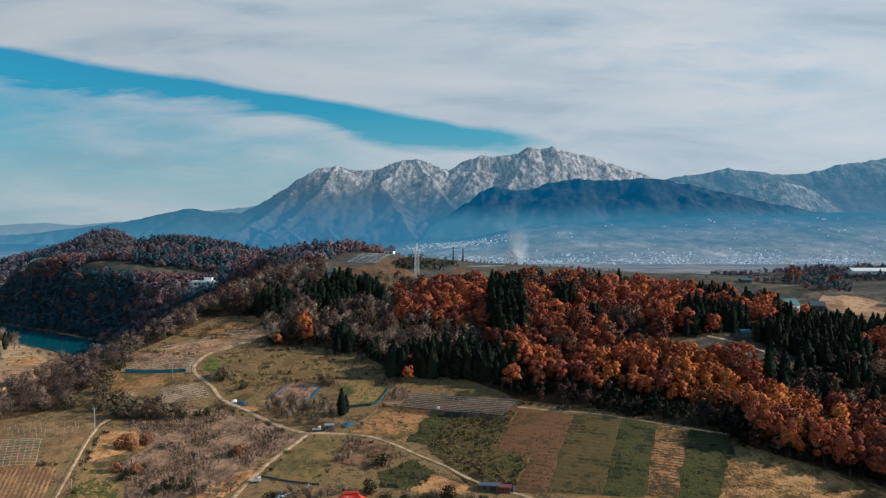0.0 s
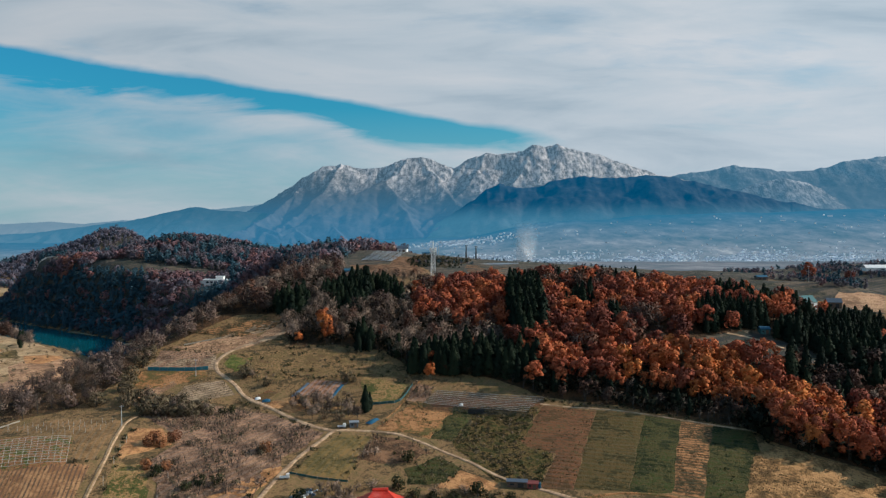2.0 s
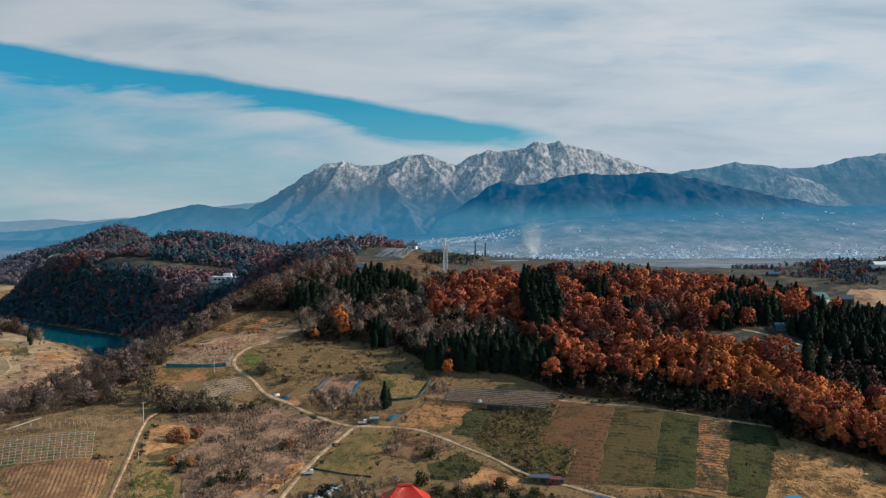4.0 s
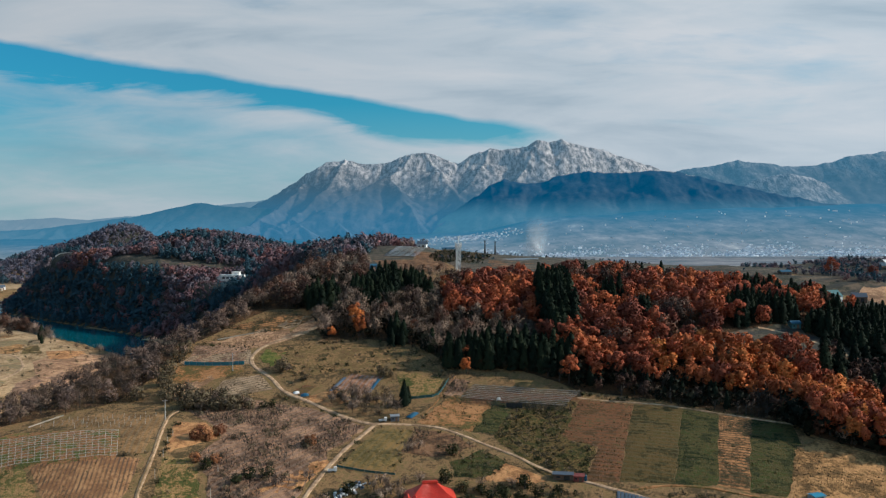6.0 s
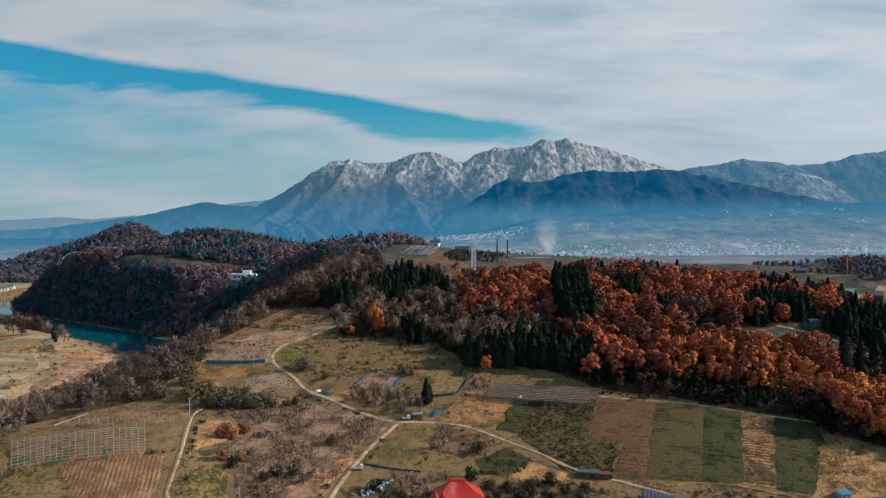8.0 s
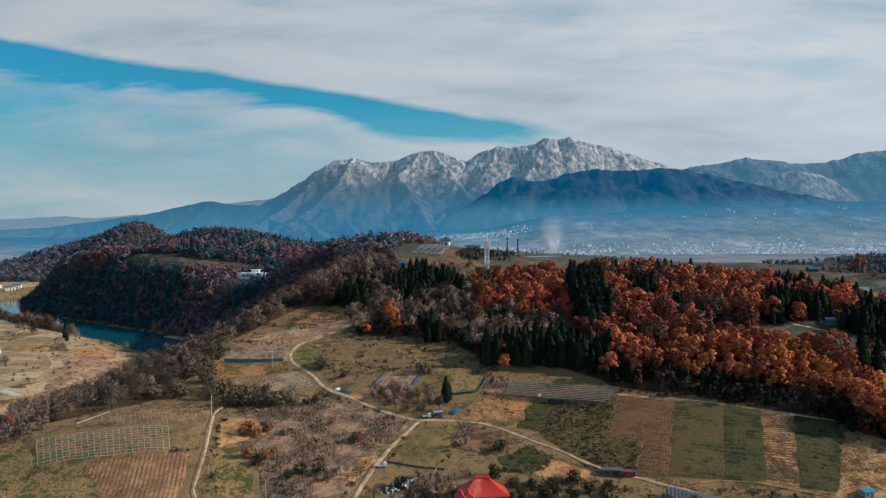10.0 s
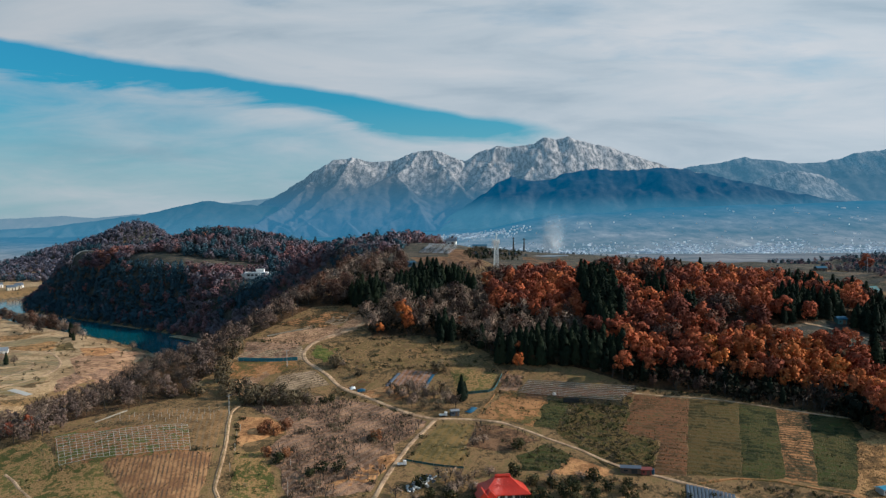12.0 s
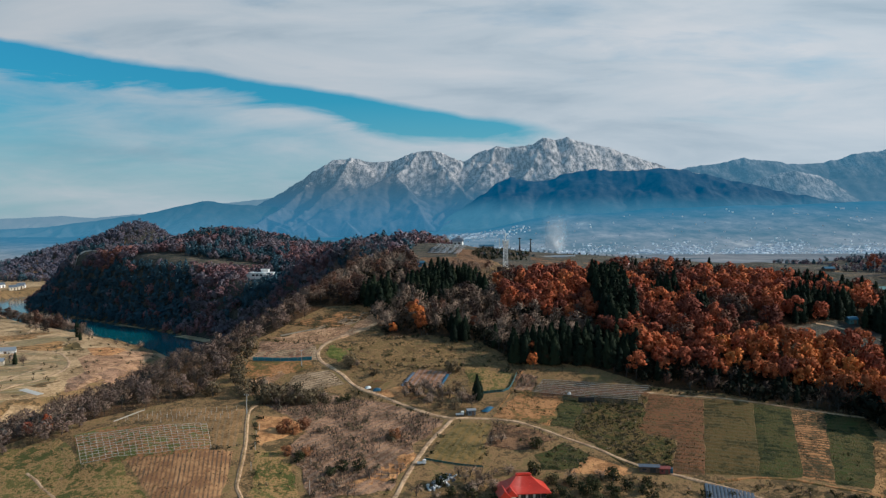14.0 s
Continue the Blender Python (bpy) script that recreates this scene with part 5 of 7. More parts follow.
ROADS = (
    ("track_north", "pale gravel farm track climbing the slope", [(-52, 306), (-61, 311), (-72, 320), (-83, 331), (-94, 339), (-101, 349), (-108, 357), (-113, 363), (-116, 372), (-114, 382), (-108, 390), (-98, 399), (-91, 407)], 3.2),
    ("track_west", "narrow pale concrete lane between fields", [(-112, 225), (-119, 241), (-122, 247), (-123, 254), (-124, 263), (-126, 275), (-130, 292), (-133, 308), (-132, 316)], 2.4),
    ("track_middle", "gravel farm track up to the junction", [(-76, 230), (-71, 248), (-68, 260), (-64, 273), (-59, 288), (-52, 306)], 2.7),
    ("track_east", "gravel farm track past the long shed", [(-52, 306.5), (-41, 307), (-30, 304), (-20, 298), (-10, 289), (1, 279), (11, 270), (25, 262.5), (39, 255), (48, 249), (60, 240)], 2.4),
    ("dirt_path", "worn dirt path along the field ends", [(36, 258), (49, 260), (62, 259), (70, 256), (92, 248), (110, 240)], 1.6),
    ("concrete_path", "grey concrete path ending on the meadow", [(-196, 258), (-191, 254), (-186, 249), (-180, 243), (-170, 233)], 1.8),
    ("field_path", "pale trodden strip along the wood's edge", [(31, 331), (53, 325.5), (71, 319), (84, 313), (97, 307), (109, 301)], 1.3),
    ("flat_track", "pale sandy track on the river flat", [(-322, 440), (-320, 470), (-313, 500), (-315, 531), (-329, 567), (-355, 603), (-385, 618), (-440, 630)], 3.4),
    ("flat_track", "pale sandy track on the river flat", [(-345, 440), (-337, 480), (-334, 520), (-345, 560), (-385, 580), (-420, 585)], 3.0),
    ("dirt_path", "worn pale path between orchard plots", [(-6, 328), (-10, 316), (-15, 302)], 0.7),
    ("dirt_path", "worn pale path between orchard plots", [(-20, 351), (-23, 343), (-26, 335), (-30, 325), (-34, 315)], 0.7),
    ("flat_road", "grey embanked road on the river flat", [(-423, 645), (-429, 682), (-450, 743), (-471, 805)], 4.0),
    ("glade_road", "narrow grey lane through the wood", [(128, 386), (140, 381), (150, 374), (160, 365), (178, 352)], 3.0),
)
for name, label, points, width in ROADS:
    road = ribbon(name, label, points, width * 0.64, MAT_RUSTGRASS if name == "dirt_path" else MAT_TRACK, ragged=0.5 if name == "dirt_path" else 0.14)
    if name == "track_west":
        ribbon("grass_strip", "", points, 0.4, MAT_VERGE, 0.26, road, ragged=0.5)

# ---- things ----
MAT_STEEL = plain("galvanised_steel", (0.42, 0.43, 0.44), 0.45, 0.6)
MAT_PIPE = plain("weathered_white_pipe", (0.56, 0.5, 0.43), 0.6, 0.0)
MAT_CONCRETE = plain("concrete", (0.42, 0.4, 0.37), 0.9)
MAT_WHITE = plain("white_paint", (0.75, 0.73, 0.7), 0.6, vary=0.08)
MAT_DARK = plain("dark_rubber", (0.02, 0.02, 0.022), 0.6)
MAT_GLASS = plain("window_glass", (0.03, 0.04, 0.05), 0.12, vary=0.1)
MAT_REDROOF = plain("red_metal_roof", (0.62, 0.045, 0.022), 0.42, 0.0, 0.12, 0.7)
MAT_WOOD = plain("weathered_wood", (0.13, 0.085, 0.06), 0.85, vary=0.3)
MAT_BLUE = plain("blue_sheet", (0.012, 0.085, 0.15), 0.6, vary=0.25)
MAT_TEAL = plain("teal_net", (0.05, 0.15, 0.155), 0.8, vary=0.3)
MAT_SLATE = plain("grey_blue_roof", (0.09, 0.11, 0.14), 0.5, vary=0.2)
MAT_RUSTRED = plain("rusty_red_sheet", (0.22, 0.05, 0.04), 0.7, vary=0.3)
MAT_PANEL = plain("solar_glass", (0.52, 0.57, 0.62), 0.4, 0.0, 0.15)
MAT_CREAM = plain("cream_render", (0.6, 0.52, 0.4), 0.85)
MAT_MULCH = plain("black_film", (0.09, 0.105, 0.125), 0.35, vary=0.3)


def box(bm, centre, size, turn=0.0, tilt=0.0, bevel=0.0):
    """A box in a bmesh, turned about z (degrees) and tilted about its own x."""
    m = Matrix.Translation(centre) @ Matrix.Rotation(radians(turn), 4, "Z") @ Matrix.Rotation(radians(tilt), 4, "X") @ Matrix.Diagonal((*size, 1))
    made = bmesh.ops.create_cube(bm, size=1, matrix=m)["verts"]
    if bevel:
        edges = list({e for v in made for e in v.link_edges})
        bmesh.ops.bevel(bm, geom=edges, offset=bevel, segments=2, affect="EDGES", profile=0.6)
    return bm


def rod(bm, a, b, radius, sides=6):
    """A round bar from a to b."""
    a, b = Vector(a), Vector(b)
    m = Matrix.Translation((a + b) / 2) @ (b - a).to_track_quat("Z", "Y").to_matrix().to_4x4()
    bmesh.ops.create_cone(bm, cap_ends=True, segments=sides, radius1=radius, radius2=radius, depth=(b - a).length, matrix=m)
    return bm


def solid(points, faces):
    bm = bmesh.new()
    vs = [bm.verts.new(p) for p in points]
    for f in faces:
        bm.faces.new([vs[i] for i in f])
    bmesh.ops.recalc_face_normals(bm, faces=bm.faces[:])
    return bm


def stand(name, label, category, x, y, turn=0.0, group="", sink=0.0):
    """An empty at the base of a thing, on the ground."""
    root = tagged(new(name), label, category, group)
    root.matrix_world = pose(x, y, float(height(x, y)) - sink, 0, 0, turn)
    return root


def farmhouse():
    """The big farmhouse: hipped roof with a raised ridge cap, gabled front wing, white walls."""
    h = stand("farmhouse", "large farmhouse with a bright red metal hipped roof", "house", -29.2, 251.2, 7)
    part("wall", box(bmesh.new(), (0, 0, 1.5), (13.6, 8.6, 3.6)), MAT_WHITE, h, "white plaster walls")
    w, d, e, t, r = 8.2, 5.9, 3.0, 7.2, 2.3
    low = [(-w, -d, e), (w, -d, e), (w, d, e), (-w, d, e)]
    thick = [(x, y, z - 0.28) for x, y, z in low]
    mid = [(-w * 0.62, -d * 0.56, e + 1.75), (w * 0.62, -d * 0.56, e + 1.75), (w * 0.62, d * 0.56, e + 1.75), (-w * 0.62, d * 0.56, e + 1.75)]
    top = [(-r, -0.35, t), (r, -0.35, t), (r, 0.35, t), (-r, 0.35, t)]
    faces = [(3, 2, 1, 0)]
    for k in range(3):
        faces += [(4 * k + i, 4 * k + (i + 1) % 4, 4 * k + 4 + (i + 1) % 4, 4 * k + 4 + i) for i in range(4)]
    faces.append((12, 13, 14, 15))
    roof = part("roof", solid(thick + low + mid + top, faces), MAT_REDROOF, h)
    cap = bmesh.new()
    box(cap, (0, 0, t + 0.25), (2 * r + 0.6, 1.3, 0.45), bevel=0.12)
    box(cap, (0, 0, t + 0.6), (2 * r + 0.2, 0.7, 0.35), bevel=0.1)
    part("ridge_cap", cap, MAT_REDROOF, roof, "raised red ridge cap")
    for i in range(26):
        x = -w + 0.4 + i * (2 * w - 0.8) / 25
        bm = bmesh.new()
        rod(bm, (x, -d, e + 0.02), (x * 0.62, -d * 0.56, e + 1.79), 0.035, 4)
        rod(bm, (x * 0.62, -d * 0.56, e + 1.79), (x * r / w, -0.36, t), 0.03, 4)
        part("seam", bm, MAT_REDROOF, roof)
    for x in (-5.6, -3.2, -0.8, 1.6, 4.0, 5.8):
        win = part("window", box(bmesh.new(), (x, -4.33, 1.65), (1.5, 0.08, 1.5)), MAT_GLASS, h)
        frame_bm = bmesh.new()
        for q in (-0.78, 0, 0.78):
            box(frame_bm, (x + q, -4.38, 1.65), (0.09, 0.08, 1.6))
        for q in (-0.78, 0.78):
            box(frame_bm, (x, -4.38, 1.65 + q), (1.65, 0.08, 0.09))
        part("window_frame", frame_bm, MAT_WOOD, win)
    for x in (6.82,):
        for y in (-2.4, 0.6):
            part("window", box(bmesh.new(), (x, y, 1.7), (0.08, 1.6, 1.3)), MAT_GLASS, h)
    for x0, deep in ((-7.4, 7.5), (-5.0, 6.4)):
        y0, y1 = -d - deep + 5.2, -1.5
        part("wing_wall", box(bmesh.new(), (x0, (y0 + y1) / 2 + 0.4, 1.3), (2.9, y1 - y0 - 0.8, 3.0)), MAT_WHITE, h)
        pts = [(x0 - 2.1, y0, 2.5), (x0 + 2.1, y0, 2.5), (x0, y0, 4.7), (x0 - 2.1, y1, 2.5), (x0 + 2.1, y1, 2.5), (x0, y1, 4.7)]
        part("wing_roof", solid(pts, [(0, 1, 2), (5, 4, 3), (0, 2, 5, 3), (1, 4, 5, 2), (0, 3, 4, 1)]), MAT_REDROOF, h)


def truck(x, y, turn):
    """A small white farm truck."""
    t = stand("pickup_truck", "small white farm truck parked beside the track", "truck", x, y, turn)
    part("cab", box(bmesh.new(), (1.05, 0, 1.15), (1.15, 1.4, 1.35), bevel=0.14), MAT_WHITE, t)
    part("windscreen", box(bmesh.new(), (1.62, 0, 1.4), (0.06, 1.2, 0.55)), MAT_GLASS, t)
    bed = bmesh.new()
    box(bed, (-0.55, 0, 0.62), (2.05, 1.42, 0.16))
    for q in (-0.68, 0.68):
        box(bed, (-0.55, q, 0.82), (2.05, 0.05, 0.3))
    box(bed, (-1.56, 0, 0.82), (0.05, 1.42, 0.3))
    part("bed", bed, MAT_WHITE, t)
    part("chassis", box(bmesh.new(), (0, 0, 0.45), (3.1, 0.8, 0.2)), MAT_DARK, t)
    for px in (1.0, -1.0):
        for py in (-0.62, 0.62):
            wheel = part("wheel", rod(bmesh.new(), (px, py - 0.08, 0.27), (px, py + 0.08, 0.27), 0.27, 14), MAT_DARK, t)
            part("rim", rod(bmesh.new(), (px, py - 0.09, 0.27), (px, py + 0.09, 0.27), 0.15, 10), MAT_STEEL, wheel)


def shed(name, label, x, y, turn, size, tall, wall_mat, roof_mat, pitch=0.18, open_front=False, post_mat=None):
    """A lean or gabled shed: walls, roof sheets, door."""
    s = stand(name, label, "shed", x, y, turn, sink=0.2)
    w, d = size
    part("wall", box(bmesh.new(), (0, 0, tall / 2), (w, d, tall)), wall_mat, s)
    rise = d * pitch
    pts = [(-w / 2 - 0.3, -d / 2 - 0.35, tall), (w / 2 + 0.3, -d / 2 - 0.35, tall), (w / 2 + 0.3, 0, tall + rise), (-w / 2 - 0.3, 0, tall + rise), (-w / 2 - 0.3, d / 2 + 0.35, tall), (w / 2 + 0.3, d / 2 + 0.35, tall)]
    pts += [(p[0], p[1], p[2] + 0.12) for p in pts]
    part("roof", solid(pts, [(0, 1, 2, 3), (3, 2, 5, 4), (6, 9, 8, 7), (9, 10, 11, 8), (0, 6, 7, 1), (4, 5, 11, 10), (0, 3, 9, 6), (3, 4, 10, 9), (1, 7, 8, 2), (2, 8, 11, 5)]), roof_mat, s)
    door = part("door", box(bmesh.new(), (w * 0.18, -d / 2 - 0.03, tall * 0.42), (min(2.0, w * 0.3), 0.06, tall * 0.8)), MAT_WOOD if wall_mat is not MAT_WOOD else MAT_DARK, s)
    part("window", box(bmesh.new(), (-w * 0.25, -d / 2 - 0.03, tall * 0.55), (min(1.4, w * 0.2), 0.06, tall * 0.3)), MAT_GLASS, s)
    return s


def utility_pole(x, y, tall=8.5, turn=0):
    p = stand("utility_pole", "grey concrete utility pole with a crossarm", "pole", x, y, turn, "utility poles", 0.5)
    bm = bmesh.new()
    bmesh.ops.create_cone(bm, cap_ends=True, segments=10, radius1=0.2, radius2=0.12, depth=tall, matrix=Matrix.Translation((0, 0, tall / 2)))
    part("post", bm, MAT_CONCRETE, p)
    arm = part("crossarm", box(bmesh.new(), (0, 0, tall - 0.6), (1.7, 0.1, 0.12)), MAT_STEEL, p)
    for q in (-0.75, 0, 0.75):
        part("insulator", rod(bmesh.new(), (q, 0, tall - 0.55), (q, 0, tall - 0.3), 0.06), MAT_WHITE, arm)
    return p


def lattice_mast(x, y, tall=20.5):
    """The white steel transmission tower on the plateau."""
    p = stand("transmission_tower", "white steel lattice tower on the plateau edge", "pylon", x, y, 8, sink=0.3)
    def half(z):
        return 1.4 - 0.35 * z / (tall * 0.8) if z < tall * 0.8 else 0.16
    levels = [0, 3.2, 6.2, 8.8, 11.0, 12.9, 14.5, 16, 17.4, 18.8, tall]
    corner = ((-1, -1), (1, -1), (1, 1), (-1, 1))
    for cx, cy in corner:
        bm = bmesh.new()
        for a, b in zip(levels, levels[1:]):
            rod(bm, (cx * half(a), cy * half(a), a), (cx * half(b), cy * half(b), b), 0.19, 4)
        part("leg", bm, MAT_WHITE, p)
    for i, (a, b) in enumerate(zip(levels, levels[1:])):
        bm = bmesh.new()
        for k in range(4):
            (ax, ay), (bx, by) = corner[k], corner[(k + 1) % 4]
            rod(bm, (ax * half(a), ay * half(a), a), (bx * half(b), by * half(b), b), 0.1, 4)
            rod(bm, (bx * half(a), by * half(a), a), (ax * half(b), ay * half(b), b), 0.1, 4)
            rod(bm, (ax * half(b), ay * half(b), b), (bx * half(b), by * half(b), b), 0.07, 4)
        part("bracing", bm, MAT_WHITE, p)
    for z in (0.7 * tall, 0.79 * tall):
        part("platform", box(bmesh.new(), (0, 0, z), (3.8, 3.8, 0.3)), MAT_WHITE, p)
    for cx, cy in corner:
        part("antenna", box(bmesh.new(), (cx * 1.75, cy * 1.75, 0.77 * tall), (0.4, 0.4, 0.13 * tall), 0, 0, 0.05), MAT_WHITE, p)
    for z, reach in ((15.0, 2.6), (17.4, 2.2)):
        bm = bmesh.new()
        for s in (-1, 1):
            rod(bm, (0, 0.3, z), (s * reach, 0, z + 0.1), 0.09, 4)
            rod(bm, (0, -0.3, z), (s * reach, 0, z + 0.1), 0.09, 4)
            rod(bm, (0, 0, z + 0.9), (s * reach, 0, z + 0.1), 0.07, 4)
            rod(bm, (s * reach, 0, z + 0.1), (s * reach, 0, z - 0.9), 0.08, 5)
        part("crossarm", bm, MAT_WHITE, p)


def vine_trellis():
    """Pipe trellis over the vine plot: posts, long and cross pipes."""
    t = tagged(new("vine_trellis"), "weathered white pipe trellis over a vine plot", "trellis")
    a, b, c, d = (Vector((-177, 257)), Vector((-135, 263.5)), Vector((-142.5, 283)), Vector((-188, 277)))
    rows, cols = 10, 21

    def at(u, v, up=2.0):
        p = (a * (1 - u) + b * u) * (1 - v) + (d * (1 - u) + c * u) * v
        return Vector((p.x, p.y, float(height(p.x, p.y)) + up + 0.14 * math.sin(9 * u + 7 * v) + 0.1 * math.sin(31 * u + 17 * v)))
    for i in range(cols + 1):
        for j in range(0, rows + 1, 2):
            u, v = i / cols, j / rows
            if i % 2 == 0 or j in (0, rows - 1):
                part("post", rod(bmesh.new(), at(u, v, -0.2), at(u, v, 2.0), 0.035, 5), MAT_WOOD, t)
    for j in range(rows + 1):
        bm = bmesh.new()
        for i in range(cols):
            rod(bm, at(i / cols, j / rows), at((i + 1) / cols, j / rows), 0.06, 5)
        part("long_pipe", bm, MAT_PIPE, t)
    for i in range(cols + 1):
        bm = bmesh.new()
        for j in range(rows):
            rod(bm, at(i / cols, j / rows, 2.08), at(i / cols, (j + 1) / rows, 2.08), 0.055, 5)
        part("cross_pipe", bm, MAT_PIPE, t)


def stake_rows():
    """Rows of white stakes in the field above the trellis, and along the lane."""
    rng = random.Random(4)
    for k in range(46):
        u, v = (k % 12) / 11, k // 12 / 3
        x, y = -178 + 44 * u + rng.uniform(-0.6, 0.6), 300 + 9 * u * (1 - 0.7 * v) - 9 * v + rng.uniform(-0.6, 0.6)
        if x > -136 or (v > 0.6 and u < 0.3):
            continue
        s = stand("stake", "thin white vine stake in the grass", "stake", x, y, 0, "vine stakes", 0.2)
        part("shaft", rod(bmesh.new(), (0, 0, 0), (rng.uniform(-0.15, 0.15), 0, 2.3), 0.05, 5), MAT_PIPE, s)
    for x, y, tall in ((-121, 268, 3.0), (-119.5, 256, 3.2), (-123.5, 285, 2.6), (-123, 278, 2.6), (-98, 245, 5.2), (-100.5, 262, 2.4)):
        s = stand("stake", "tall pale stake beside the lane", "stake", x, y, 0, "lane stakes", 0.2)
        part("shaft", rod(bmesh.new(), (0, 0, 0), (0, 0, tall), 0.07, 5), MAT_PIPE, s)


def net_orchard():
    """Orchard under grey-blue netting: posts, wires, net."""
    o = tagged(new("netted_orchard"), "orchard plot under grey-blue netting on posts", "orchard")
    a, b, c, d = Vector((-18, 328.5)), Vector((24, 318)), Vector((32.5, 331.5)), Vector((-12.5, 338.5))

    def at(u, v, up):
        p = (a * (1 - u) + b * u) * (1 - v) + (d * (1 - u) + c * u) * v
        return Vector((p.x, p.y, float(height(p.x, p.y)) + up))
    mat = material("netting", lambda n, where: {
        "Base Color": n.ramp(n.noise(where, 0.4, 4), [(0.35, (0.1, 0.085, 0.075)), (0.65, (0.2, 0.165, 0.14))]), "Roughness": 0.9,
        "Alpha": n.add("ShaderNodeMapRange", {0: n.noise(where, 1.6, 3), 1: 0.3, 2: 0.7, 3: 0.1, 4: 0.36}).outputs[0]})
    net_mat = material("net_wall", lambda n, where: {"Base Color": n.ramp(n.noise(where, 0.6, 3), [(0.35, (0.02, 0.05, 0.06)), (0.65, (0.05, 0.09, 0.1))]), "Roughness": 0.9, "Alpha": 0.4})
    cols, rows = 13, 8
    for i in range(cols + 1):
        for j in range(rows + 1):
            part("post", rod(bmesh.new(), at(i / cols, j / rows, -0.2), at(i / cols, j / rows, 2.6), 0.03, 5), MAT_WOOD, o)
    for j in range(rows + 1):
        bm = bmesh.new()
        for i in range(cols):
            rod(bm, at(i / cols, j / rows, 2.6), at((i + 1) / cols, j / rows, 2.6), 0.045, 4)
        part("wire", bm, MAT_PIPE, o)
    pts = np.array([[at(i / 39, j / 15, 2.68 - 0.22 * abs(math.sin(i / 39 * cols * math.pi) * math.sin(j / 15 * rows * math.pi)))[:] for i in range(40)] for j in range(16)])
    net = new("net", raw_mesh("net", pts.reshape(-1, 3), grid_faces(16, 40), mat, True))
    net.parent = o
    for v in (0.0, 1.0):
        pts = np.array([[at(i / 39, v, up)[:] for i in range(40)] for up in (0.2, 1.4, 2.6)])
        wall = new("net_wall", raw_mesh("net_wall", pts.reshape(-1, 3), grid_faces(3, 40), net_mat, True))
        wall.parent = o
        wall["label"] = "dark teal net wall"
    part("open_bay", box(bmesh.new(), tuple(at(0.52, 0.0, 1.1) + Vector((0, -0.3, 0))), (6.5, 0.3, 1.9), -14), MAT_DARK, o, "dark open bay")


def low_fence(name, label, points, tall, mat, gap=3.0):
    """A sheet or net fence on posts, following the land."""
    f = tagged(new(name), label, "fence")
    line = glide(points, gap)
    for p in line:
        z = float(height(*p))
        part("post", rod(bmesh.new(), (p[0], p[1], z - 0.2), (p[0], p[1], z + tall + 0.15), 0.05, 5), MAT_STEEL, f)
    z = height(line[:, 0], line[:, 1])
    pts = np.concatenate([np.column_stack([line, z + up]) for up in (0.05, tall * 0.5, tall)])
    sheet = bmesh.new()
    k = len(line)
    vs = [sheet.verts.new(p) for p in pts]
    for r in (0, 1):
        for i in range(k - 1):
            sheet.faces.new((vs[r * k + i], vs[r * k + i + 1], vs[r * k + k + i + 1], vs[r * k + k + i]))
    bmesh.ops.solidify(sheet, geom=sheet.faces[:], thickness=0.05)
    part("sheet", sheet, mat, f)


def tarp(label, x, y, w, d, turn, mat, tall=0.5, seed=0):
    """A rumpled sheet laid over a low heap."""
    rng = np.random.default_rng(seed)
    u, v = np.meshgrid(np.linspace(-1, 1, 9), np.linspace(-1, 1, 7))
    h = tall * (1 - u ** 2) * (1 - v ** 2) + rng.uniform(0, 0.14, u.shape) * tall * 2
    c, s = math.cos(radians(turn)), math.sin(radians(turn))
    px, py = x + (u * w * c - v * d * s) / 2, y + (u * w * s + v * d * c) / 2
    ob = new("tarpaulin", raw_mesh("tarpaulin", np.stack([px, py, height(px, py) + 0.2 + h], -1).reshape(-1, 3), grid_faces(7, 9), mat, True))
    return tagged(ob, label, "tarpaulin")


def heap():
    """The heap of white and grey scrap by the lower track."""
    rng = random.Random(9)
    for k in range(58):
        t = rng.uniform(0, 1)
        x, y = -60 + 8.5 * t + rng.gauss(0, 1.1), 254 + 7.5 * t + rng.gauss(0, 0.9)
        s = rng.uniform(0.35, 1.0)
        ob = part("scrap_bag", box(bmesh.new(), (0, 0, s * 0.35), (s * 1.2, s * rng.uniform(0.6, 1), s * 0.8), bevel=s * 0.2), rng.choice((MAT_WHITE, MAT_STEEL, MAT_SLATE, MAT_WHITE)))
        tagged(ob, "pale plastic scrap bag on the heap", "scrap bag", "scrap heap")
        ob.matrix_world = pose(x, y, float(height(x, y)) - 0.05, rng.uniform(-20, 20), rng.uniform(-20, 20), rng.uniform(0, 180))


farmhouse()
truck(-63, 267.6, 8)
truck(-49, 309, 4)
shed("long_shed", "long dark wooden shed with a slate-blue roof", 15.6, 265.6, -8, (6.6, 3.0), 1.9, MAT_WOOD, MAT_SLATE)
shed("red_shed", "small shed with a rusty red roof and blue end", 20.7, 264.8, -8, (3.4, 2.9), 1.8, MAT_RUSTRED, MAT_RUSTRED)
part_blue = stand("water_tank", "blue plastic tank at the shed's end", "tank", 23.0, 264.4, -8)
part("body", box(bmesh.new(), (0, 0, 0.9), (0.9, 1.8, 1.8), bevel=0.2), MAT_BLUE, part_blue)
part("lid", rod(bmesh.new(), (0, 0, 1.8), (0, 0, 1.92), 0.3, 12), MAT_DARK, part_blue)
shed("tool_shed", "small grey shed with a pale metal roof", -44.5, 311, 12, (3.2, 2.6), 2.0, MAT_SLATE, MAT_STEEL)
shed("hut", "small blue-roofed hut in a woodland clearing", 147, 389, 5, (4.6, 3.6), 2.4, MAT_TEAL, MAT_BLUE, 0.35)
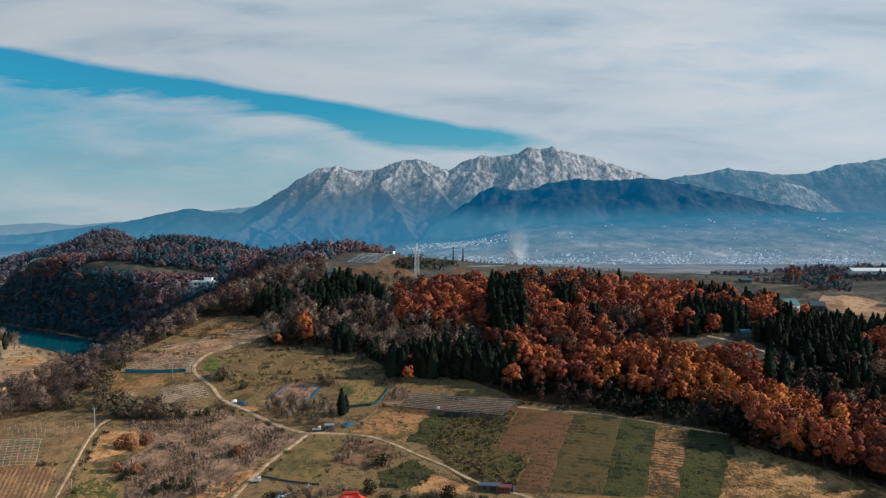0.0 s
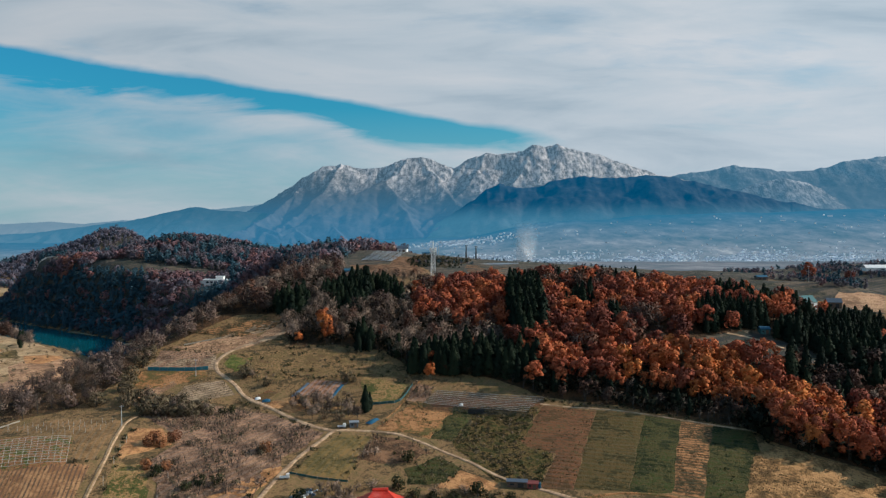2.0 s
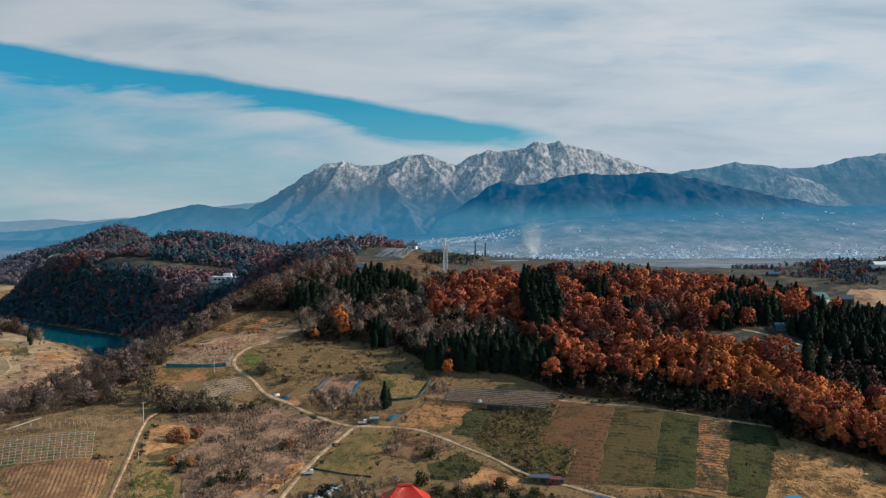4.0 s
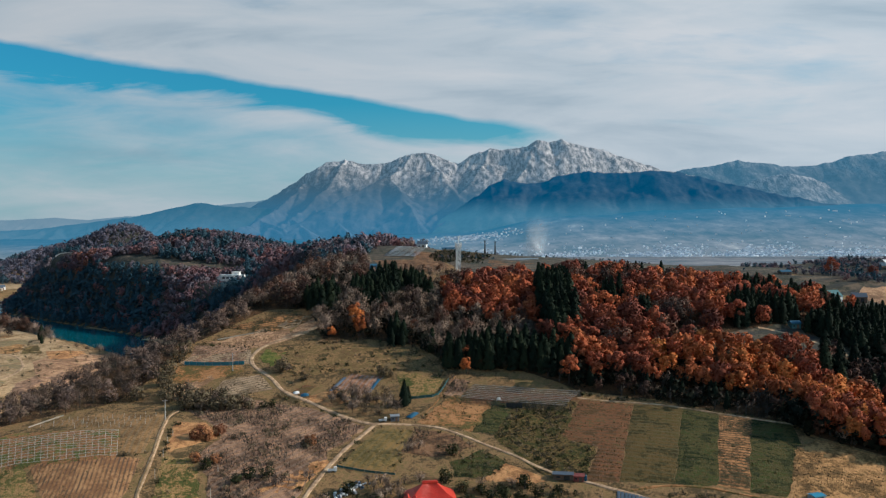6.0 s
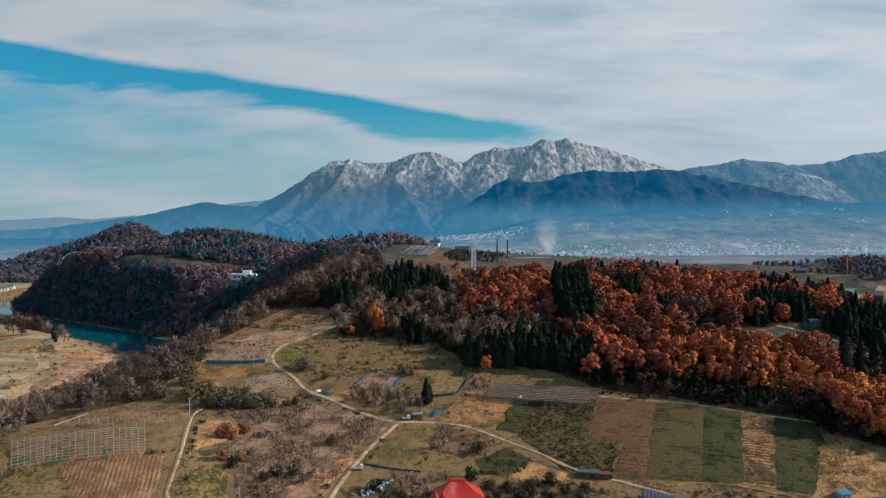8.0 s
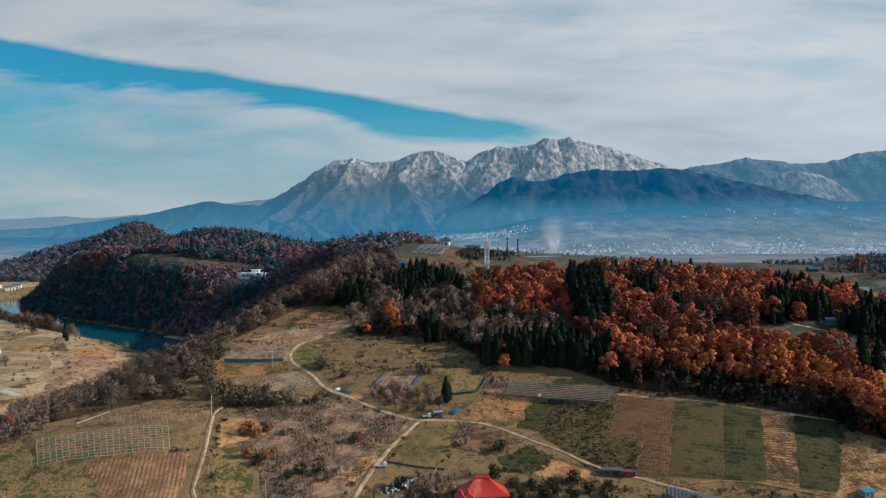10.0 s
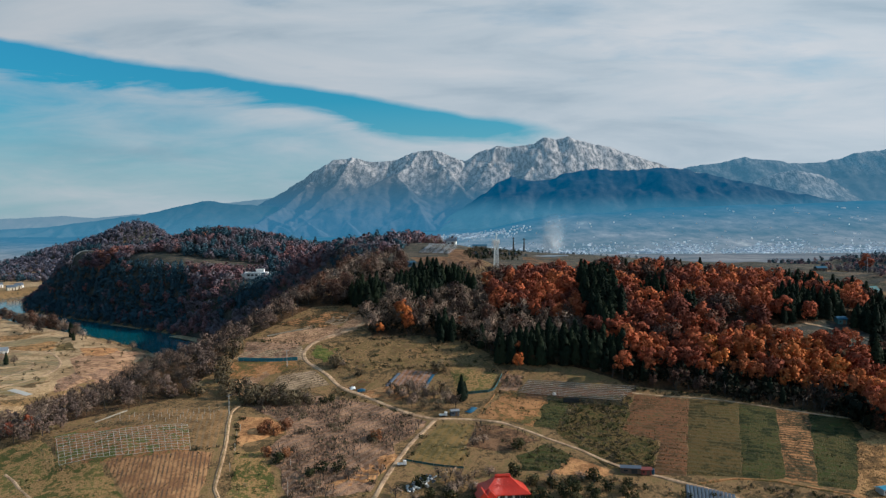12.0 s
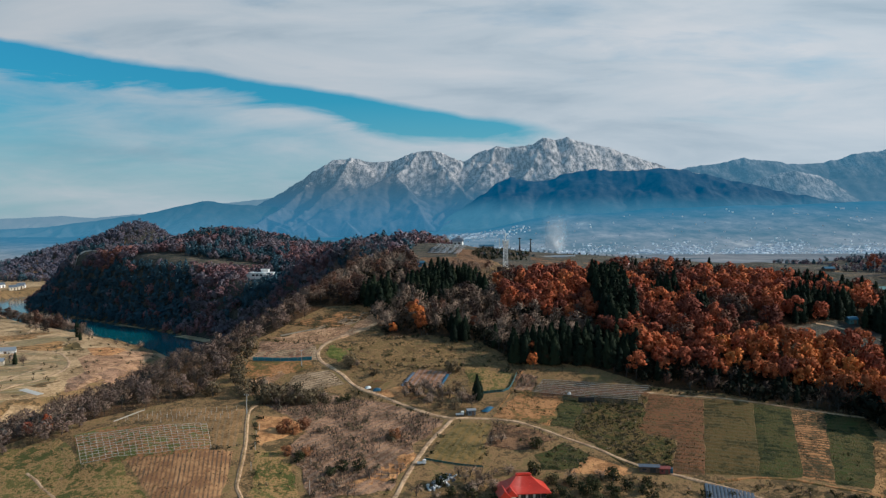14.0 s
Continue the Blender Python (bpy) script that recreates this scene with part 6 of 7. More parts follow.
shed("barn", "white barn with a teal roof beyond the wood", 203, 470, 20, (11, 8), 4.2, MAT_WHITE, MAT_TEAL, 0.45)
shed("blue_shed", "small blue-roofed shed at the knoll's edge", 195, 515, 8, (7, 4), 2.2, MAT_WOOD, MAT_BLUE, 0.3)
shed("barn", "low grey barn on the far farm", 224, 478, -15, (8, 6), 3.4, MAT_WOOD, MAT_SLATE, 0.4)
shed("cottage", "white cottage on the plateau", -45, 675, -10, (8, 6), 3.6, MAT_WHITE, MAT_SLATE, 0.45)
shed("blue_shed", "small blue-roofed shed near the mast", -22, 650, 0, (12, 5), 2.2, MAT_STEEL, MAT_BLUE, 0.25)
shed("hut", "bright blue hut among dark cedars", -71, 504, 15, (4.4, 3.5), 2.8, MAT_BLUE, MAT_BLUE, 0.3)
for i in range(6):
    shed("greenhouse", "long low grey film tunnel on the plateau", 22 + 4 * i, 606 + 8 * i, 3, (26 - 2 * i, 2.2), 0.8, MAT_CONCRETE, MAT_STEEL, 0.3)["group"] = "film tunnels"
shed("hut", "small white hut on the plateau field", 76, 560, 8, (7, 4), 2.6, MAT_WHITE, MAT_WHITE, 0.3)
shed("farm_store", "white farm store on the river flat", -400, 604, 24, (22, 10), 2.6, MAT_WHITE, MAT_STEEL, 0.22)
shed("farm_store", "small pale store among shrubs on the flat", -371, 548, 20, (10, 6), 3.2, MAT_CREAM, MAT_STEEL, 0.35)
shed("greenhouse", "long white greenhouse beyond the wood", 285, 490, 14, (30, 6), 2.4, MAT_WHITE, MAT_WHITE, 0.3)
shed("greenhouse", "long white greenhouse beyond the wood", 360, 640, 3, (70, 8), 2.6, MAT_WHITE, MAT_WHITE, 0.3)
rng_village = random.Random(12)
for i in range(12):
    house = shed("house", rng_village.choice(("white house with a slate roof in the valley village", "cream house with a slate roof in the valley village")), -800 + rng_village.uniform(-60, 40), 1290 + rng_village.uniform(-50, 50), rng_village.uniform(0, 90), (11, 8), 5.0, rng_village.choice((MAT_WHITE, MAT_CREAM)), MAT_SLATE, 0.45)
    house["group"] = "village houses"
shed("shelter", "low shelter with a bright blue sheet roof", 95, 252, 20, (4.2, 3.2), 1.8, MAT_STEEL, plain("bright_blue_sheet", (0.03, 0.22, 0.34), 0.5), 0.12)
shed("shelter", "low shelter with a dark blue sheet roof", 107, 250, 14, (5.0, 2.6), 1.7, MAT_WOOD, MAT_BLUE, 0.12)
lattice_mast(-16.5, 506, 23)
for x, y, tall in ((-133, 304, 8.6), (-121, 357, 8.4), (-14, 607, 12), (228, 520, 11)):
    utility_pole(x, y, tall, 12)
for x, y in ((9, 690), (17, 676)):
    m = stand("mast", "dark slender mast on the plateau", "mast", x, y, 0, "plateau masts", 0.4)
    bm = bmesh.new()
    bmesh.ops.create_cone(bm, cap_ends=True, segments=8, radius1=0.9, radius2=0.35, depth=13, matrix=Matrix.Translation((0, 0, 6.5)))
    part("shaft", bm, MAT_DARK, m)
    part("head", box(bmesh.new(), (0, 0, 12.2), (2.4, 1.2, 0.5), bevel=0.1), MAT_DARK, m)
vine_trellis()
stake_rows()
net_orchard()
low_fence("blue_fence", "low fence of blue plastic sheeting", [(-145, 363.5), (-132, 363), (-117.5, 364)], 1.7, plain("teal_sheet", (0.05, 0.26, 0.33), 0.6, vary=0.3))
low_fence("net_fence", "low green net fence along the field", [(-62, 271), (-52, 268.5), (-41.5, 267)], 0.75, MAT_TEAL)
low_fence("net_fence", "low blue net fence round the meadow", [(-42, 332), (-33, 333), (-27.5, 335), (-23, 348)], 1.1, MAT_TEAL)
low_fence("pipe_fence", "low fence of pale pipes along the bank", [(-183, 298), (-180, 304), (-176, 311)], 0.5, MAT_PIPE)
low_fence("pipe_fence", "low fence of pale pipes on the terrace", [(-138, 393), (-130, 397), (-122, 400)], 0.5, MAT_PIPE)
low_fence("white_fence", "white fence along a far field plot", [(-556, 1077), (-536, 1079), (-516, 1078)], 2.2, MAT_WHITE, 6.0)
low_fence("white_fence", "white fence along a far field plot", [(-552, 1051), (-555, 1064), (-557, 1076)], 2.0, MAT_WHITE, 6.0)
heap()
tarp("blue tarpaulin over a heap beside the shed", -37.5, 316, 3.0, 6.5, -28, MAT_BLUE, 0.7, 1)
tarp("blue tarpaulin on the plot's edge", -55.5, 343, 1.5, 12, -18, MAT_BLUE, 0.3, 2)
tarp("dark blue tarpaulin strip on the plot", -71.5, 345, 1.6, 13, -22, MAT_SLATE, 0.35, 6)
tarp("small blue tarpaulin beside the track", -84.5, 335.5, 3.4, 2.2, 10, MAT_BLUE, 0.8, 3)
tarp("white sheet over goods beside the track", -88.5, 337.5, 2.4, 2.2, 20, MAT_WHITE, 0.6, 4)
tarp("pale concrete slab on the river flat", -303, 465, 16, 5, -24, MAT_CONCRETE, 0.15, 5)
tarp("white goods heap at the netting corner", -2, 331, 1.6, 1.4, 0, MAT_WHITE, 0.8, 7)
for i in range(13):
    ob = tarp("black mulch film laid in a row", 31.5 + 1.2 * i - 0.1 * i, 252.5 - 0.48 * i, 1.0, 11, -14, MAT_MULCH, 0.12, 20 + i)
    ob["group"] = "mulch rows"
    ob["category"] = "mulch film"


def solar_field():
    t = radians(-9)
    for i in range(5):
        x0, y0 = -63 + 4.6 * i, 586 - 0.8 * i
        s = stand("solar_table", "long tilted row of grey-blue solar panels", "solar panel", x0, y0, -9, "solar rows", 0.2)
        for j in range(9):
            y = -22 + 5.2 * j
            dz = float(height(x0 - math.sin(t) * y, y0 + math.cos(t) * y) - height(x0, y0)) + 0.05 * (y + 22)
            part("panel", box(bmesh.new(), (0, y, 1.7 + dz), (3.4, 5.0, 0.09)), MAT_PANEL, s)
            if j % 3 == 0:
                for q in (-1.6, 1.6):
                    part("post", rod(bmesh.new(), (q, y, dz - 0.3), (q, y, 1.68 + dz), 0.08, 5), MAT_STEEL, s)


def white_hall():
    """The white building on the wooded hill: stepped blocks, dark openings."""
    h = stand("white_hall", "white concrete building with stepped flat roofs on the hill", "building", -253, 868, 4, sink=1.0)
    h.matrix_world = h.matrix_world @ Matrix.Scale(1.2, 4)
    for c, s in (((-4, 0, 4.5), (22, 11, 6.4)), ((6, -5, 2.2), (16, 8, 7.4)), ((-2, 3, 8.8), (7, 6, 3.2)), ((-13.5, 0, 5.0), (9, 9, 2.4))):
        part("block", box(bmesh.new(), c, s, bevel=0.08), MAT_WHITE, h)
        part("roof_slab", box(bmesh.new(), (c[0], c[1], c[2] + s[2] / 2 + 0.2), (s[0] + 1.0, s[1] + 1.0, 0.4)), MAT_WHITE, h)
    for x in (1.5, 5.5, 9.5):
        part("opening", box(bmesh.new(), (x, -9.03, 3.6), (3.0, 0.1, 2.6)), MAT_GLASS, h, "dark glazed opening")
    for x in (-11.5, -8, -4.5):
        part("opening", box(bmesh.new(), (x, -5.55, 5.6), (2.4, 0.1, 1.8)), MAT_GLASS, h, "dark glazed opening")


solar_field()
white_hall()


def town():
    """The far town: hundreds of small houses on the valley floor."""
    rng = np.random.default_rng(12)
    count = 0
    wall, roof = [[], []], [[], []]
    while count < 2500:
        y = rng.uniform(2320, 3450)
        x = (rng.uniform(-0.05, 0.62)) * y
        dense = math.exp(-((y - 2500) / 150) ** 2) * (0.25 + 0.75 * math.exp(-((x / y - 0.34) / 0.16) ** 2) + 0.7 * math.exp(-((x / y - 0.03) / 0.045) ** 2)) * (0.55 + 0.45 * math.sin(x / 47.0 + 2 * math.sin(y / 90.0))) + 0.8 * math.exp(-((y - 3230) / 110) ** 2 - ((x / y - 0.022) / 0.034) ** 2) + 0.007
        if rng.uniform() > dense:
            continue
        count += 1
        z = float(height(x, y)) - 0.6
        a, b, h = rng.uniform(1.4, 3.8) * (1 + (rng.uniform() < 0.05) * 1.8), rng.uniform(1.5, 2.6), rng.uniform(2.0, 4.2)
        t = rng.uniform(-0.5, 0.5)
        c, s = math.cos(t), math.sin(t)

        def p(i, j, k):
            return (x + i * a * c - j * b * s, y + i * a * s + j * b * c, z + k)
        bw = len(wall[0])
        wall[0] += [p(-1, -1, -2), p(1, -1, -2), p(1, 1, -2), p(-1, 1, -2), p(-1, -1, h), p(1, -1, h), p(1, 1, h), p(-1, 1, h)]
        wall[1] += [(bw + i, bw + (i + 1) % 4, bw + 4 + (i + 1) % 4, bw + 4 + i) for i in range(4)]
        br = len(roof[0])
        roof[0] += [p(-1.1, -1.2, h), p(1.1, -1.2, h), p(1.1, 0, h * 1.5), p(-1.1, 0, h * 1.5), p(1.1, 1.2, h), p(-1.1, 1.2, h)]
        roof[1] += [(br, br + 1, br + 2, br + 3), (br + 3, br + 2, br + 4, br + 5)]
    root = tagged(new("town"), "far hazy town of small pale houses", "town", kind="stuff")
    # walls and roofs carry painted haze as a faint emission
    mat_wall = material("town_wall", lambda n, where: {"Base Color": n.ramp(n.add("ShaderNodeNewGeometry").outputs["Random Per Island"], [(0.0, (0.25, 0.24, 0.23)), (0.7, (0.6, 0.6, 0.6)), (1.0, (0.9, 0.9, 0.88))]), "Roughness": 0.8, "Glow": HAZE_GLOW})
    mat_roof = material("town_roof", lambda n, where: {"Base Color": n.ramp(n.add("ShaderNodeNewGeometry").outputs["Random Per Island"], [(0.0, (0.08, 0.1, 0.13)), (0.6, (0.22, 0.24, 0.27)), (1.0, (0.6, 0.6, 0.62))]), "Roughness": 0.6, "Glow": HAZE_GLOW})
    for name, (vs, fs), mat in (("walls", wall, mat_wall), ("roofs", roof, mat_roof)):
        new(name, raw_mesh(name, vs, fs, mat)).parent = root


town()


def smoke():
    """A soft column of smoke drifting up from the valley, thin at its edges."""
    def build(n, where):
        x, y, z = n.add("ShaderNodeSeparateXYZ", {0: where}).outputs
        axis = n.math("MULTIPLY_ADD", n.math("SUBTRACT", z, 40.0), 0.1, 117.0)
        reach = n.math("MULTIPLY_ADD", n.math("SUBTRACT", z, 40.0), 0.2, 19.0)
        off = n.math("DIVIDE", n.math("SUBTRACT", x, axis), reach)
        body = n.math("SUBTRACT", 1.0, n.math("MULTIPLY", off, off), clamp=True)
        puffs = n.add("ShaderNodeMapRange", {0: n.noise(where, 0.04, 5, 0.6, 0.8), 1: 0.34, 2: 0.66, 3: 0.1, 4: 1.0}).outputs[0]
        thin = n.add("ShaderNodeMapRange", {0: z, 1: 70.0, 2: 118.0, 3: 0.25, 4: 0.0}).outputs[0]
        return {"Base Color": (0.62, 0.66, 0.7, 1), "Roughness": 1.0, "Specular IOR Level": 0.0, "Alpha": n.math("MULTIPLY", n.math("MULTIPLY", body, body), n.math("MULTIPLY", puffs, thin))}
    mat = material("smoke", build)
    root = tagged(new("smoke_plume"), "thin grey smoke plume rising from the valley", "smoke")
    for k in (1.0, 0.6):
        pts = []
        for i in range(24):
            z = 35 + i * 5
            r = k * (19 + 0.2 * (z - 40))
            pts += [(117 + 0.1 * (z - 40) + r * math.cos(2 * math.pi * j / 28), 1300 + r * math.sin(2 * math.pi * j / 28), z) for j in range(28)]
        faces = [(i * 28 + j, i * 28 + (j + 1) % 28, i * 28 + 28 + (j + 1) % 28, i * 28 + 28 + j) for i in range(23) for j in range(28)]
        new("wisp", raw_mesh("wisp", pts, faces, mat, True, None, np.tile((0.75, -0.35, 0.56), (len(pts), 1)))).parent = root


smoke()

# ---- shrubs and weeds ----
KINDS["shrub"] = ([broadleaf(200 + i, 3.0, 4.6, 420, 0.22, 14, 0.1) for i in range(4)], MAT_BUSH)
KINDS["dead_shrub"] = ([bare(220 + i, 3.2, 4.6, 12, 190) for i in range(3)], MAT_TWIG)
KINDS["thicket"] = ([broadleaf(250 + i, 8.5, 7.6, 620, 0.3, 14, 0.08) for i in range(4)], leaves("thicket_twigs", [(0.095, 0.068, 0.046), (0.155, 0.11, 0.07), (0.22, 0.155, 0.1)]))
KINDS["rust_shrub"] = ([broadleaf(230 + i, 2.6, 3.6, 320, 0.22, 12, 0.1) for i in range(3)], leaves("rust_brown_leaves", [(0.12, 0.05, 0.03), (0.24, 0.095, 0.045), (0.36, 0.16, 0.07)]))
MAT_HEDGE = leaves("dark_hedge", [(0.02, 0.024, 0.011), (0.046, 0.047, 0.02), (0.09, 0.075, 0.034)])
KINDS["hedge"] = ([broadleaf(240 + i, 3.0, 4.4, 380, 0.23, 13, 0.08) for i in range(3)], MAT_HEDGE)
SHRUBS = (
    ("shrub", "brown-green shrub on the slope", [(-98, 356), (-87, 348), (-49, 351), (-75, 284), (-110, 322), (-117, 316), (-104, 320), (-125, 322), (-122, 318)]),
    ("hedge", "dense dark green bush", [(-89, 259), (-93, 257), (-84, 261), (-106, 263), (-22, 280.5), (-99, 321), (-96, 323), (-128, 322), (-56, 255), (-52, 251), (-20, 258), (2, 259), (-6, 257), (-17, 253), (-13, 256), (-9, 252), (-4, 254), (1, 252), (6, 255), (10, 252), (-19, 249), (-14, 247), (-7, 247), (0, 246), (-40, 246), (14, 257), (-46, 248), (-24, 263), (12, 247)]),
    ("rust_shrub", "rust-coloured shrub in dry grass", [(-113, 288), (-111, 284), (-116, 284), (-109, 267), (-75, 285.5), (-108, 290), (-104, 266)]),
    ("dead_shrub", "leafless brown thicket bush", [(-64, 333), (-60, 328), (-57, 325), (-68, 331), (-72, 336), (-66, 337), (-53, 329), (-38, 283), (-34, 285), (-123, 316), (-119, 321), (-114, 325), (-127, 327), (-90, 249), (-86, 246), (-48, 258), (-44, 254), (-40, 260), (-50, 262), (-80, 257), (-42, 256), (-38, 262), (-46, 262), (-33, 263), (-2, 260), (-12, 260), (-70, 262), (-58, 248), (-64, 250)]),
)
for kind, label, places in SHRUBS:
    for x, y in places:
        plant_one(kind, (x, y), x * 1.7, (0.75 + 0.4 * ((x * 13 + y * 7) % 10) / 10) * {"rust_shrub": 1.55, "hedge": 1.2}.get(kind, 1.1), label, kind.replace("_", " ") + "s on the slope").name = "shrub"
for x, y, s in ((-41.5, 326, 0.62), (-40, 329, 0.4)):
    plant_one("conifer", (x, y), x, s, "small dark conifer beside the track", "")
for x, y, s, kind in ((-304, 636, 0.75, "bare"), (-330, 652, 0.5, "bare"), (-318, 646, 0.4, "bare"), (-376, 690, 1.0, "bare"), (-366, 682, 0.9, "bare"), (-384, 700, 0.9, "conifer"), (-371, 676, 0.5, "conifer"), (-360, 552, 0.6, "conifer"), (-352, 548, 0.7, "bare"), (-366, 556, 0.7, "bare"), (-440, 735, 0.9, "bare"), (-428, 728, 1.0, "russet"), (-450, 745, 1.0, "bare"),
                      (-44, 686, 0.7, "russet"), (-55, 690, 0.7, "bare"), (-62, 700, 0.7, "bare"), (-205, 292, 0.5, "oak"), (-211, 287, 0.45, "oak"), (232, 530, 1.0, "oak")):
    plant_one(kind, (x, y), x, s, LABELS[kind] + " standing apart", "")
for x, y, s in ((-73, 411, 0.85), (-70, 403, 0.9), (-68, 396, 0.8), (-82, 394, 0.5), (-40, 399, 0.55), (-16, 362, 0.7), (-15, 352, 0.6), (2, 380, 0.6), (5, 377, 0.5)):
    plant_one("gold", (x, y), x, s, "bright orange oak among bare trees", "orange oaks among bare trees")
for x, y, s in ((-48, 322, 0.5), (-44, 318, 0.45), (-51, 316, 0.45), (-46, 327, 0.5), (-57, 318, 0.42), (-50, 333, 0.5), (-62, 318, 0.4), (-70, 333, 0.42), (-67, 330, 0.5), (-64, 334, 0.46), (-61, 329, 0.52), (-58, 332, 0.45), (-66, 326, 0.4), (-56, 326, 0.42), (-61, 323, 0.36), (-72, 328, 0.36), (-54, 331, 0.4), (-122, 317, 0.42), (-118, 320, 0.45), (-114, 318, 0.4), (-110, 325, 0.42), (-125, 323, 0.46), (-121, 327, 0.4), (-105, 321, 0.36), (-115, 326, 0.38), (-128, 329, 0.5), (-134, 334, 0.5), (-98, 357, 0.34), (-95, 355, 0.3), (-46, 250, 0.4), (-43, 257, 0.42), (-39, 253, 0.36)):
    plant_one("thicket" if int(x * 3 + y) % 2 else "bare", (x, y), x, s * 1.25, "small leafless brown tree in a thicket", "thicket trees")
for x, y, s in ((116, 293, 1.0), (118, 302, 1.0), (122, 309, 1.0), (122, 290, 1.0), (127, 284, 1.05), (125, 297, 1.1), (131, 290, 1.1), (134, 280, 1.1), (141, 274, 1.1), (138, 287, 1.15)):
    plant_one("oak", (x, y), x, s, "large rust-orange oak at the field corner", "corner oaks")
for x, y, s in ((-130, 317, 1.5), (-126, 319, 1.7), (-122, 322, 1.6), (-118, 316, 1.4), (-114, 321, 1.6), (-110, 318, 1.3), (-107, 324, 1.4), (-124, 327, 1.5), (-118, 328, 1.5), (-131, 326, 1.6), (-137, 332, 1.7), (-143, 336, 1.7), (-146, 345, 1.7), (-147, 354, 1.6), (-148, 366, 1.5), (-150, 376, 1.6), (-140, 328, 1.5), (-98, 357, 1.5), (-52, 352, 1.3), (-154, 330, 1.6)):
    plant_one("shrub", (x, y), x, s * 1.15, "tall brown-green thicket shrub", "thicket shrubs").name = "shrub"
rng_bank = random.Random(31)
for i in range(68):
    t = i / 40
    bx, by = -395 - 185 * t + rng_bank.uniform(-7, 7), 748 + 165 * t + rng_bank.uniform(-7, 7)
    kind = rng_bank.choice(("bare", "bare", "russet", "conifer"))
    plant_one(kind, (bx, by), i, rng_bank.uniform(0.75, 1.15) * (0.6 if kind == "conifer" else 1), LABELS[kind] + " on the river bank", "trees on the river bank")

for i in range(24):
    t = 0.27 + 0.5 * i / 23
    kind = rng_bank.choice(("bare", "bare", "russet"))
    plant_one(kind, (-395 - 185 * t + rng_bank.uniform(-5, 5), 752 + 165 * t + rng_bank.uniform(-5, 5)), i, rng_bank.uniform(1.1, 1.45), LABELS[kind] + " on the river bank", "trees on the river bank")


def undergrowth():
    """Low dead brush over the brown slope, river scrub, and the hedgerows between fields."""
    rng = np.random.default_rng(15)
    polys = {name: poly for name, label, poly, mat in FIELDS}
    xs, ys = [], []
    for name, gap in (("dead_brush", 1.7), ("weed_patch", 1.9), ("brown_patch", 2.1)):
        poly = polys[name]
        x, y = scatter((min(p[0] for p in poly), max(p[0] for p in poly)), (min(p[1] for p in poly), max(p[1] for p in poly)), gap, rng)
        keep = inside(poly, x, y) & (fbm(x / 9, y / 9, 3, 80) > -0.25)
        xs.append(x[keep])
        ys.append(y[keep])
    x, y = np.concatenate(xs), np.concatenate(ys)
    kinds = np.where(rng.uniform(0, 1, len(x)) < 0.85, "dead", "brown").astype(object)
    small = {"dead": ([bare(260 + i, 3.2, 4.6, 7, 46) for i in range(4)], leaves("brush_twigs", [(0.15, 0.096, 0.068), (0.255, 0.167, 0.118), (0.38, 0.26, 0.188)])), "brown": ([broadleaf(270 + i, 3.0, 4.4, 40, 0.5, 5, 0.1) for i in range(3)], MAT_BUSH)}
    plant_many("brush_thicket", "low dead brown brush covering the slope", x, y, kinds, rng.uniform(0.3, 0.65, len(x)), small, rng, "brush")
    x, y = scatter((-470, -255), (420, 760), 9, rng)
    d = -river_side(x, y)
    keep = (d > 45) & (d < 150) & (rng.uniform(0, 1, len(x)) < 0.22 * (1 - smooth(90, 150, d)) + 0.03)
    x, y = x[keep], y[keep]
    plant_many("flat_scrub", "scattered low scrub on the river flat", x, y, np.full(len(x), "brown", object), rng.uniform(0.4, 0.8, len(x)), small, rng, "scrub")


def weeds():
    """Tufts of dry grass over the fields."""
    rng = np.random.default_rng(16)
    k = 70000
    x, y = rng.uniform(-215, 135, k), rng.uniform(238, 425, k)
    keep = ~inside(FOREST, x, y) & ((x < 22) | (y > 336) | (rng.uniform(0, 1, k) < 0.15)) & (river_side(x, y) > 105) & (fbm(x / 12, y / 12, 3, 90) + rng.normal(0, 0.35, k) > 0.0)
    for name, label, points, width in ROADS:
        line = glide(points, 1.0)
        if abs(line[0, 0]) > 230:
            continue
        for a in range(0, len(line), 3):
            keep &= np.hypot(x - line[a, 0], y - line[a, 1]) > width * 0.75
    x, y = x[keep], y[keep]
    z = height(x, y) + 0.1
    t, s, tall = rng.uniform(0, math.pi, len(x)), rng.uniform(0.08, 0.22, len(x)), rng.uniform(0.12, 0.4, len(x))
    dx, dy, lx, ly = np.cos(t) * s, np.sin(t) * s, rng.normal(0, 0.2, len(x)), rng.normal(0, 0.2, len(x))
    v = np.stack([np.stack([x - dx, y - dy, z], 1), np.stack([x + dx, y + dy, z], 1), np.stack([x + dx * 0.7 + lx, y + dy * 0.7 + ly, z + tall], 1), np.stack([x - dx * 0.7 + lx, y - dy * 0.7 + ly, z + tall * 0.8], 1)], 1).reshape(-1, 3)
    mat = leaves("dry_grass", [(0.08, 0.07, 0.03), (0.14, 0.11, 0.05), (0.24, 0.165, 0.09), (0.36, 0.26, 0.16)], 0.95)
    ob = new("grass_tufts", raw_mesh("grass_tufts", v, np.arange(len(v)).reshape(-1, 4), mat, False, np.repeat(rng.uniform(0, 1, len(x)), 4)))
    tagged(ob, "tufts of dry grass and weeds over the fields", "grass", kind="stuff")


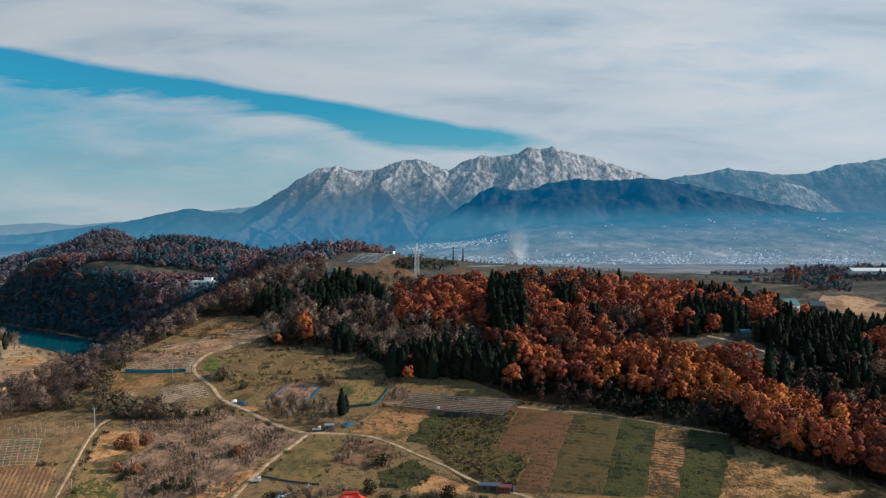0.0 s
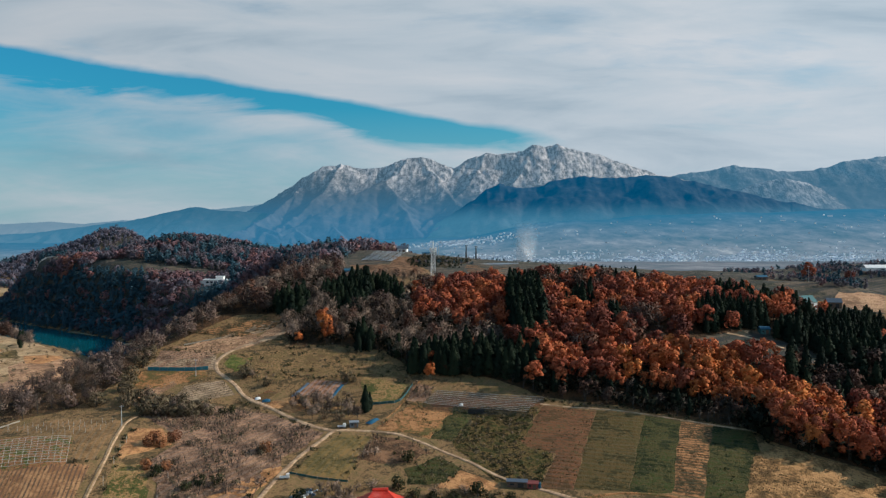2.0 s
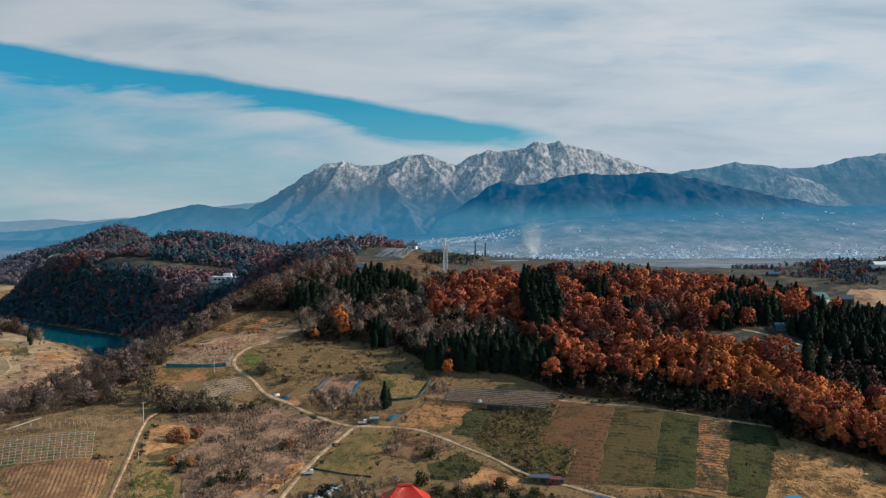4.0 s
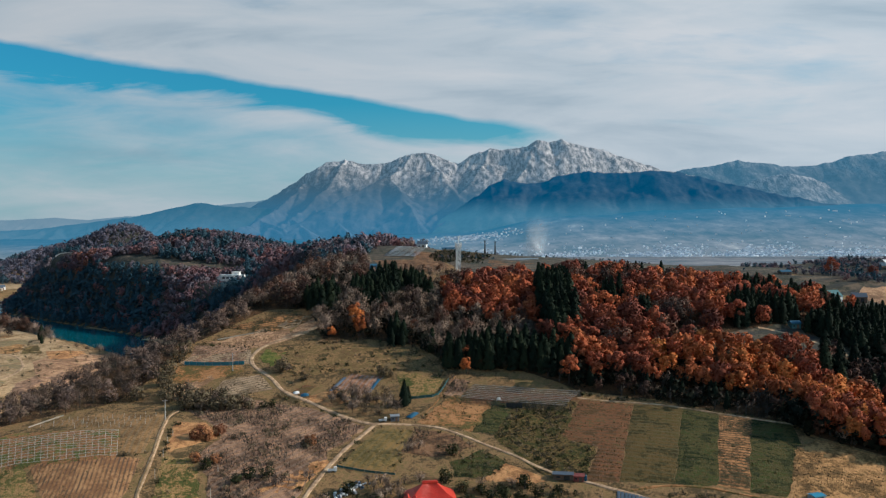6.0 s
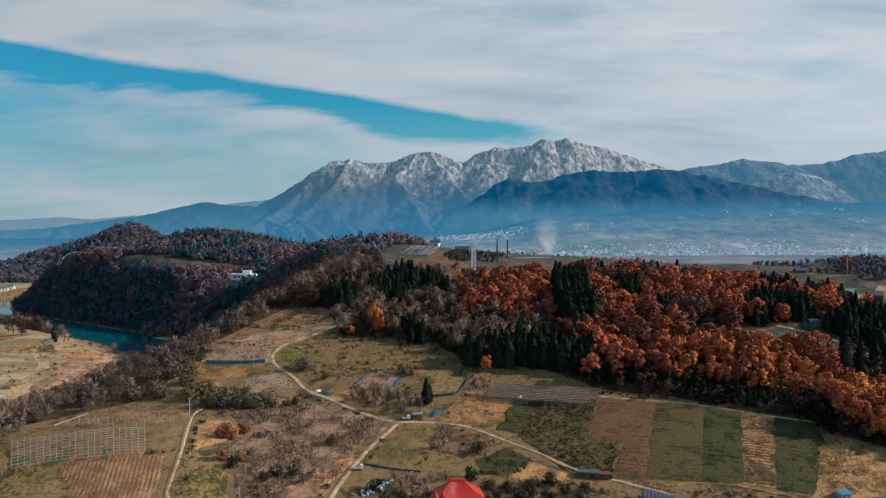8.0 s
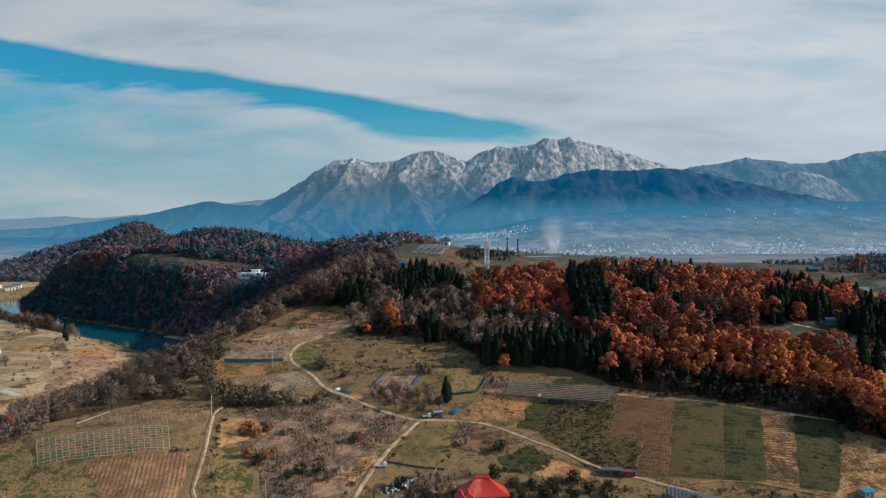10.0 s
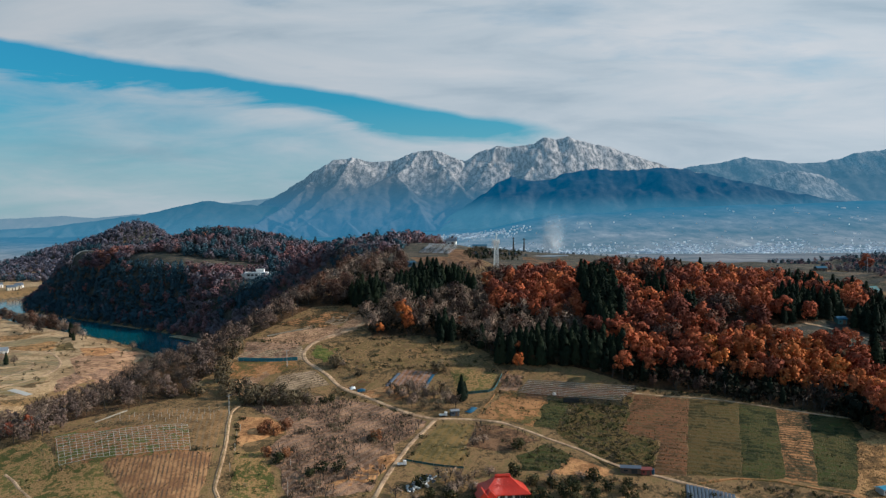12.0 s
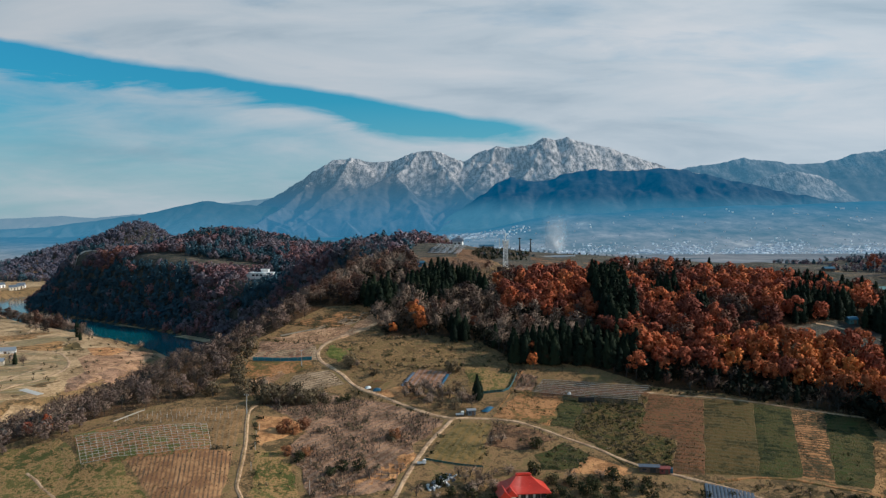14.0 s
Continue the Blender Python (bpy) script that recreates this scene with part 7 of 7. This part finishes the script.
def crop_rows():
    """Rows of dry stalks standing in the fields."""
    rng = np.random.default_rng(17)
    polys = {name: poly for name, label, poly, mat in FIELDS}
    mat = leaves("dry_stalks", [(0.1, 0.07, 0.035), (0.19, 0.125, 0.065), (0.3, 0.2, 0.115)], 0.95)
    for name, gap, turn, tall, fill, label in (
            ("stubble_field", 2.0, -17, 0.35, 0.6, "rows of pale cut stalks"), ("red_soil_field", 2.7, -17, 0.5, 0.45, "rows of dry vines on short stakes"),
            ("red_orchard", 3.0, -20, 0.5, 0.35, "rows of pruned orchard whips"),
            ("ploughed_field", 2.3, 75, 0.3, 0.5, "rows of clods and straw"), ("upper_terrace", 2.2, 30, 0.5, 0.6, "rows of dry stalks on the terrace"),
            ("lower_terrace", 2.2, 20, 0.5, 0.5, "rows of dry stalks on the terrace"),
            ("grey_plot", 1.8, 60, 0.5, 0.7, "rows of grey dry stalks"), ("blue_edged_field", 2.4, 0, 0.4, 0.5, "rows of dry stalks"), ("straw_field", 1.6, -30, 0.4, 0.5, "windrows of pale straw")):
        poly = np.array(polys[name])
        c, s = math.cos(radians(turn)), math.sin(radians(turn))
        mid = poly.mean(0)
        u, v = np.meshgrid(np.arange(-45, 45, 0.45), np.arange(-45, 45, gap))
        u, v = u + rng.uniform(-0.2, 0.2, u.shape), v + rng.normal(0, 0.1, v.shape)
        x, y = (mid[0] + u * c - v * s).ravel(), (mid[1] + u * s + v * c).ravel()
        keep = inside(polys[name], x, y) & (rng.uniform(0, 1, len(x)) < fill) & (fbm(x / 8, y / 8, 3, 95) > -0.35)
        x, y = x[keep], y[keep]
        z = height(x, y) + 0.12
        t, half, up = rng.uniform(0, math.pi, len(x)), rng.uniform(0.1, 0.26, len(x)), rng.uniform(0.5, 1.2, len(x)) * tall
        dx, dy = np.cos(t) * half, np.sin(t) * half
        pts = np.stack([np.stack([x - dx, y - dy, z], 1), np.stack([x + dx, y + dy, z], 1), np.stack([x + dx * 0.8, y + dy * 0.8, z + up], 1), np.stack([x - dx * 0.7, y - dy * 0.7, z + up * 0.8], 1)], 1).reshape(-1, 3)
        ob = new("crop_rows", raw_mesh("crop_rows", pts, np.arange(len(pts)).reshape(-1, 4), mat, False, np.repeat(rng.uniform(0, 1, len(x)), 4)))
        tagged(ob, label, "crop rows", kind="stuff")


def plateau_trees():
    """Loose clumps of trees and hedges on the plateau."""
    rng = np.random.default_rng(21)
    x, y = scatter((-40, 520), (500, 730), 6, rng)
    mood = fbm(x / 60, y / 40, 3, 99)
    keep = (mood > 0.55) & (x > 240) & (y > 585)
    keep |= (mood > 0.2) & (x > 20) & (x < 120) & (y > 690)
    keep |= (np.abs(y - 566 - 0.7 * (x + 32)) < 7) & (x > -32) & (x < 14)
    keep |= (np.abs(y - 722) < 5) & (x > 0) & (x < 160)
    keep |= inside([(228, 506), (222, 520), (232, 534), (262, 540), (266, 520), (252, 506)], x, y)
    keep |= (np.abs(y - 536 - 5 * np.sin(x / 9)) < 8) & (x > 176) & (x < 262) & (mood > -0.5)
    keep |= ((x - 278) / 30) ** 2 + ((y - 606) / 14) ** 2 < 1
    keep |= ((x - 345) / 30) ** 2 + ((y - 640) / 10) ** 2 < 1
    x, y, mood = x[keep], y[keep], mood[keep]
    kinds = np.where(rng.uniform(0, 1, len(x)) < 0.8, "bare", "russet").astype(object)
    low = (x < 200) & (y > 545)
    kinds[inside([(236, 506), (232, 524), (240, 534), (262, 538), (262, 520), (252, 506)], x, y) & (rng.uniform(0, 1, len(x)) < 0.7)] = "conifer"
    kinds[rng.uniform(0, 1, len(x)) < np.where(low, 0.7, 0.3)] = "conifer"
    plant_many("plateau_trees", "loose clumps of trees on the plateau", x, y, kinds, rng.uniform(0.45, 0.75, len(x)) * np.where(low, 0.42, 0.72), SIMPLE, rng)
    x, y = scatter((-40, 14), (534, 640), 3.4, rng)
    keep = inside([(-37, 574), (-26, 634), (12, 634), (2, 546), (-18, 538), (-33, 546)], x, y) & (fbm(x / 12, y / 12, 2, 98) > -0.5)
    x, y = x[keep], y[keep]
    kinds = np.where(rng.uniform(0, 1, len(x)) < 0.55, "bare", "conifer").astype(object)
    plant_many("plateau_scrub", "low olive scrub on the plateau mound", x, y, kinds, rng.uniform(0.12, 0.3, len(x)), {"bare": (SIMPLE["bare"][0], MAT_BUSH), "conifer": (SIMPLE["conifer"][0], MAT_PINE)}, rng, "scrub")
    plant_one("oak", (255, 521), 1.0, 0.8, LABELS["gold"], "oak trees by the far farm")


def hedgerows():
    """Clumps of dark weeds and brambles along field edges, verges and in the rough ground."""
    rng = np.random.default_rng(23)
    polys = {name: poly for name, label, poly, mat in FIELDS}
    sets = {"green": ([broadleaf(280 + i, 2.2, 4.2, 46, 0.42, 7, 0.1, False) for i in range(4)], MAT_HEDGE), "brown": ([broadleaf(290 + i, 2.4, 4.2, 46, 0.42, 7, 0.1, False) for i in range(4)], MAT_BUSH),
            "dead": ([bare(295 + i, 2.6, 4.0, 7, 60) for i in range(3)], MAT_TWIG)}
    xs, ys, ss = [], [], []
    for name, gap, rate, lo, hi in (("rough_field", 2.2, 0.8, 0.22, 0.55), ("hill_meadow", 3.2, 0.3, 0.25, 0.75), ("green_patch", 1.6, 0.75, 0.2, 0.4), ("weed_patch", 2.4, 0.25, 0.25, 0.5), ("brown_patch", 2.2, 0.4, 0.25, 0.5), ("grass_strip", 3.0, 0.22, 0.2, 0.5), ("left_meadow", 4.0, 0.12, 0.2, 0.45), ("green_wedge", 2.6, 0.25, 0.2, 0.35), ("dark_field", 3.0, 0.2, 0.15, 0.3)):
        poly = polys[name]
        x, y = scatter((min(p[0] for p in poly), max(p[0] for p in poly)), (min(p[1] for p in poly), max(p[1] for p in poly)), gap, rng)
        keep = inside(poly, x, y) & (rng.uniform(0, 1, len(x)) < rate * (1 + fbm(x / 10, y / 10, 2, 55)))
        xs.append(x[keep])
        ys.append(y[keep])
        ss.append(rng.uniform(lo, hi, keep.sum()))
    for points, rate in (([(-26, 352), (-24, 362), (-38, 382), (-62, 390), (-86, 388)], 0.9), ([(-16, 258), (-4, 261), (8, 260), (20, 256)], 1.1), ([(-60, 308), (-72, 317), (-84, 327), (-95, 335)], 0.6), ([(-36, 308), (-24, 333)], 0.35),
                         ([(-122, 270), (-128, 269), (-136, 266)], 0.8), ([(-127, 300), (-125, 284), (-121, 272)], 0.6), ([(40, 252), (60, 253), (80, 248), (100, 243)], 0.8), ([(50, 256), (58, 254), (64, 250), (56, 248)], 1.2), ([(72, 252), (84, 247), (96, 242)], 1.3), ([(26, 254), (32, 250), (28, 246)], 0.8), ([(-46, 357), (-62, 356), (-78, 357), (-92, 354)], 0.8), ([(-118, 384), (-132, 384), (-146, 389)], 0.7), ([(-112, 402), (-126, 404), (-140, 407)], 0.6),
                         ([(-50, 305), (-56, 288), (-61, 274)], 0.4), ([(-41, 303), (-41, 284), (-42, 268)], 0.35), ([(-75, 250), (-70, 268), (-62, 290)], 0.35), ([(32, 334), (62, 325), (84, 315), (108, 303)], 0.8), ([(-20, 335), (-16, 320), (-12, 302)], 0.3)):
        line = glide(points, 1.0)
        keep = rng.uniform(0, 1, len(line)) < rate
        line = line[keep] + rng.normal(0, 0.9, (keep.sum(), 2))
        xs.append(line[:, 0])
        ys.append(line[:, 1])
        ss.append(rng.uniform(0.2, 0.55, len(line)))
    x, y, scale = np.concatenate(xs), np.concatenate(ys), np.concatenate(ss)
    clear = np.ones(len(x), bool)
    for name, label, points, width in ROADS:
        for p in glide(points, 1.5):
            clear &= np.hypot(x - p[0], y - p[1]) > width * 0.5 + 0.7
    clear &= np.hypot(x + 28, y - 251) > 11
    x, y, scale = x[clear], y[clear], scale[clear]
    kinds = rng.choice(["green", "green", "brown", "dead"], len(x)).astype(object)
    plant_many("hedgerow", "weedy hedgerows and bramble clumps between the fields", x, y, kinds, scale, sets, rng, "hedge")


plateau_trees()
hedgerows()
undergrowth()
weeds()
crop_rows()
